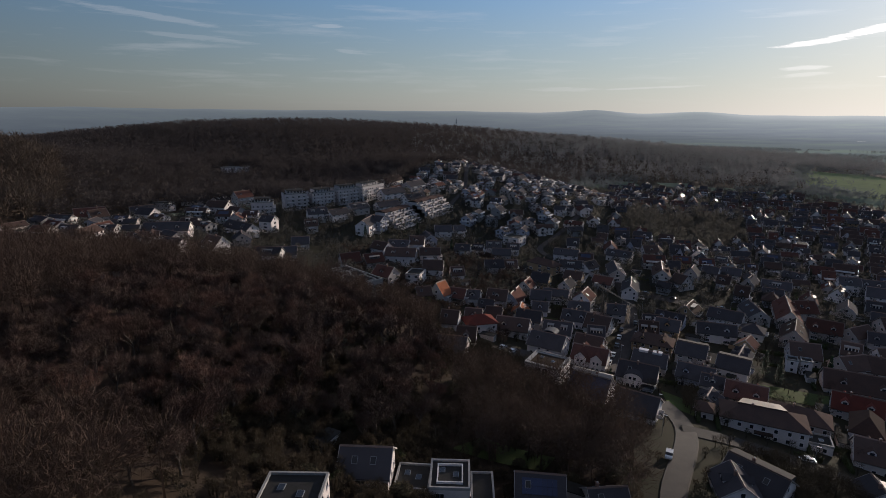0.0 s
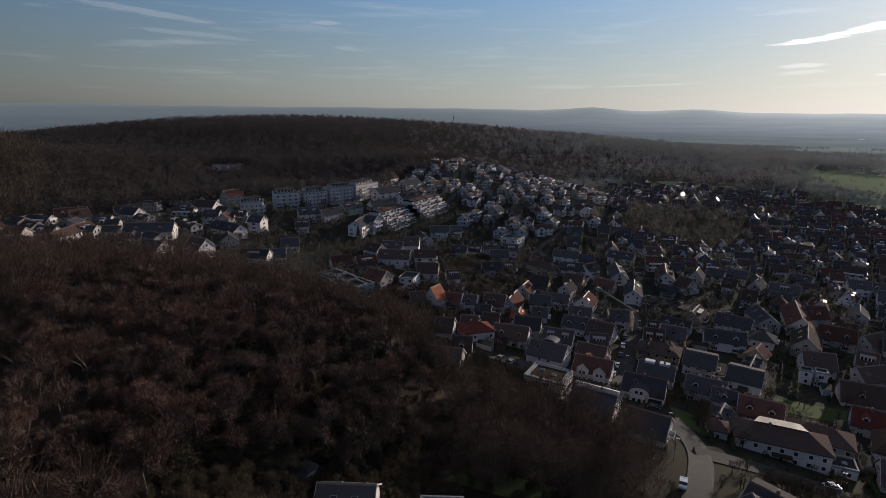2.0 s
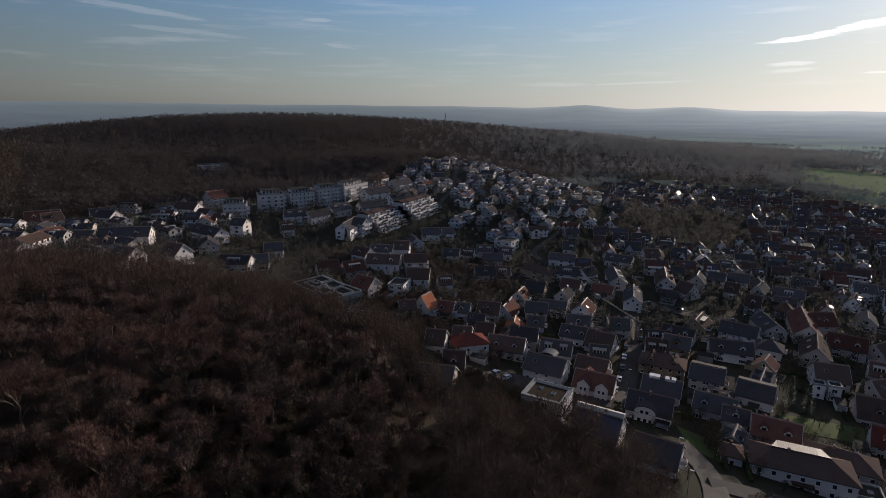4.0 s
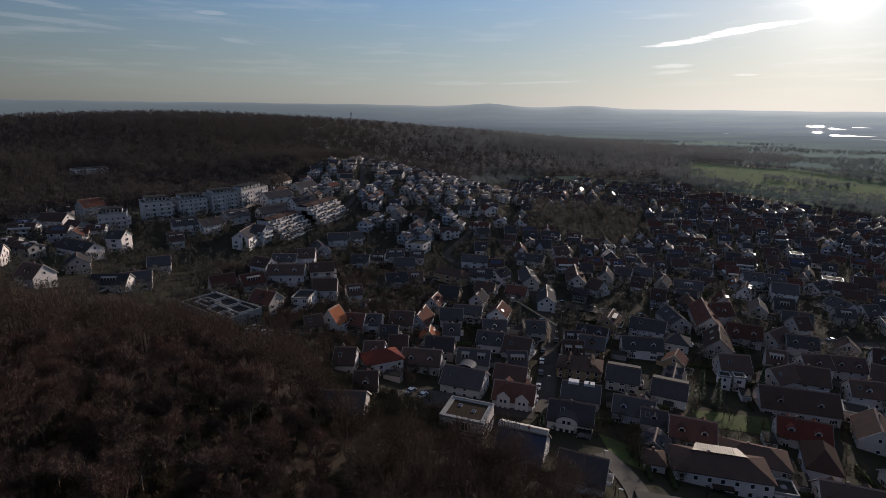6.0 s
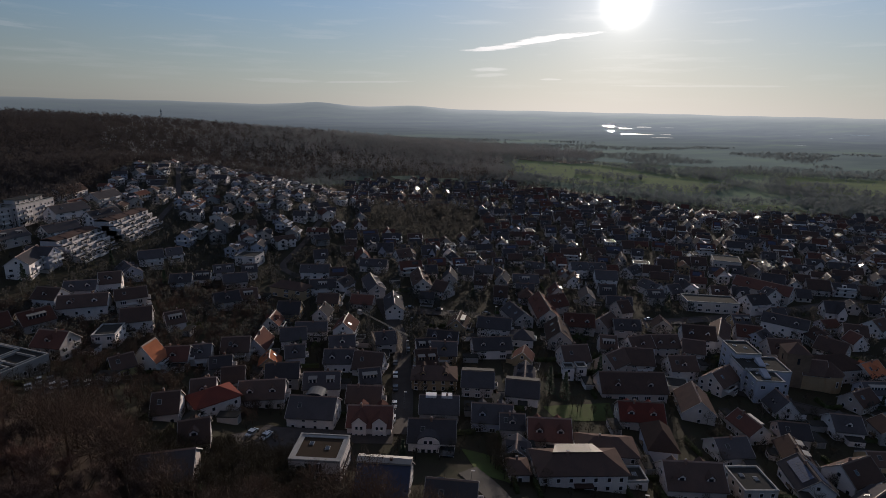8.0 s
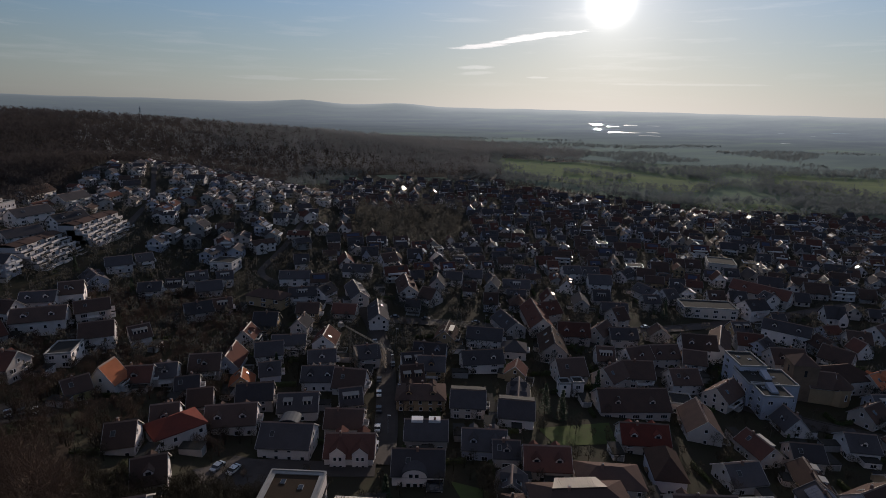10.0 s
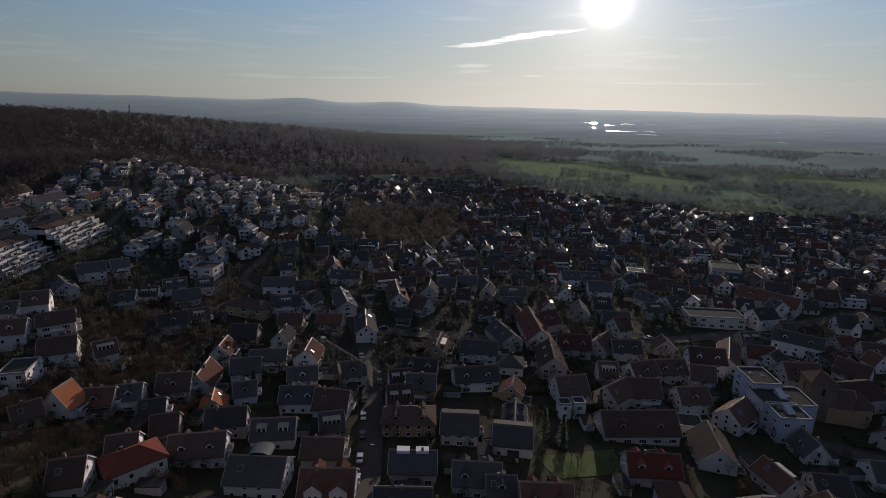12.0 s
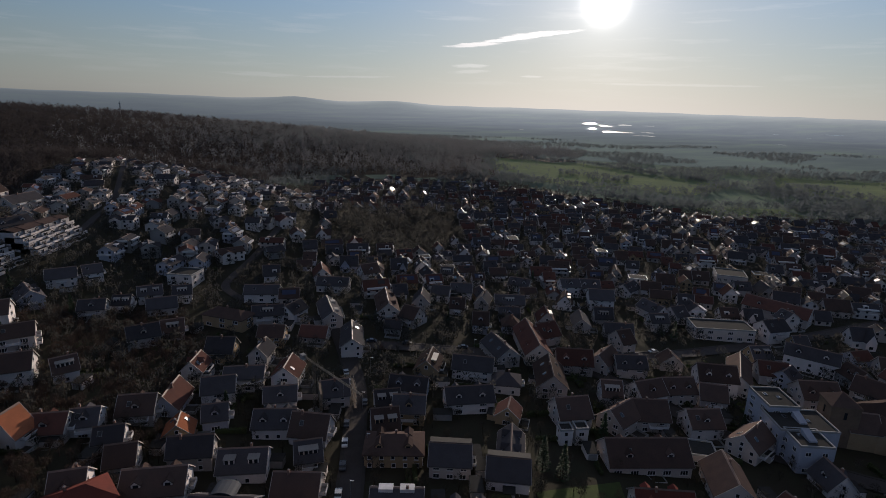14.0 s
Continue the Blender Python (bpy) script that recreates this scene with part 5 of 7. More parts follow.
house(-79.2, 437.3, 44, 20, 12, 12, 0, "flat", "pale", "gravel", 1, "balc")
house(-63.2, 454.4, 60, 29, 12, 12, 0, "flat", "pale", "gravel", 1, "balc")
house(-131.4, 392.2, 16, 15, 13, 10, 0, "flat", "pale", "gravel", 1, "balc")
house(1.7, 96.9, -2, 8, 9, 6, 0, "flat", "white", "gravel", 2, "ring")
house(-24.3, 75.6, -1, 10, 10, 5, 0, "flat", "white", "gravel", 2)
# a garage block and a terrace slab, both built as small flat houses
house(-5.8, 97.4, -5, 7, 8, 3, 0, "flat", "cream", "gravel", 2)
house(8.4, 97.0, -2, 4.6, 9.5, 4.2, 0, "flat", "white", "gravel", 1)
house(-246.6, 649.3, 30, 31, 12, 6, 0, "flat", "white", "gravel", 1)
house(139.6, 127.2, -26, 9, 10, 5.5, 0, "flat", "cream", "gravel", 2)
house(277.9, 242.5, -34, 28, 13, 6, 0, "flat", "cream", "gravel", 1)
house(367.3, 296.2, -48, 18, 18, 7, 0, "flat", "cream", "gravel", 1)
house(52.4, 389.9, -35, 13, 12, 6, 0, "flat", "white", "gravel", 1)
house(-14.8, 284.1, -16, 8, 11, 5.5, 0, "flat", "white", "gravel", 1)
# two boxes stand in for white wall panels on a gable end
house(141.3, 202.9, -25, 4, 4, 5.5, 0, "flat", "white", "gravel", 1)
house(145.9, 201.1, -25, 4, 4, 6, 0, "flat", "white", "gravel", 1)



def ring_wall(bm, r, z0, z1, n=16, tip=None):
    """A round wall, or with a tip a cone above its eaves."""
    lo = [bm.verts.new((r * math.cos(2 * math.pi * i / n), r * math.sin(2 * math.pi * i / n), z0)) for i in range(n)]
    if tip is None:
        hi = [bm.verts.new((v.co.x, v.co.y, z1)) for v in lo]
        for i in range(n):
            bm.faces.new((lo[i], lo[(i + 1) % n], hi[(i + 1) % n], hi[i]))
        bm.faces.new(hi)
    else:
        top = bm.verts.new((0, 0, tip))
        for i in range(n):
            bm.faces.new((lo[i], lo[(i + 1) % n], top))
        bm.faces.new(lo[::-1])


def church(x, y, turn):
    """An old sandstone church: square tower, short nave and a round apse with a cone roof."""
    ob = new("church")
    ob.matrix_basis = pose(x, y, lift(x, y), 0, 0, turn)
    tagged(ob, "brown sandstone church with square tower and round apse", "church")
    built(x, y, 13)
    part("tower", baked("church_tower", "tower", ["sandstone"], lambda bm: (solid(bm, (-4.4, -4.4, -3), (4.4, 4.4, 14.5)), solid(bm, (-4.65, -4.65, 14.5), (4.65, 4.65, 14.9)))), ob, pose(-7, 0, 0))

    def cap(bm):
        base = [bm.verts.new((sx * 4.7, sy * 4.7, 14.9)) for sx, sy in ((-1, -1), (1, -1), (1, 1), (-1, 1))]
        top = bm.verts.new((0, 0, 18.5))
        for i in range(4):
            bm.faces.new((base[i], base[(i + 1) % 4], top))
        bm.faces.new(base[::-1])
    part("tower_roof", baked("church_cap", "tower_roof", ["tiles_brown"], cap), ob, pose(-7, 0, 0), "low brown pyramid roof")
    for k in range(4):
        part("sound_opening", baked("church_slit", "sound_opening", ["pane_glass"], lambda bm: solid(bm, (-0.45, -4.45, 10.5), (0.45, -4.35, 13.0))), ob, pose(-7, 0, 0, 0, 0, 90 * k), "dark arched opening")
    part("nave", wall_mesh("gable", 9, 9, 7, 4.5, "ochre"), ob, pose(0, 0, 0))
    part("roof", roof_mesh("gable", 9, 9, 7, 4.5, "brown"), ob, pose(0, 0, 0))
    part("apse", baked("church_apse", "apse", ["render_ochre"], lambda bm: ring_wall(bm, 5.2, -3, 7.2)), ob, pose(6, 0, 0), "round rendered apse")
    part("apse_roof", baked("church_cone", "apse_roof", ["tiles_brown"], lambda bm: ring_wall(bm, 5.7, 7.1, 0, 16, 11.6)), ob, pose(6, 0, 0), "brown tiled cone roof")
    for k in range(5):
        part("window", window_mesh(0.9, 2.4, True), ob, pose(6, 0, 2.6, 0, 0, -70 + 35 * k + 90) @ pose(0, -5.2, 0))


church(236, 164, -41)


FAR_V, FAR_F, FAR_M = [], [], []
FAR_MATS = ["ridge_cap", "sheet_metal", "solar_glass", "render_white", "render_cream", "render_blue", "render_ochre", "render_grey", "tiles_slate", "tiles_brown", "tiles_redbrown", "tiles_orange", "gravel", "pane_glass", "brick_chimney", "white_paint", "verge_paint"]


def far_house(x, y, turn, L, W, he, pitch, kind, wall, roof, rng):
    """A house too far to pick out singly, laid into the joined mesh of the outer village."""
    z = lift(x, y)
    c, s = math.cos(radians(turn)), math.sin(radians(turn))
    rise = W / 2 * math.tan(radians(pitch))
    built(x, y, max(L, W) / 2)

    def put(points, faces, mat):
        k = len(FAR_V)
        FAR_V.extend((x + px * c - py * s, y + px * s + py * c, z + pz) for px, py, pz in points)
        for f in faces:
            FAR_F.append(tuple(k + i for i in f))
            FAR_M.append(FAR_MATS.index(mat))

    def box(x0, y0, z0, x1, y1, z1, mat):
        put([(x0, y0, z0), (x1, y0, z0), (x1, y1, z0), (x0, y1, z0), (x0, y0, z1), (x1, y0, z1), (x1, y1, z1), (x0, y1, z1)], [(0, 1, 5, 4), (1, 2, 6, 5), (2, 3, 7, 6), (3, 0, 4, 7), (4, 5, 6, 7)], mat)

    a, b = L / 2, W / 2
    wm = "render_" + wall
    box(-a, -b, -3, a, b, he, wm)
    if kind == "flat":
        box(-a - 0.2, -b - 0.2, he, a + 0.2, b + 0.2, he + 0.4, "white_paint")
        box(-a + 0.3, -b + 0.3, he + 0.4, a - 0.3, b - 0.3, he + 0.44, "gravel")
    else:
        for e in (-a, a):
            put([(e, -b, he), (e, b, he), (e, 0, he + rise)], [(0, 1, 2)], wm)
        q = a + 0.4
        for sg in (-1, 1):
            ye, ze = sg * (b + 0.5), he - 0.5 * rise / b
            put([(-q, ye, ze), (q, ye, ze), (q, 0, he + rise), (-q, 0, he + rise), (-q, ye, ze + 0.3), (q, ye, ze + 0.3), (q, 0, he + rise + 0.32), (-q, 0, he + rise + 0.32)], [(0, 1, 2, 3), (4, 5, 6, 7), (0, 1, 5, 4), (1, 2, 6, 5), (3, 0, 4, 7)], "tiles_" + roof)
        if rng.random() < 0.6:
            u = rng.uniform(-0.3, 0.3) * L
            box(u - 0.3, 0.1, he + rise - 1, u + 0.3, 0.7, he + rise + 0.8, "brick_chimney")
        put([(-q, -0.3, he + rise + 0.24), (q, -0.3, he + rise + 0.24), (q, 0, he + rise + 0.44), (-q, 0, he + rise + 0.44), (-q, 0.3, he + rise + 0.24), (q, 0.3, he + rise + 0.24)], [(0, 1, 2, 3), (3, 2, 5, 4)], "ridge_cap")
        if rng.random() < 0.35 and L > 8:
            # a wing across the main roof
            u, wl, wr = rng.choice((-0.22, 0.22)) * L, b + rng.choice((1.5, 2.5)), rise * 0.85
            sg, ww = rng.choice((-1, 1)), L * 0.24
            box(u - ww, min(0, sg * wl), -3, u + ww, max(0, sg * wl), he, wm)
            put([(u - ww, sg * wl, he), (u + ww, sg * wl, he), (u, sg * wl, he + wr)], [(0, 1, 2)], wm)
            for d in (-1, 1):
                put([(u + d * (ww + 0.4), 0, he - 0.3), (u + d * (ww + 0.4), sg * (wl + 0.4), he - 0.3), (u, sg * (wl + 0.4), he + wr), (u, 0, he + wr), (u + d * (ww + 0.4), 0, he), (u + d * (ww + 0.4), sg * (wl + 0.4), he), (u, sg * (wl + 0.4), he + wr + 0.3), (u, 0, he + wr + 0.3)], [(4, 5, 6, 7), (0, 1, 2, 3), (1, 2, 6, 5), (0, 1, 5, 4)], "tiles_" + roof)
            for zz in (0.9, 3.5):
                if zz + 1.4 < he + 0.6:
                    box(u - 0.9, sg * wl - 0.06, zz, u + 0.9, sg * wl + 0.06, zz + 1.4, "pane_glass")
        # flat-topped glass lean-to, added so that some houses glint in the sun
        if rng.random() < 0.08:
            sg, u = rng.choice((-1, 1)), rng.uniform(-0.2, 0.2) * L
            box(u - 1.8, min(sg * b, sg * (b + 2.6)), -1, u + 1.8, max(sg * b, sg * (b + 2.6)), 2.3, "white_paint")
            box(u - 1.7, min(sg * b, sg * (b + 2.5)), 2.3, u + 1.7, max(sg * b, sg * (b + 2.5)), 2.42, "pane_glass")
        if rng.random() < 0.12:
            for sg in (-1, 1):
                put([(-a * 0.7, sg * b * 0.75, he + rise * 0.25 + 0.45), (a * 0.7, sg * b * 0.75, he + rise * 0.25 + 0.45), (a * 0.7, sg * b * 0.25, he + rise * 0.75 + 0.45), (-a * 0.7, sg * b * 0.25, he + rise * 0.75 + 0.45)], [(0, 1, 2, 3)], "solar_glass")
        for e in (-1, 1):
            for sg in (-1, 1):
                ye, ze = sg * (b + 0.5), he - 0.5 * rise / b
                put([(e * q, ye, ze), (e * q, 0, he + rise), (e * q, 0, he + rise + 0.36), (e * q, ye, ze + 0.36), (e * (q + 0.14), ye, ze), (e * (q + 0.14), 0, he + rise), (e * (q + 0.14), 0, he + rise + 0.36), (e * (q + 0.14), ye, ze + 0.36)], [(4, 5, 6, 7), (3, 2, 6, 7), (0, 3, 7, 4)], "verge_paint")
        for k in range(rng.choice((0, 1, 2, 3))):
            u, f, sg = rng.uniform(-0.35, 0.35) * L, rng.uniform(0.3, 0.7), rng.choice((-1, 1))
            w, h = rng.choice(((0.5, 0.5), (0.5, 0.5), (1.8, 1.3)))
            f2 = f + h / b
            put([(u - w, sg * b * (1 - f), he + rise * f + 0.42), (u + w, sg * b * (1 - f), he + rise * f + 0.42), (u + w, sg * b * (1 - f2), he + rise * f2 + 0.42), (u - w, sg * b * (1 - f2), he + rise * f2 + 0.42)], [(0, 1, 2, 3)], "pane_glass")
        if rng.random() < 0.4:
            u = rng.uniform(-0.2, 0.2) * L
            for sg in (-1, 1):
                box(u - 1.2, min(sg * b * 0.75, 0), he + rise * 0.2, u + 1.2, max(sg * b * 0.75, 0), he + rise * 0.2 + 1.7, wm)
                box(u - 0.7, sg * b * 0.75 - 0.05, he + rise * 0.2 + 0.4, u + 0.7, sg * b * 0.75 + 0.05, he + rise * 0.2 + 1.4, "pane_glass")
    if he > 4.9 and kind != "flat":
        side = rng.choice((-1, 1))
        for zz in (2.6, 5.2):
            if zz + 1 < he + rise * 0.5 and rng.random() < 0.6:
                box(-a * 0.8, -b - 1.3, zz, a * 0.8, -b, zz + 0.85, "white_paint")
                box(min(side * a, side * (a + 1.4)), -b * 0.7, zz, max(side * a, side * (a + 1.4)), b * 0.7, zz + 0.9, "white_paint")
    for sgn in (-1, 1):
        for k in range(int(L / 3.5)):
            u = (k + 0.5) * L / int(L / 3.5) - a
            for zz in (0.9, 3.5):
                if zz + 1.3 < he and rng.random() < 0.85:
                    box(u - 0.6, sgn * b - 0.06, zz, u + 0.6, sgn * b + 0.06, zz + 1.3, "pane_glass")
        for u in (-b * 0.45, b * 0.45):
            for zz in (0.9, 3.5, 6.0):
                if zz + 1.3 < he + (rise * 0.45 if kind != "flat" else 0) and rng.random() < 0.85:
                    box(sgn * a - 0.06, u - 0.6, zz, sgn * a + 0.06, u + 0.6, zz + 1.3, "pane_glass")


def fill_houses(area, step, turn, seed, limit, detail=0, keep_out=(), hill=False):
    """Further houses along loosely parallel streets inside an area."""
    rng = random.Random(seed)
    xs, ys = [p[0] for p in area], [p[1] for p in area]
    c, s = math.cos(radians(turn)), math.sin(radians(turn))
    cx, cy, span = sum(xs) / len(xs), sum(ys) / len(ys), max(max(xs) - min(xs), max(ys) - min(ys))
    k = int(span / step) + 1
    made = 0
    for i in range(-k, k):
        for j in range(-k, k):
            loose = 0.42 if hill else 0.24
            u, v = i * step + rng.uniform(-loose, loose) * step, j * step * 1.12 + rng.uniform(-loose, loose) * step
            bend = 14 * math.sin(u / 70 + seed)
            x, y = cx + u * c - (v + bend) * s, cy + u * s + (v + bend) * c
            if on_road(x, y, 3.6 if hill else 5.5) or not inside(x, y, area) or any(inside(x, y, q) for q in keep_out) or rng.random() < (0.2 if hill else 0.1):
                continue
            if taken(x, y, 1.0, 4.4 if hill else 4.9):
                continue
            wall = rng.choice(("white", "white", "cream", "cream", "blue", "ochre", "grey"))
            roof = rng.choice(("slate", "slate", "slate", "brown", "brown", "redbrown"))
            tr = turn + rng.choice((0, 0, 90)) + rng.uniform(-8, 8) + 10 * math.cos(u / 70 + seed)
            if hill:
                wall = rng.choice(("white", "white", "cream", "cream", "blue", "grey"))
                tr = turn + rng.choice((0, 0, 0, 90)) + rng.uniform(-25, 25)
            kind = "flat" if rng.random() < 0.03 else "hip" if rng.random() < 0.08 else "gable"
            size = rng.choice((9, 10, 11, 12, 14) if hill else (7, 8, 9, 10, 11, 13)), rng.choice((7, 8, 8, 9)), rng.choice((3.9, 5.0, 5.4) if hill else (3.0, 3.6, 4.2, 5.0)), rng.choice((24, 28, 33) if hill else (34, 39, 44, 48))
            if detail:
                house(x, y, tr, *size, kind, wall, "gravel" if kind == "flat" else roof, detail)
            else:
                far_house(x, y, tr, *size, "flat" if kind == "flat" else "gable", wall, roof, rng)
            made += 1
            if made >= limit:
                return


BANK = [(-6, 345), (53, 345), (55, 312), (36, 276), (2, 280)]
PARK = [(200, 560), (310, 560), (255, 445), (185, 425), (150, 450)]
fill_houses([(25, 200), (120, 125), (190, 105), (340, 120), (300, 225), (260, 300), (110, 330), (60, 350), (0, 335)], 15, -28, 3, 108, 1, (BANK, [(56, 100), (80, 100), (78, 172), (66, 176)], [(112, 168), (145, 168), (145, 190), (112, 190)]))
fill_houses([(-55, 480), (20, 415), (70, 385), (120, 430), (180, 600), (140, 680), (60, 720), (-10, 690)], 13.2, 78, 5, 320, 0, ([(-62, 395), (-15, 370), (38, 455), (-10, 492)],), True)
fill_houses([(60, 350), (110, 330), (260, 300), (300, 420), (345, 540), (380, 640), (185, 620), (130, 440)], 14.5, -25, 7, 210, 0, (PARK,))
fill_houses([(260, 300), (300, 225), (340, 120), (480, 130), (640, 260), (690, 350), (560, 430), (470, 640), (360, 640), (345, 540), (300, 430)], 14.5, -35, 9, 560)
fill_houses([(185, 610), (300, 640), (460, 640), (470, 720), (320, 790), (230, 760)], 18, -30, 11, 90)
fill_houses([(-230, 240), (-110, 235), (-60, 280), (-70, 340), (-120, 400), (-190, 400), (-240, 330)], 16, -10, 13, 30, 0, (), True)


far_mesh = mesh_object("outer_village", FAR_V, FAR_F, FAR_MATS, FAR_M)
tagged(new("outer_village", far_mesh), "far white and cream houses with dark tiled roofs", "houses", kind="stuff")


# ---- trees ----
def tube(verts, faces, a, b, ra, rb, n=4):
    d = (b - a).normalized()
    s = d.orthogonal().normalized()
    t = d.cross(s)
    k = len(verts)
    for p, r in ((a, ra), (b, rb)):
        for i in range(n):
            u = 2 * math.pi * i / n
            verts.append(tuple(p + (s * math.cos(u) + t * math.sin(u)) * r))
    for i in range(n):
        j = (i + 1) % n
        faces.append((k + i, k + j, k + n + j, k + n + i))


def bare_tree(seed, tall, twig_mat, twigs=850):
    """Meshes of trunk with limbs, and of the crown of bare twigs, for one winter tree."""
    rng = random.Random(seed)
    tv, tf, cv, cf = [], [], [], []
    tips = []

    def grow(p, d, length, r, level):
        q = p + d * length
        mid = p.lerp(q, 0.5) + Vector((rng.uniform(-1, 1), rng.uniform(-1, 1), 0)) * length * 0.06
        tube(tv, tf, p, mid, r, r * 0.82, 5 if level == 0 else 3)
        tube(tv, tf, mid, q, r * 0.82, r * 0.62, 5 if level == 0 else 3)
        if level >= 1:
            tips.append((mid, d, length))
            tips.append((q, d, length))
        if level >= 3:
            return
        for i in range(rng.choice((3, 4)) if level else 5):
            az, tilt = rng.uniform(0, 6.283), rng.uniform(0.35, 0.85)
            s = d.orthogonal().normalized()
            s.rotate(Matrix.Rotation(az, 3, d))
            nd = (d * math.cos(tilt) + s * math.sin(tilt) + Vector((0, 0, 0.12))).normalized()
            base = p.lerp(q, rng.uniform(0.55, 1.0))
            grow(base, nd, length * rng.uniform(0.5, 0.72), r * 0.5, level + 1)

    grow(Vector((0, 0, -0.6)), Vector((rng.uniform(-0.06, 0.06), rng.uniform(-0.06, 0.06), 1)).normalized(), tall * 0.42, tall * 0.018, 0)
    for _ in range(twigs):
        p, d, le = rng.choice(tips)
        w = Vector((rng.gauss(0, 1), rng.gauss(0, 1), rng.gauss(0.35, 0.9))).normalized()
        w = (w + d * 0.7).normalized()
        ln = rng.uniform(0.5, 1.3) * tall / 13
        start = p + Vector((rng.uniform(-1, 1), rng.uniform(-1, 1), rng.uniform(-1, 1))) * 0.55
        s = w.orthogonal().normalized()
        s.rotate(Matrix.Rotation(rng.uniform(0, 6.28), 3, w))
        wd = rng.uniform(0.014, 0.034)
        k = len(cv)
        bend = Vector((rng.uniform(-1, 1), rng.uniform(-1, 1), rng.uniform(-0.3, 1))) * ln * 0.2
        cv += [tuple(start - s * wd), tuple(start + s * wd), tuple(start + w * ln + bend)]
        cf.append((k, k + 1, k + 2))
        side = (w + s * rng.choice((-1, 1)) * 0.9).normalized()
        m0 = start + w * ln * 0.35
        cv += [tuple(m0 - w * wd), tuple(m0 + w * wd), tuple(m0 + side * ln * 0.6)]
        cf.append((k + 3, k + 4, k + 5))
    return mesh_object("trunk", tv, tf, ["bark"]), mesh_object("crown", cv, cf, [twig_mat])


def leafy(seed, tall, spread, mat, leaves, conifer, leaf=1.0):
    """Trunk and crown of small leaf clumps for an evergreen."""
    rng = random.Random(seed)
    tv, tf, cv, cf = [], [], [], []
    tube(tv, tf, Vector((0, 0, -0.6)), Vector((0, 0, tall * (0.95 if conifer else 0.6))), tall * 0.02, tall * 0.006, 5)
    for _ in range(leaves):
        h = rng.random()
        if conifer:
            z = tall * (0.08 + 0.92 * h)
            rad = spread * (1 - h) * (0.75 + 0.25 * math.sin(h * 40))
        else:
            z = tall * (0.1 + 0.9 * h)
            rad = spread * math.sqrt(max(0.02, 1 - (2 * h - 1) ** 2)) * (0.8 + 0.3 * math.sin(seed + h * 9))
        az = rng.uniform(0, 6.283)
        rr = rad * rng.uniform(0.55, 1.05)
        p = Vector((rr * math.cos(az), rr * math.sin(az), z))
        w = Vector((math.cos(az), math.sin(az), rng.uniform(-0.6, 0.5))).normalized()
        s = Vector((-math.sin(az), math.cos(az), rng.uniform(-0.5, 0.5)))
        sz = rng.uniform(0.18, 0.42) * leaf
        k = len(cv)
        cv += [tuple(p - s * sz), tuple(p + s * sz), tuple(p + w * sz * 1.9)]
        cf.append((k, k + 1, k + 2))
    return mesh_object("trunk", tv, tf, ["bark"]), mesh_object("crown", cv, cf, [mat])


BARE = [bare_tree(11 + i, 13, "twigs" if i % 3 else "twigs_red", 2600) for i in range(6)]
THIN = [bare_tree(41 + i, 9, "twigs", 420) for i in range(3)]
FIRS = [leafy(61 + i, 12, 2.4, "needles", 900, True) for i in range(2)]
BUSHES = [leafy(71 + i, 2.6, 1.7, "shrub_leaves", 700, False, 0.6) for i in range(3)]
DRY = [leafy(81 + i, 2.8, 1.9, "dry_leaves", 1300, False, 0.42) for i in range(3)]
FREE, SCRUB = [], []


def plant(x, y, kit, size, name, label, category, group, clear=3.0):
    if on_road(x, y, 1.6):
        return False
    if taken(x, y, 0.8, clear):
        return False
    rng = random.Random(int(x * 31 + y * 17))
    ob = new(name)
    ob.matrix_basis = pose(x, y, lift(x, y), 0, 0, rng.uniform(0, 360)) @ Matrix.Scale(size, 4)
    tagged(ob, label, category, group)
    part("trunk", kit[0], ob)
    part("crown", kit[1], ob)
    return True


def near_wood():
    rng = random.Random(4)
    step = 6.4
    spots = []
    xs, ys = [p[0] for p in WOOD_NEAR], [p[1] for p in WOOD_NEAR]
    x = min(xs)
    while x < max(xs):
        y = min(ys)
        while y < max(ys):
            px, py = x + rng.uniform(-2.6, 2.6), y + rng.uniform(-2.6, 2.6)
            if inside(px, py, WOOD_NEAR):
                spots.append((px, py))
            y += step
        x += step
    spots.sort(key=lambda p: (p[0] + 45) ** 2 * 1.3 + (p[1] - 130) ** 2)
    for i, (px, py) in enumerate(spots):
        garden = px > -2 and py > 105
        if i < 215:
            kit = rng.choice(THIN if garden else BARE)
            plant(px, py, kit, rng.uniform(0.5, 0.8) if garden else rng.uniform(0.75, 1.25), "tree", "bare brown winter tree in dense wood", "tree", "trees of the near wood")
        else:
            FREE.append((px, py))
    for _ in range(130):
        px, py = rng.uniform(-50, 60), rng.uniform(52, 165)
        if inside(px, py, WOOD_NEAR) or py < 118:
            plant(px, py, rng.choice(DRY), rng.uniform(0.6, 1.6), "bush", "ragged brown-green bush on wooded slope", "bush", "bushes on the slope", 1.5)


    for k in range(2700):
        px, py = (rng.uniform(-55, 62), rng.uniform(45, 165)) if k < 1500 else (rng.uniform(-62, 2), rng.uniform(84, 132))
        if (inside(px, py, WOOD_NEAR) or py < 118) and not on_road(px, py, 1.5) and not taken(px, py, 0.85, 1.5):
            SCRUB.append((px, py))


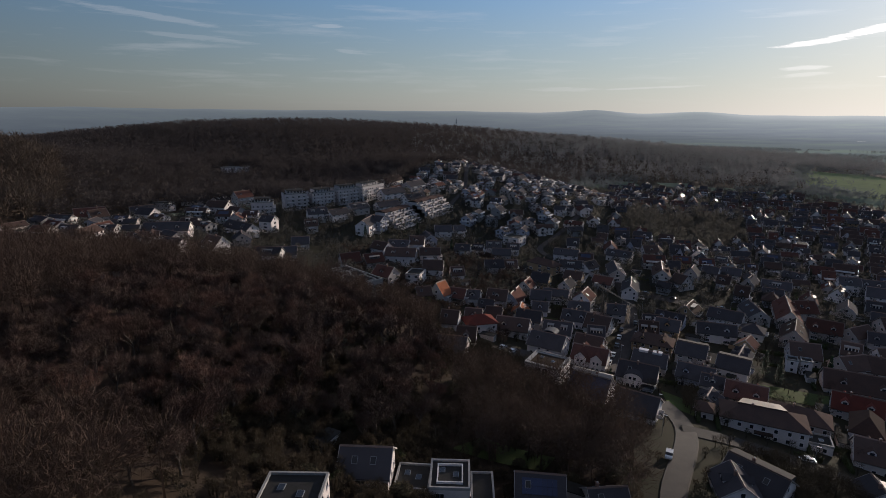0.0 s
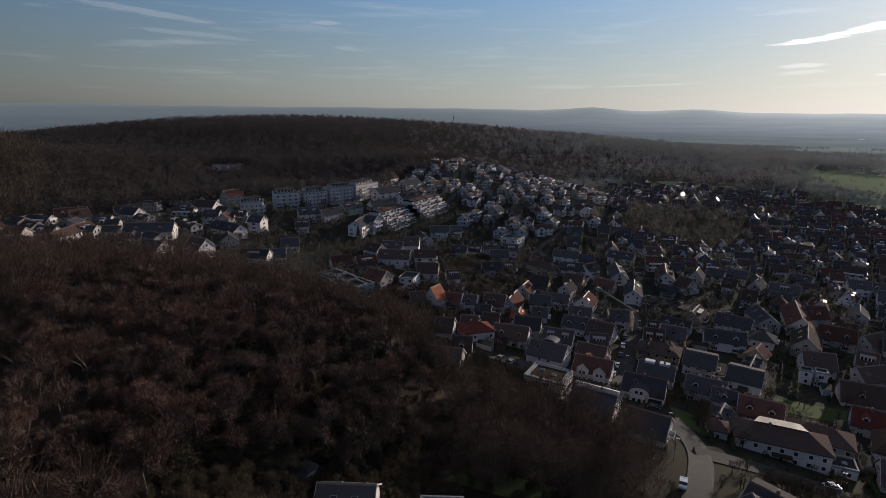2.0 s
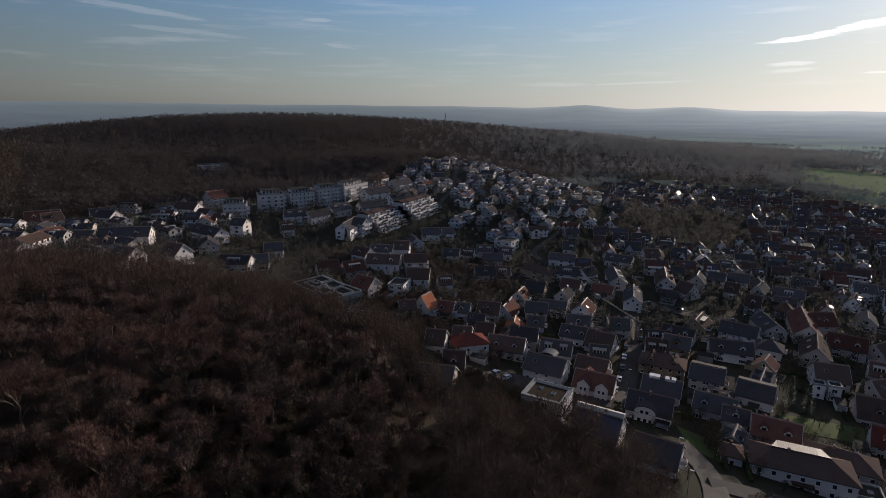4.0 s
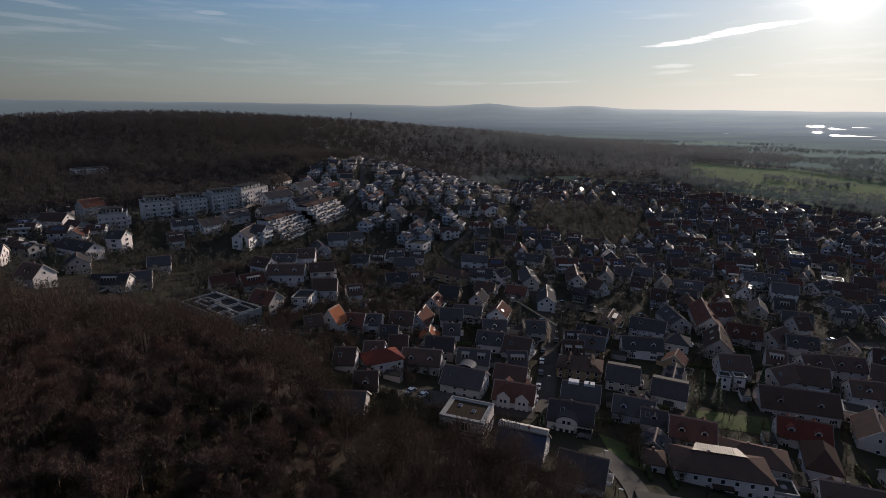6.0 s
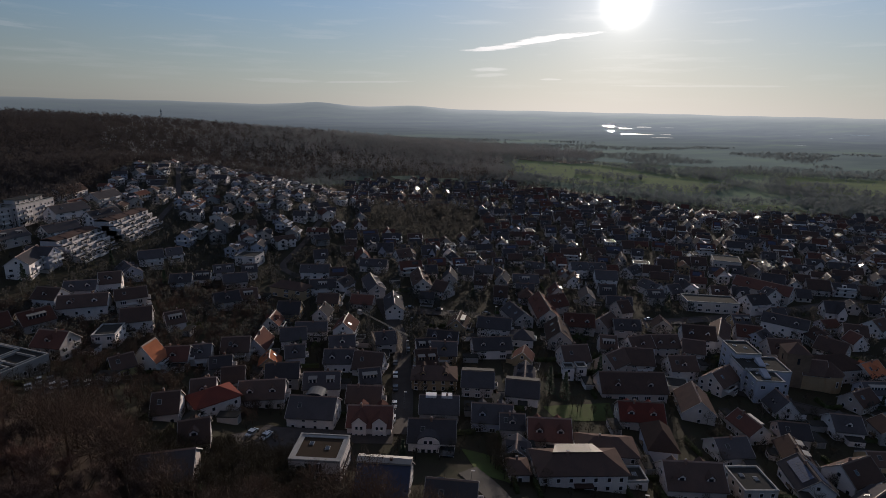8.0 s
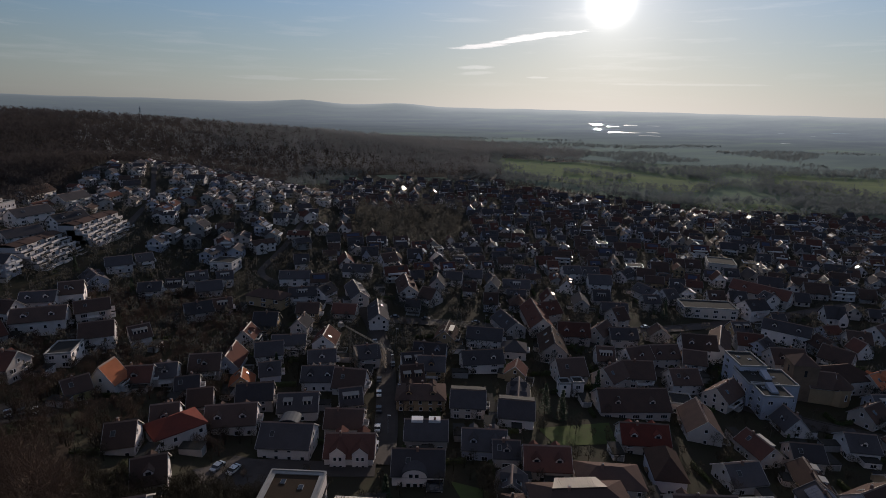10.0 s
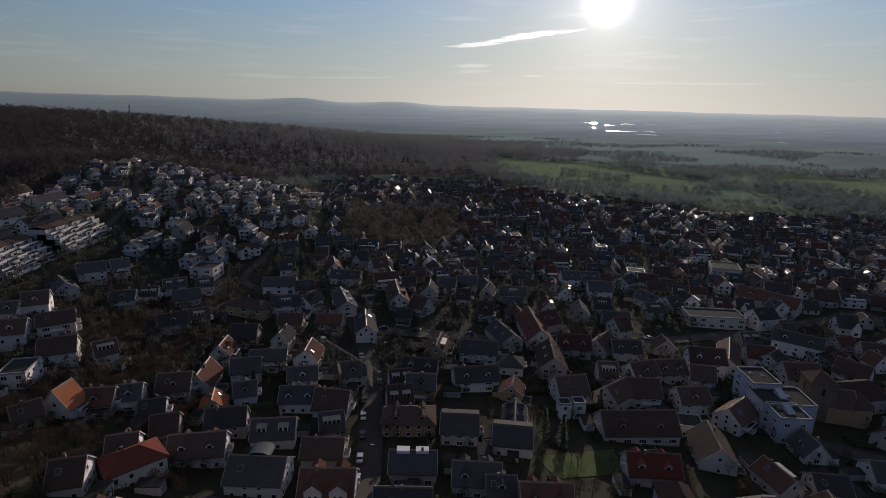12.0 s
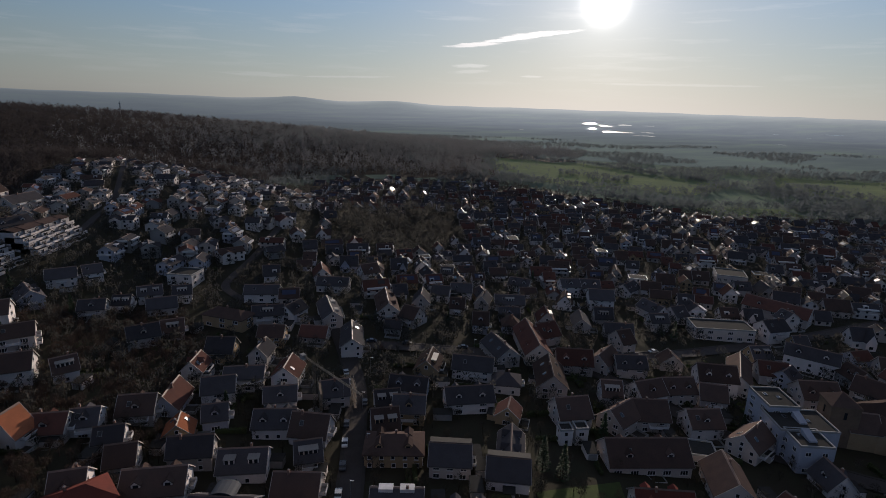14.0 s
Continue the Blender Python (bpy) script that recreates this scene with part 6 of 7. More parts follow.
def village_trees():
    rng = random.Random(8)
    done = 0
    while done < 260:
        px, py = rng.uniform(-60, 420), rng.uniform(90, 420)
        if not inside(px, py, VILLAGE):
            continue
        k = rng.random()
        if k < 0.42:
            ok = plant(px, py, rng.choice(THIN), rng.uniform(0.5, 0.95), "tree", "bare garden tree between houses", "tree", "garden trees", 2.0)
        elif k < 0.58:
            ok = plant(px, py, rng.choice(FIRS), rng.uniform(0.5, 0.95), "fir_tree", "dark green fir tree between houses", "tree", "garden firs", 2.0)
        else:
            ok = plant(px, py, rng.choice(BUSHES), rng.uniform(0.5, 1.2), "bush", "dark green garden bush beside a house", "bush", "garden bushes", 0.8)
        done += 1


near_wood()
village_trees()


def far_wood(name, spots, tall, blades, mat, label, width=0.5, ray=0.8, reach=0.55):
    """A wood too far to count: each tree a loose head of many thin blades on a thin stem."""
    rng = np.random.default_rng(5)
    sp = np.array(spots)
    n = len(sp)
    z0 = height(sp[:, 0], sp[:, 1])
    th = tall * rng.uniform(0.75, 1.2, n)
    rad = th * rng.uniform(0.24, 0.36, n)
    d = rng.normal(size=(n, blades, 3))
    d /= np.linalg.norm(d, axis=2, keepdims=True)
    rr = rng.uniform(0.25, 1.0, (n, blades, 1)) ** 0.6
    p = d * rr * rad[:, None, None]
    p[..., 2] = p[..., 2] * 1.25 + (th * 0.62)[:, None]
    p[..., :2] += sp[:, None, :2]
    p[..., 2] += z0[:, None]
    w = d * ray + rng.normal(size=d.shape) * 0.5
    w[..., 2] += 0.5
    w /= np.linalg.norm(w, axis=2, keepdims=True)
    s = np.cross(w, rng.normal(size=w.shape))
    s /= np.linalg.norm(s, axis=2, keepdims=True) + 1e-9
    wd = rng.uniform(0.5, 1.2, (n, blades, 1)) * width
    ln = rng.uniform(0.25, 0.5, (n, blades, 1)) * th[:, None, None] * reach
    tri = np.stack([p - s * wd, p + s * wd, p + w * ln], 2).reshape(-1, 3)
    stem = np.stack([np.stack([sp[:, 0] - 0.22, sp[:, 1], z0 - 0.5], -1), np.stack([sp[:, 0] + 0.22, sp[:, 1], z0 - 0.5], -1), np.stack([sp[:, 0], sp[:, 1], z0 + th * 0.8], -1)], 1).reshape(-1, 3)
    verts = np.concatenate([tri, stem])
    faces = np.arange(len(verts)).reshape(-1, 3)
    me = bpy.data.meshes.new(name)
    me.vertices.add(len(verts))
    me.vertices.foreach_set("co", verts.ravel())
    me.loops.add(len(verts))
    me.loops.foreach_set("vertex_index", faces.ravel().astype(np.int32))
    me.polygons.add(len(faces))
    me.polygons.foreach_set("loop_start", np.arange(0, len(verts), 3, dtype=np.int32))
    me.update(calc_edges=True)
    me.materials.append(MATS[mat])
    tagged(new(name, me), label, "trees", kind="stuff")


def wood_material(name, a, b, sheer=0.0, sheen=0.0):
    m = bpy.data.materials.new(name)
    m.use_nodes = True
    t = m.node_tree
    n = Nodes(t)
    p = t.nodes["Principled BSDF"]
    g = t.nodes.new("ShaderNodeNewGeometry")
    col = n.mix(g.outputs["Random Per Island"], a, b)
    wide = n.noise(g.outputs["Position"], 0.012, 4.0, 0.6)
    col = n.mix(n.math("MULTIPLY", n.math("SUBTRACT", wide, 0.35), 2.5, clamp=True), col, tuple(c * 1.5 for c in b))
    n.link(col, p.inputs["Base Color"])
    p.inputs["Roughness"].default_value, p.inputs["Specular IOR Level"].default_value = 0.9, 0.1
    # where set, sheen brightens the far woods in place of haze
    p.inputs["Sheen Weight"].default_value, p.inputs["Sheen Roughness"].default_value = sheen, 0.5
    if sheer:
        # thin twigs let part of the low sun through
        thin = t.nodes.new("ShaderNodeBsdfTranslucent")
        n.link(col, thin.inputs["Color"])
        both = n.add("ShaderNodeMixShader", Fac=sheer)
        n.link(p.outputs[0], both.inputs[1])
        n.link(thin.outputs[0], both.inputs[2])
        n.link(both.outputs[0], t.nodes["Material Output"].inputs["Surface"])
    MATS[name] = m


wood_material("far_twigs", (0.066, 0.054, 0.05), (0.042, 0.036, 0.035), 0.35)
# paler grey copy of the forest's twigs, with haze put into the colour
wood_material("hazed_twigs", (0.12, 0.118, 0.12), (0.105, 0.106, 0.11), 0.5, 0.12)
wood_material("near_scrub", (0.06, 0.05, 0.032), (0.045, 0.035, 0.025), 0.25)
# redder and brighter than far_twigs: sunlight painted into the hillside trees
wood_material("lit_hill_twigs", (0.09, 0.064, 0.048), (0.045, 0.037, 0.031), 0.25)
wood_material("near_twigs", (0.078, 0.05, 0.038), (0.05, 0.036, 0.029), 0.16)
wood_material("far_copse", (0.07, 0.064, 0.056), (0.05, 0.048, 0.043), 0.45, 0.05)
wood_material("garden_twigs", (0.05, 0.041, 0.03), (0.036, 0.031, 0.022), 0.1)
# haze put into the copses' colour as a pale blue-grey
wood_material("hazed_copse", (0.112, 0.12, 0.12), (0.095, 0.106, 0.11), 0.5, 0.12)


def far_woods():
    rng = np.random.default_rng(6)
    spots = []
    for (x0, x1, y0, y1, step) in ((-560, 60, -20, 820, 8.5), (60, 700, 640, 820, 9.5), (-900, 1000, 820, 1150, 9.5), (-900, 1000, 1150, 1850, 13.0)):
        gx, gy = np.meshgrid(np.arange(x0, x1, step), np.arange(y0, y1, step))
        gx = gx + rng.uniform(-0.45, 0.45, gx.shape) * step
        gy = gy + rng.uniform(-0.45, 0.45, gy.shape) * step
        ok = inside(gx, gy, WOOD_FAR) & (rng.random(gx.shape) > 0.08) & (np.hypot(gx + 243, (gy - 632) * 0.7) > 26)
        spots += list(zip(gx[ok], gy[ok]))
    far_wood("scrub", SCRUB, 3.2, 190, "near_scrub", "ragged brown and green scrub on the slope", 0.06, 0.5, 0.5)
    far_wood("near_forest", list(FREE), 14, 640, "near_twigs", "bare brown winter trees of the near wood", 0.055, 0.45, 0.42)
    left = [q for q in spots if q[0] < -150 - 0.3 * q[1] and q[0] < -0.7 * q[1] and q[1] < 520]
    far_wood("hill_forest", left, 19, 110, "lit_hill_twigs", "tall bare brown trees on the hillside, coloured as sunlit", 0.3)
    spots = [q for q in spots if not (q[0] < -150 - 0.3 * q[1] and q[0] < -0.7 * q[1] and q[1] < 520)]
    # toward the sun far trees get a paler grey painted for haze, mingled with brown
    def haze_side(q):
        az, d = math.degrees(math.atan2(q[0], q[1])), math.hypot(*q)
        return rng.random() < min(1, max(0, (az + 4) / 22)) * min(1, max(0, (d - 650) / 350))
    outer = [q for q in spots if haze_side(q)]
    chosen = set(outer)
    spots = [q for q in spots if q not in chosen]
    far_wood("mixed_wood", outer, 15, 34, "hazed_twigs", "bare wood on the far slopes, painted grey for haze", 0.7, 0.3, 0.3)
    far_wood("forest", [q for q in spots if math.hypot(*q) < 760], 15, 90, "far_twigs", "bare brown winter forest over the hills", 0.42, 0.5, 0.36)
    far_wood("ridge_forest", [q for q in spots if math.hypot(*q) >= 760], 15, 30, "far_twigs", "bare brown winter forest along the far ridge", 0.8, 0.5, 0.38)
    # park between the streets, copses and tree belts of the plain
    spots = []
    for _ in range(330):
        x, y = rng.uniform(140, 350), rng.uniform(370, 640)
        if inside(x, y, PARK):
            spots.append((x, y))
    far_wood("park_trees", spots, 12, 60, "far_copse", "bare and evergreen trees of a park among houses", 0.4)
    spots = []
    for _ in range(34000):
        az, d = radians(rng.uniform(8, 75)), rng.uniform(720, 2000)
        x, y = d * math.sin(az), d * math.cos(az)
        v = noise.noise((x * 0.0032, y * 0.006, 3.1)) + 0.35 * noise.noise((x * 0.012, y * 0.012, 1.7))
        if v > -0.03 - 0.04 * (d > 1000) + 0.26 * any(inside(x, y, q) for q in FIELDS) + 0.12 * (d > 1500) and not inside(x, y, VILLAGE):
            spots.append((x, y))
    for poly in FIELDS:
        for (x1, y1), (x2, y2) in zip(poly, poly[1:] + poly[:1]):
            for _ in range(int(math.hypot(x2 - x1, y2 - y1) * 0.55)):
                f = rng.random()
                spots.append((x1 + (x2 - x1) * f + rng.normal() * 9, y1 + (y2 - y1) * f + rng.normal() * 9))
        for _ in range(55):
            spots.append((rng.uniform(min(p[0] for p in poly), max(p[0] for p in poly)), rng.uniform(min(p[1] for p in poly), max(p[1] for p in poly))))
    rng.shuffle(spots)
    for _ in range(2600):
        x, y = rng.uniform(470, 860), rng.uniform(260, 800)
        if not inside(x, y, VILLAGE) and not any(inside(x, y, q) for q in FIELDS) and noise.noise((x * 0.012, y * 0.012, 6.2)) > -0.12:
            spots.insert(0, (x, y))
    far_wood("copses", spots[:17000], 8.5, 22, "hazed_copse", "copses and tree belts in the plain, paled for haze", 0.7, 0.5, 0.4)
    spots = []
    for _ in range(26000):
        x, y = rng.uniform(-240, 680), rng.uniform(120, 760)
        if inside(x, y, VILLAGE) and not taken(x, y, 0.75, 1.6) and (x > 45 or y > 165) and not on_road(x, y) and rng.random() < (1.0 if y > 250 or x < 0 else 0.55) and not (y > 250 and x > 300 and rng.random() < 0.4):
            spots.append((x, y))
    thick = []
    for _ in range(2600):
        x, y = rng.uniform(-65, 60), rng.uniform(185, 365)
        if inside(x, y, [(-64, 335), (-20, 362), (46, 362), (52, 300), (36, 262), (27, 206), (14, 212), (-15, 222), (-50, 290)]) and not on_road(x, y, 2.0) and not taken(x, y, 0.85, 2.0):
            thick.append((x, y))
    far_wood("slope_thicket", thick[:760], 4.6, 230, "near_twigs", "bare brown trees and thicket on the village slope", 0.06, 0.4, 0.36)
    for _ in range(5200):
        x, y = rng.uniform(-8, 130), rng.uniform(92, 205)
        plot = inside(x, y, [(76, 100), (130, 95), (128, 122), (96, 126), (82, 128), (74, 122)]) or inside(x, y, [(-6, 205), (-6, 172), (12, 160), (46, 150), (34, 170), (30, 186), (14, 196)]) or inside(x, y, [(80, 150), (90, 160), (84, 172), (78, 160)])
        if plot and not on_road(x, y, 1.2) and not taken(x, y, 0.8, 1.0):
            spots.append((x, y))
    close = [q for q in spots if math.hypot(*q) < 270]
    far_wood("garden_shrubs", close, 4.6, 230, "garden_twigs", "small bare garden trees and shrubs among houses", 0.05, 0.4, 0.34)
    far_wood("garden_trees", [q for q in spots if math.hypot(*q) >= 270], 5.5, 48, "far_copse", "small garden trees and hedges among houses", 0.22, 0.6, 0.45)


FIELDS = [[(661, 1006), (813, 909), (815, 721), (829, 596), (690, 569), (576, 677), (533, 816)], [(596, 496), (700, 445), (680, 371), (560, 410)], [(850, 560), (1000, 640), (1200, 500), (1000, 330), (820, 400)]]
far_woods()


# ---- terraced flats on the hill, garages, hedges, cars and lamps ----
def terraced_flats(x, y, turn, units, tiers, width=6.0):
    """Flats that step back up the slope, each with a white-walled terrace."""
    ob = new("terraced_flats")
    ob.matrix_basis = pose(x, y, lift(x, y) - 0.5, 0, 0, turn)
    tagged(ob, "white terraced flats stepping up the hillside with walled terraces", "apartment block", "village houses")
    rng = random.Random(int(x + y))
    for j in range(tiers):
        for i in range(units):
            u = (i - units / 2 + 0.5) * width
            shift = 0.8 * ((i + j) % 2)
            body = baked(("flat_unit", width), "unit", ["render_pale", "gravel"], lambda bm: (solid(bm, (-width / 2, 0, -3), (width / 2, 9, 2.75), 0), solid(bm, (-width / 2 - 0.1, -0.3, 2.75), (width / 2 + 0.1, 9, 2.95), 1)))
            un = part("unit", body, ob, pose(u, j * 3.4 + shift, j * 2.75))
            part("window", window_mesh(2.6, 2.0, True), un, pose(-0.8, 0, 0.3))
            if j == tiers - 1:
                part("roof", baked(("unit_roof", width), "roof", ["tiles_brown"], lambda bm: prism(bm, [(-0.4, 2.9), (4.5, 3.9), (9.3, 2.9), (9.3, 3.2), (4.5, 4.2), (-0.4, 3.2)], -width / 2 - 0.05, width / 2 + 0.05)), un, None, "brown tiled roof")
            # white walls, kept lighter than the units to carry sunlight on these fronts
            part("terrace_wall", baked(("terrace_wall", width), "terrace_wall", ["render_white"], lambda bm: (solid(bm, (-width / 2 + 0.1, -2.9, -0.4), (width / 2 - 0.1, -2.75, 1.25)), solid(bm, (-width / 2 + 0.1, -2.75, -0.4), (-width / 2 + 0.25, 0, 1.3)))), un)
    built(x, y, units * width / 2)


terraced_flats(-25, 404, 60, 5, 4, 6.6)
terraced_flats(-1, 438, 60, 6, 4, 6.6)


def garage(x, y, turn, wall):
    ob = new("garage")
    ob.matrix_basis = pose(x, y, lift(x, y), 0, 0, turn)
    tagged(ob, "low flat-roofed garage beside a house", "garage", "garages")
    part("wall", baked(("garage", wall), "wall", ["render_" + wall], lambda bm: solid(bm, (-1.6, -3, -2), (1.6, 3, 2.4))), ob)
    part("roof", baked("garage_roof", "roof", ["gravel"], lambda bm: solid(bm, (-1.75, -3.15, 2.4), (1.75, 3.15, 2.62))), ob)
    part("garage_door", baked("garage_door", "garage_door", ["concrete"], lambda bm: solid(bm, (-1.25, -3.06, 0), (1.25, -3.0, 2.1))), ob)


def hedge_mesh(seed, length):
    rng = random.Random(seed)
    cv, cf = [], []
    for _ in range(int(60 * length)):
        f = rng.random()
        px = rng.uniform(-length / 2, length / 2)
        if f < 0.4:
            p = Vector((px, rng.uniform(-0.5, 0.5), 1.4 + rng.uniform(-0.15, 0.15)))
        else:
            p = Vector((px, rng.choice((-0.5, 0.5)) + rng.uniform(-0.1, 0.1), rng.uniform(0, 1.4)))
        s = Vector((rng.gauss(0, 1), rng.gauss(0, 1), rng.gauss(0, 1))).normalized() * rng.uniform(0.12, 0.25)
        w = Vector((rng.gauss(0, 1), rng.gauss(0, 1), rng.gauss(0.4, 1))).normalized() * rng.uniform(0.2, 0.4)
        k = len(cv)
        cv += [tuple(p - s), tuple(p + s), tuple(p + w)]
        cf.append((k, k + 1, k + 2))
    k = len(cv)
    a = length / 2 - 0.1
    cv += [(-a, -0.4, -0.5), (a, -0.4, -0.5), (a, 0.4, -0.5), (-a, 0.4, -0.5), (-a, -0.4, 1.3), (a, -0.4, 1.3), (a, 0.4, 1.3), (-a, 0.4, 1.3)]
    for f in ((0, 1, 5, 4), (1, 2, 6, 5), (2, 3, 7, 6), (3, 0, 4, 7), (4, 5, 6, 7)):
        cf.append(tuple(k + i for i in f))
    return mesh_object("hedge", cv, cf, ["shrub_leaves"])


HEDGES = [hedge_mesh(i, 5 + 2 * i) for i in range(3)]


def car_meshes(paint):
    def body(bm):
        prof = [(-2.1, 0.35), (-2.15, 0.8), (-1.95, 0.95), (-1.35, 1.0), (-0.75, 1.45), (0.75, 1.48), (1.45, 1.0), (2.05, 0.85), (2.15, 0.35)]
        a = [bm.verts.new((x, -0.85, z)) for x, z in prof]
        c = [bm.verts.new((x, 0.85, z)) for x, z in prof]
        for i in range(len(prof)):
            j = (i + 1) % len(prof)
            f = bm.faces.new((a[i], c[i], c[j], a[j]))
            if i in (3, 5):
                f.material_index = 1
        bm.faces.new(a)
        bm.faces.new(c[::-1])
    def wheel(bm):
        bmesh.ops.create_cone(bm, cap_ends=True, segments=10, radius1=0.32, radius2=0.32, depth=0.22, matrix=Matrix.Rotation(math.pi / 2, 4, "X"))
    return baked(("car", paint), "body", [paint, "pane_glass"], body), baked("wheel", "wheel", ["rubber"], wheel), baked("side_glass", "side_window", ["pane_glass"], lambda bm: solid(bm, (-0.95, -0.86, 1.02), (1.1, 0.86, 1.36)))


def car(x, y, turn, paint, label):
    ob = new("car")
    ob.matrix_basis = pose(x, y, lift(x, y) + 0.42, 0, 0, turn)
    tagged(ob, label, "car", "parked cars")
    body, wheel, glass = car_meshes(paint)
    part("body", body, ob)
    part("side_window", glass, ob)
    for wx in (-1.35, 1.35):
        for wy in (-0.78, 0.78):
            part("wheel", wheel, ob, pose(wx, wy, 0.32))


car(57.0, 120.0, 62, "car_white", "white hatchback parked on a lane")
car(24.0, 201.5, 40, "car_silver", "silver car parked in a yard")
car(27.5, 199.0, 40, "car_white", "white car parked in a yard")
car(99.5, 130.0, -8, "car_white", "white car parked beside a long house")
car(171.0, 148.0, 10, "car_white", "white car parked beside a street")
for i, paint in enumerate(("car_silver", "car_dark", "car_white", "car_silver", "car_dark", "car_white", "car_silver", "car_dark")):
    car(-33 + 2.9 * (i % 6) + (1.5 if i > 5 else 0), 241.5 + 0.45 * (i % 6) + (6.5 if i > 5 else 0), 100, paint, {"car_silver": "silver", "car_dark": "dark", "car_white": "white"}[paint] + " car parked in a car park")


def clutter():
    rng = random.Random(21)
    homes = [h for h in BUILT if h[1] < 345 and -60 < h[0] < 300]
    garages = hedges = 0
    for bx, by, br in homes:
        for _ in range(3):
            a = rng.uniform(0, 6.283)
            r = br + rng.uniform(2.5, 5.5)
            px, py = bx + r * math.cos(a), by + r * math.sin(a)
            if taken(px, py, 0.9, 1.8) or inside(px, py, WOOD_NEAR) or on_road(px, py, 2.5):
                continue
            if rng.random() < 0.3 and garages < 70:
                garage(px, py, -28 + rng.choice((0, 90)), rng.choice(("white", "cream", "grey")))
                built(px, py, 2.6)
                garages += 1
            elif hedges < 190:
                h = new("hedge", rng.choice(HEDGES))
                h.matrix_basis = pose(px, py, lift(px, py), 0, 0, -28 + rng.choice((0, 90)) + rng.uniform(-8, 8))
                tagged(h, "clipped dark green hedge along a garden", "hedge", "garden hedges")
                hedges += 1
    line = [(67, 194), (76, 213), (86, 237), (95, 258), (100, 280), (140, 275), (185, 250), (240, 235), (192, 215), (196, 180)]
    paints = (("car_white", "white car parked along a street"), ("car_dark", "dark car parked along a street"), ("car_dark", "dark car parked along a street"), ("car_silver", "silver car parked along a street"))
    for (x1, y1), (x2, y2) in zip(line[:5], line[1:5]):
        for k in range(2):
            f = (k + rng.random() * 0.6) / 2
            ang = math.atan2(y2 - y1, x2 - x1)
            side = rng.choice((-1, 1)) * 2.6
            car(x1 + (x2 - x1) * f - side * math.sin(ang), y1 + (y2 - y1) * f + side * math.cos(ang), math.degrees(ang), *rng.choice(paints))
    for (x1, y1), (x2, y2) in zip(((103, 294), (140, 275), (185, 250), (192, 215)), ((140, 275), (185, 250), (240, 235), (196, 180))):
        for k in range(2):
            f = (k + rng.random() * 0.6) / 2
            ang = math.atan2(y2 - y1, x2 - x1)
            car(x1 + (x2 - x1) * f - 2.3 * math.sin(ang), y1 + (y2 - y1) * f + 2.3 * math.cos(ang), math.degrees(ang), *rng.choice(paints))


clutter()


def street_lamp(x, y, turn):
    ob = new("street_lamp")
    ob.matrix_basis = pose(x, y, lift(x, y), 0, 0, turn)
    tagged(ob, "slim grey steel street lamp beside a street", "street lamp", "street lamps")
    part("pole", baked("lamp_pole", "pole", ["lamp_steel"], lambda bm: bmesh.ops.create_cone(bm, cap_ends=True, segments=6, radius1=0.09, radius2=0.05, depth=7, matrix=Matrix.Translation((0, 0, 3.0)))), ob)
    part("lamp_head", baked("lamp_head", "lamp_head", ["white_paint"], lambda bm: solid(bm, (-0.15, -0.9, 6.4), (0.15, 0.1, 6.55))), ob)


for lx, ly in ((60, 132), (72, 203), (84, 222), (92, 246), (104, 268), (110, 300), (66, 150), (100, 128), (150, 268), (200, 232)):
    street_lamp(lx, ly, 60)


def bar(verts, faces, a, b, w=0.06):
    tube(verts, faces, Vector(a), Vector(b), w, w, 4)


def crane(x, y, z_top, turn):
    """A small building-site crane: lattice mast, jib, counter-jib with its weight, hook line."""
    ob = new("crane")
    base = lift(x, y)
    ob.matrix_basis = pose(x, y, base, 0, 0, turn)
    tagged(ob, "slim pale lattice building crane beside a scaffolded house", "crane")
    tall = z_top - base

    def lattice(name, length, half, m, label):
        v, f = [], []
        corners = [(sx * half, sy * half) for sx, sy in ((-1, -1), (1, -1), (1, 1), (-1, 1))]
        for cx, cy in corners:
            bar(v, f, (cx, cy, 0), (cx, cy, length), 0.05)
        k, step = 0, half * 5
        while k * step < length - step * 0.5:
            z0, z1 = k * step, min(length, (k + 1) * step)
            for i in range(4):
                (ax, ay), (bx, by) = corners[i], corners[(i + 1) % 4]
                bar(v, f, (ax, ay, z0), (bx, by, z1), 0.025)
                bar(v, f, (ax, ay, z0), (bx, by, z0), 0.025)
            k += 1
        part(name, mesh_object(name, v, f, ["crane_paint"]), ob, m, label)

    lattice("mast", tall, 0.35, pose(0, 0, 0), "square lattice mast")
    lattice("jib", 26.0, 0.2, pose(0, 0, tall, 0, 90, 0), "long lattice jib")
    lattice("counter_jib", 7.0, 0.2, pose(0, 0, tall, 0, -90, 0), "short lattice counter-jib")
    part("counterweight", baked("crane_weight", "counterweight", ["concrete"], lambda bm: solid(bm, (-7.4, -0.7, tall - 1.2), (-5.6, 0.7, tall + 0.5))), ob, None, "concrete counterweight")
    part("base_ballast", baked("crane_base", "base_ballast", ["concrete"], lambda bm: solid(bm, (-1.6, -1.6, -0.8), (1.6, 1.6, 0.7))), ob, None, "concrete ballast")
    v, f = [], []
    bar(v, f, (17, 0, tall), (17, 0, tall - 5), 0.03)
    part("hook_line", mesh_object("hook_line", v, f, ["lamp_steel"]), ob, None, "thin steel hook line")


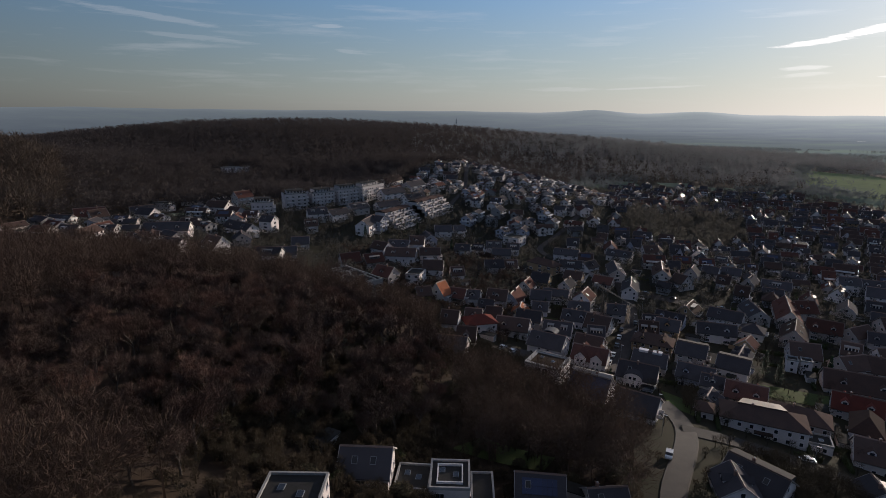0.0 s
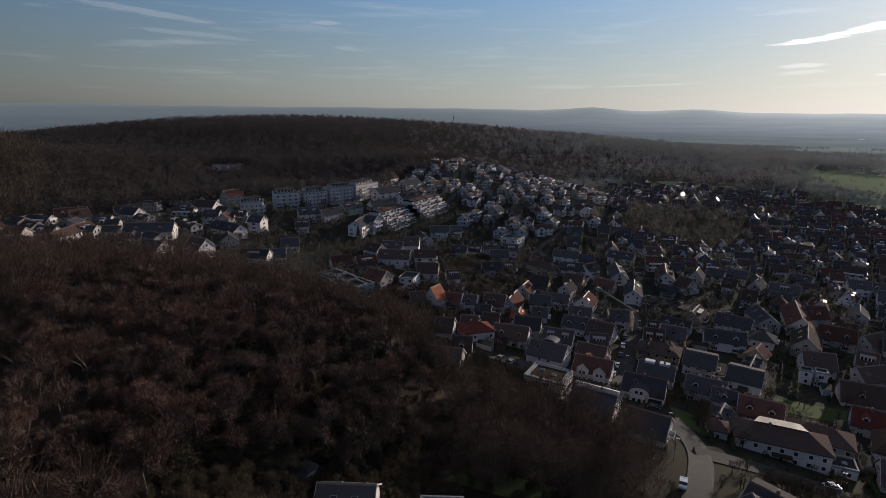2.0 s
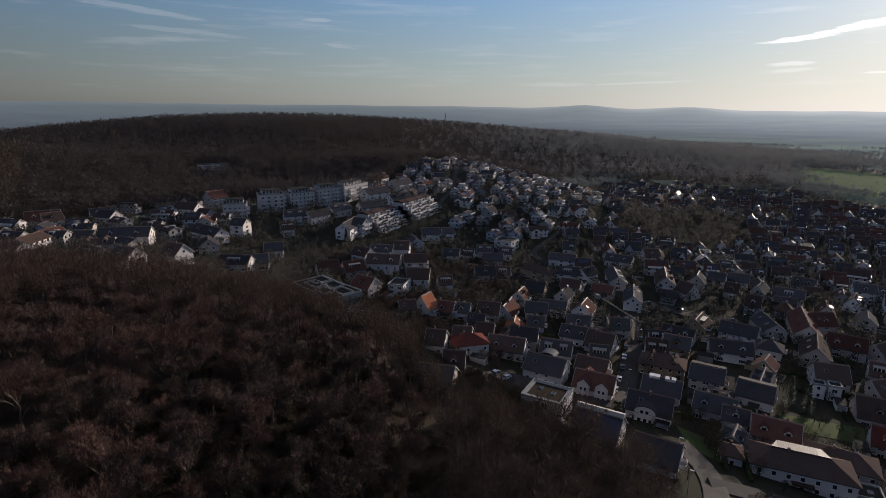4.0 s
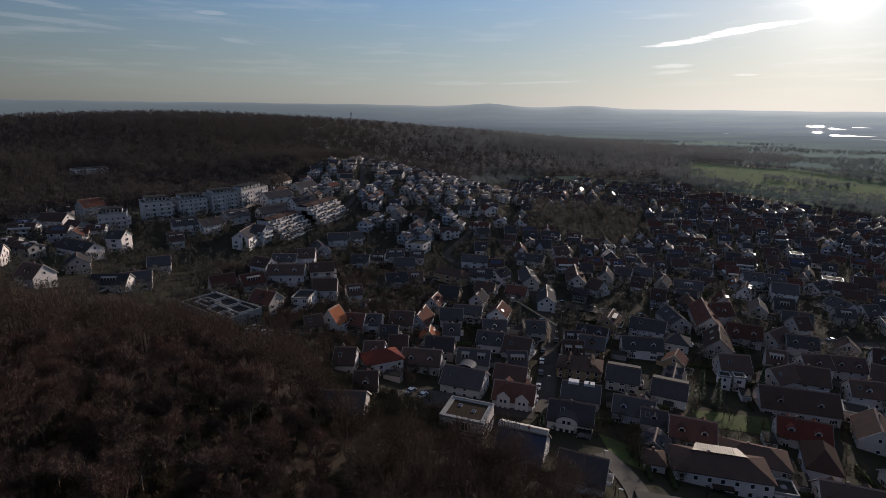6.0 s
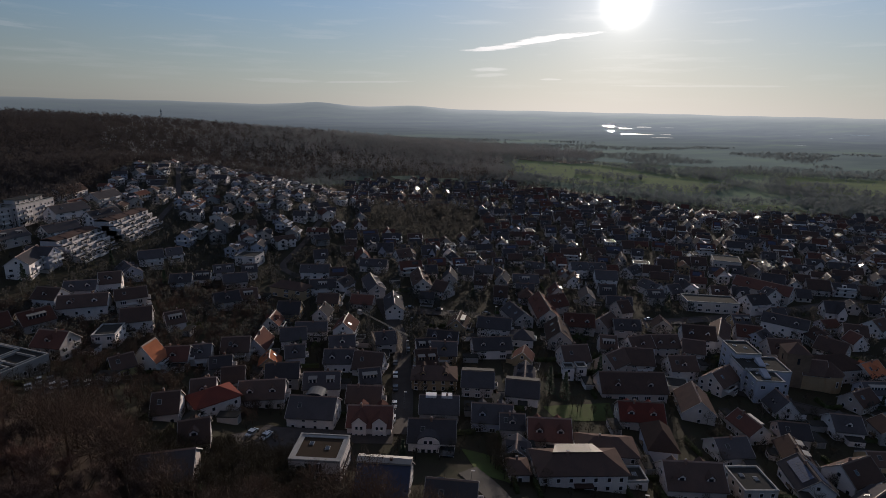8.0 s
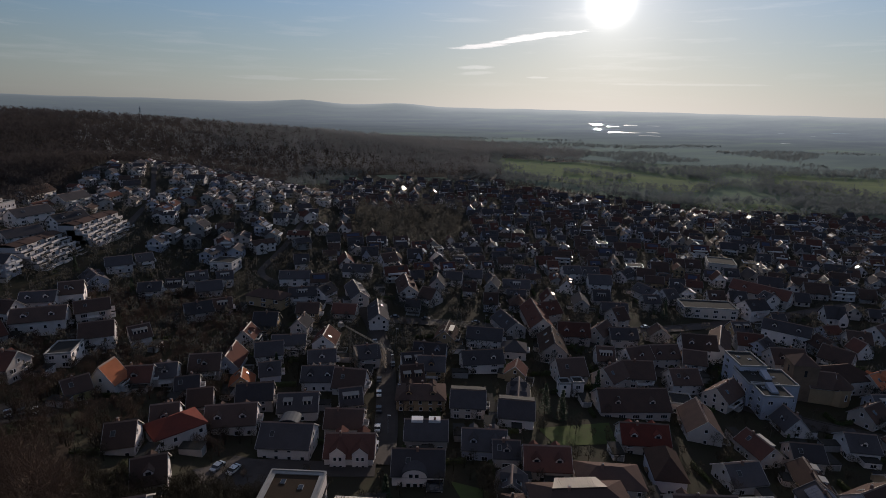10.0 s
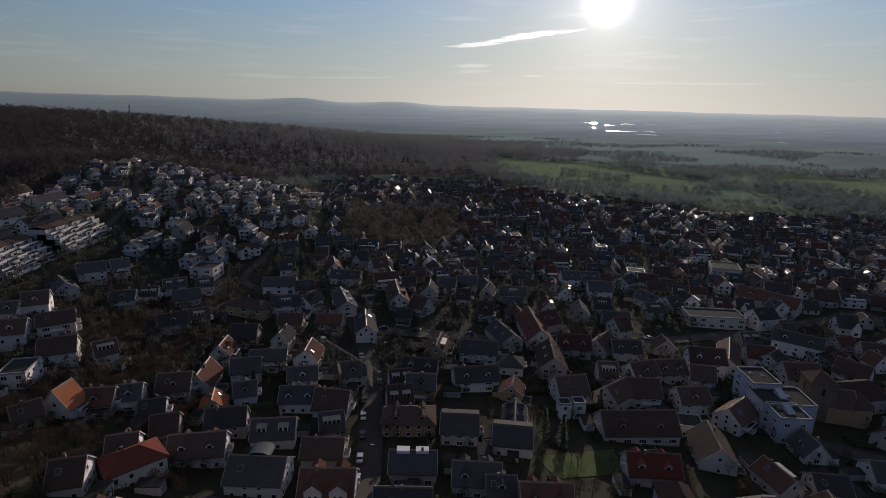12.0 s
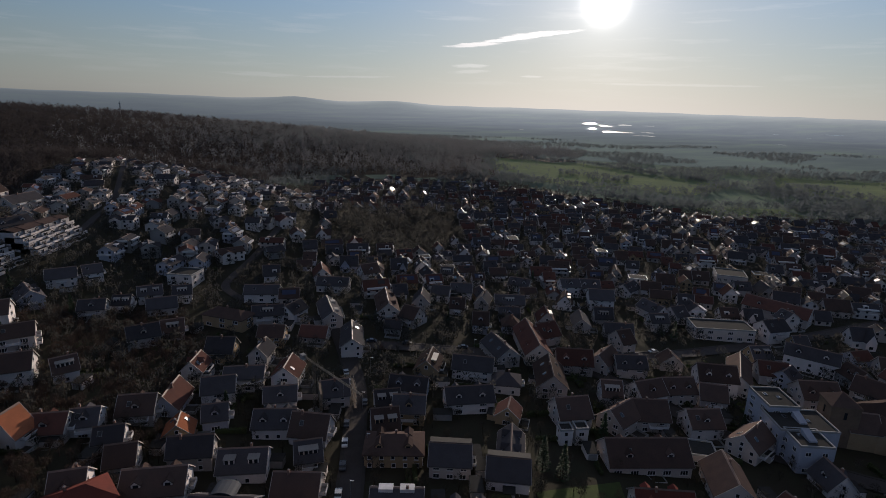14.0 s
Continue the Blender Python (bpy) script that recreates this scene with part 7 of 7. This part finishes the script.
def scaffold(x, y, turn, length, tall):
    """A run of scaffolding with its standards, ledgers and plank decks."""
    ob = new("scaffold")
    ob.matrix_basis = pose(x, y, lift(x, y), 0, 0, turn)
    tagged(ob, "pale steel scaffold with plank decks against a house", "scaffold", "scaffolds")
    bays = max(2, int(length / 2.2))
    for i in range(bays + 1):
        u = i * length / bays - length / 2
        for w in (0.0, 0.9):
            v, f = [], []
            bar(v, f, (0, 0, -1.5), (0, 0, tall), 0.06)
            part("standard", mesh_object("standard", v, f, ["crane_paint"]), ob, pose(u, w, 0))
    level = 2.0
    while level < tall:
        part("deck", baked(("scaffold_deck", length), "deck", ["timber"], lambda bm: solid(bm, (-length / 2, 0.05, 0), (length / 2, 0.85, 0.06))), ob, pose(0, 0, level), "plank deck")
        v, f = [], []
        bar(v, f, (-length / 2, 0, 1.0), (length / 2, 0, 1.0), 0.05)
        bar(v, f, (-length / 2, 0.9, 1.0), (length / 2, 0.9, 1.0), 0.05)
        part("guard_rail", mesh_object("guard_rail", v, f, ["crane_paint"]), ob, pose(0, 0, level))
        level += 2.0


material("crane_paint", (0.17, 0.145, 0.11), (0.13, 0.11, 0.085), 0.55, bump=0.0, spec=0.4)
crane(77.5, 251.0, 18.0, -76)
scaffold(80.0, 251.5, 77, 9.0, 9.5)
scaffold(90.6, 249.0, 77, 9.0, 9.5)


def radio_mast(x, y, tall):
    """A slim lattice mast over the trees of the ridge."""
    ob = new("radio_mast")
    ob.matrix_basis = pose(x, y, lift(x, y))
    tagged(ob, "slim grey lattice radio mast above the forest ridge", "mast")
    v, f = [], []
    for i in range(3):
        a, b = 2.0944 * i, 2.0944 * (i + 1)
        bar(v, f, (1.2 * math.cos(a), 1.2 * math.sin(a), -1), (0.3 * math.cos(a), 0.3 * math.sin(a), tall), 0.16)
        for k in range(9):
            w0, w1 = 1.2 - 0.9 * k / 9, 1.2 - 0.9 * (k + 1) / 9
            bar(v, f, (w0 * math.cos(a), w0 * math.sin(a), tall * k / 9), (w1 * math.cos(b), w1 * math.sin(b), tall * (k + 1) / 9), 0.09)
    part("lattice", mesh_object("lattice", v, f, ["lamp_steel"]), ob)
    for dz in (0.72, 0.86):
        part("antenna", baked("mast_antenna", "antenna", ["lamp_steel"], lambda bm: solid(bm, (-1.5, -0.3, -1.1), (1.5, 0.3, 1.1))), ob, pose(0, -0.6, tall * dz), "flat aerial panels")


radio_mast(28, 1255, 34)
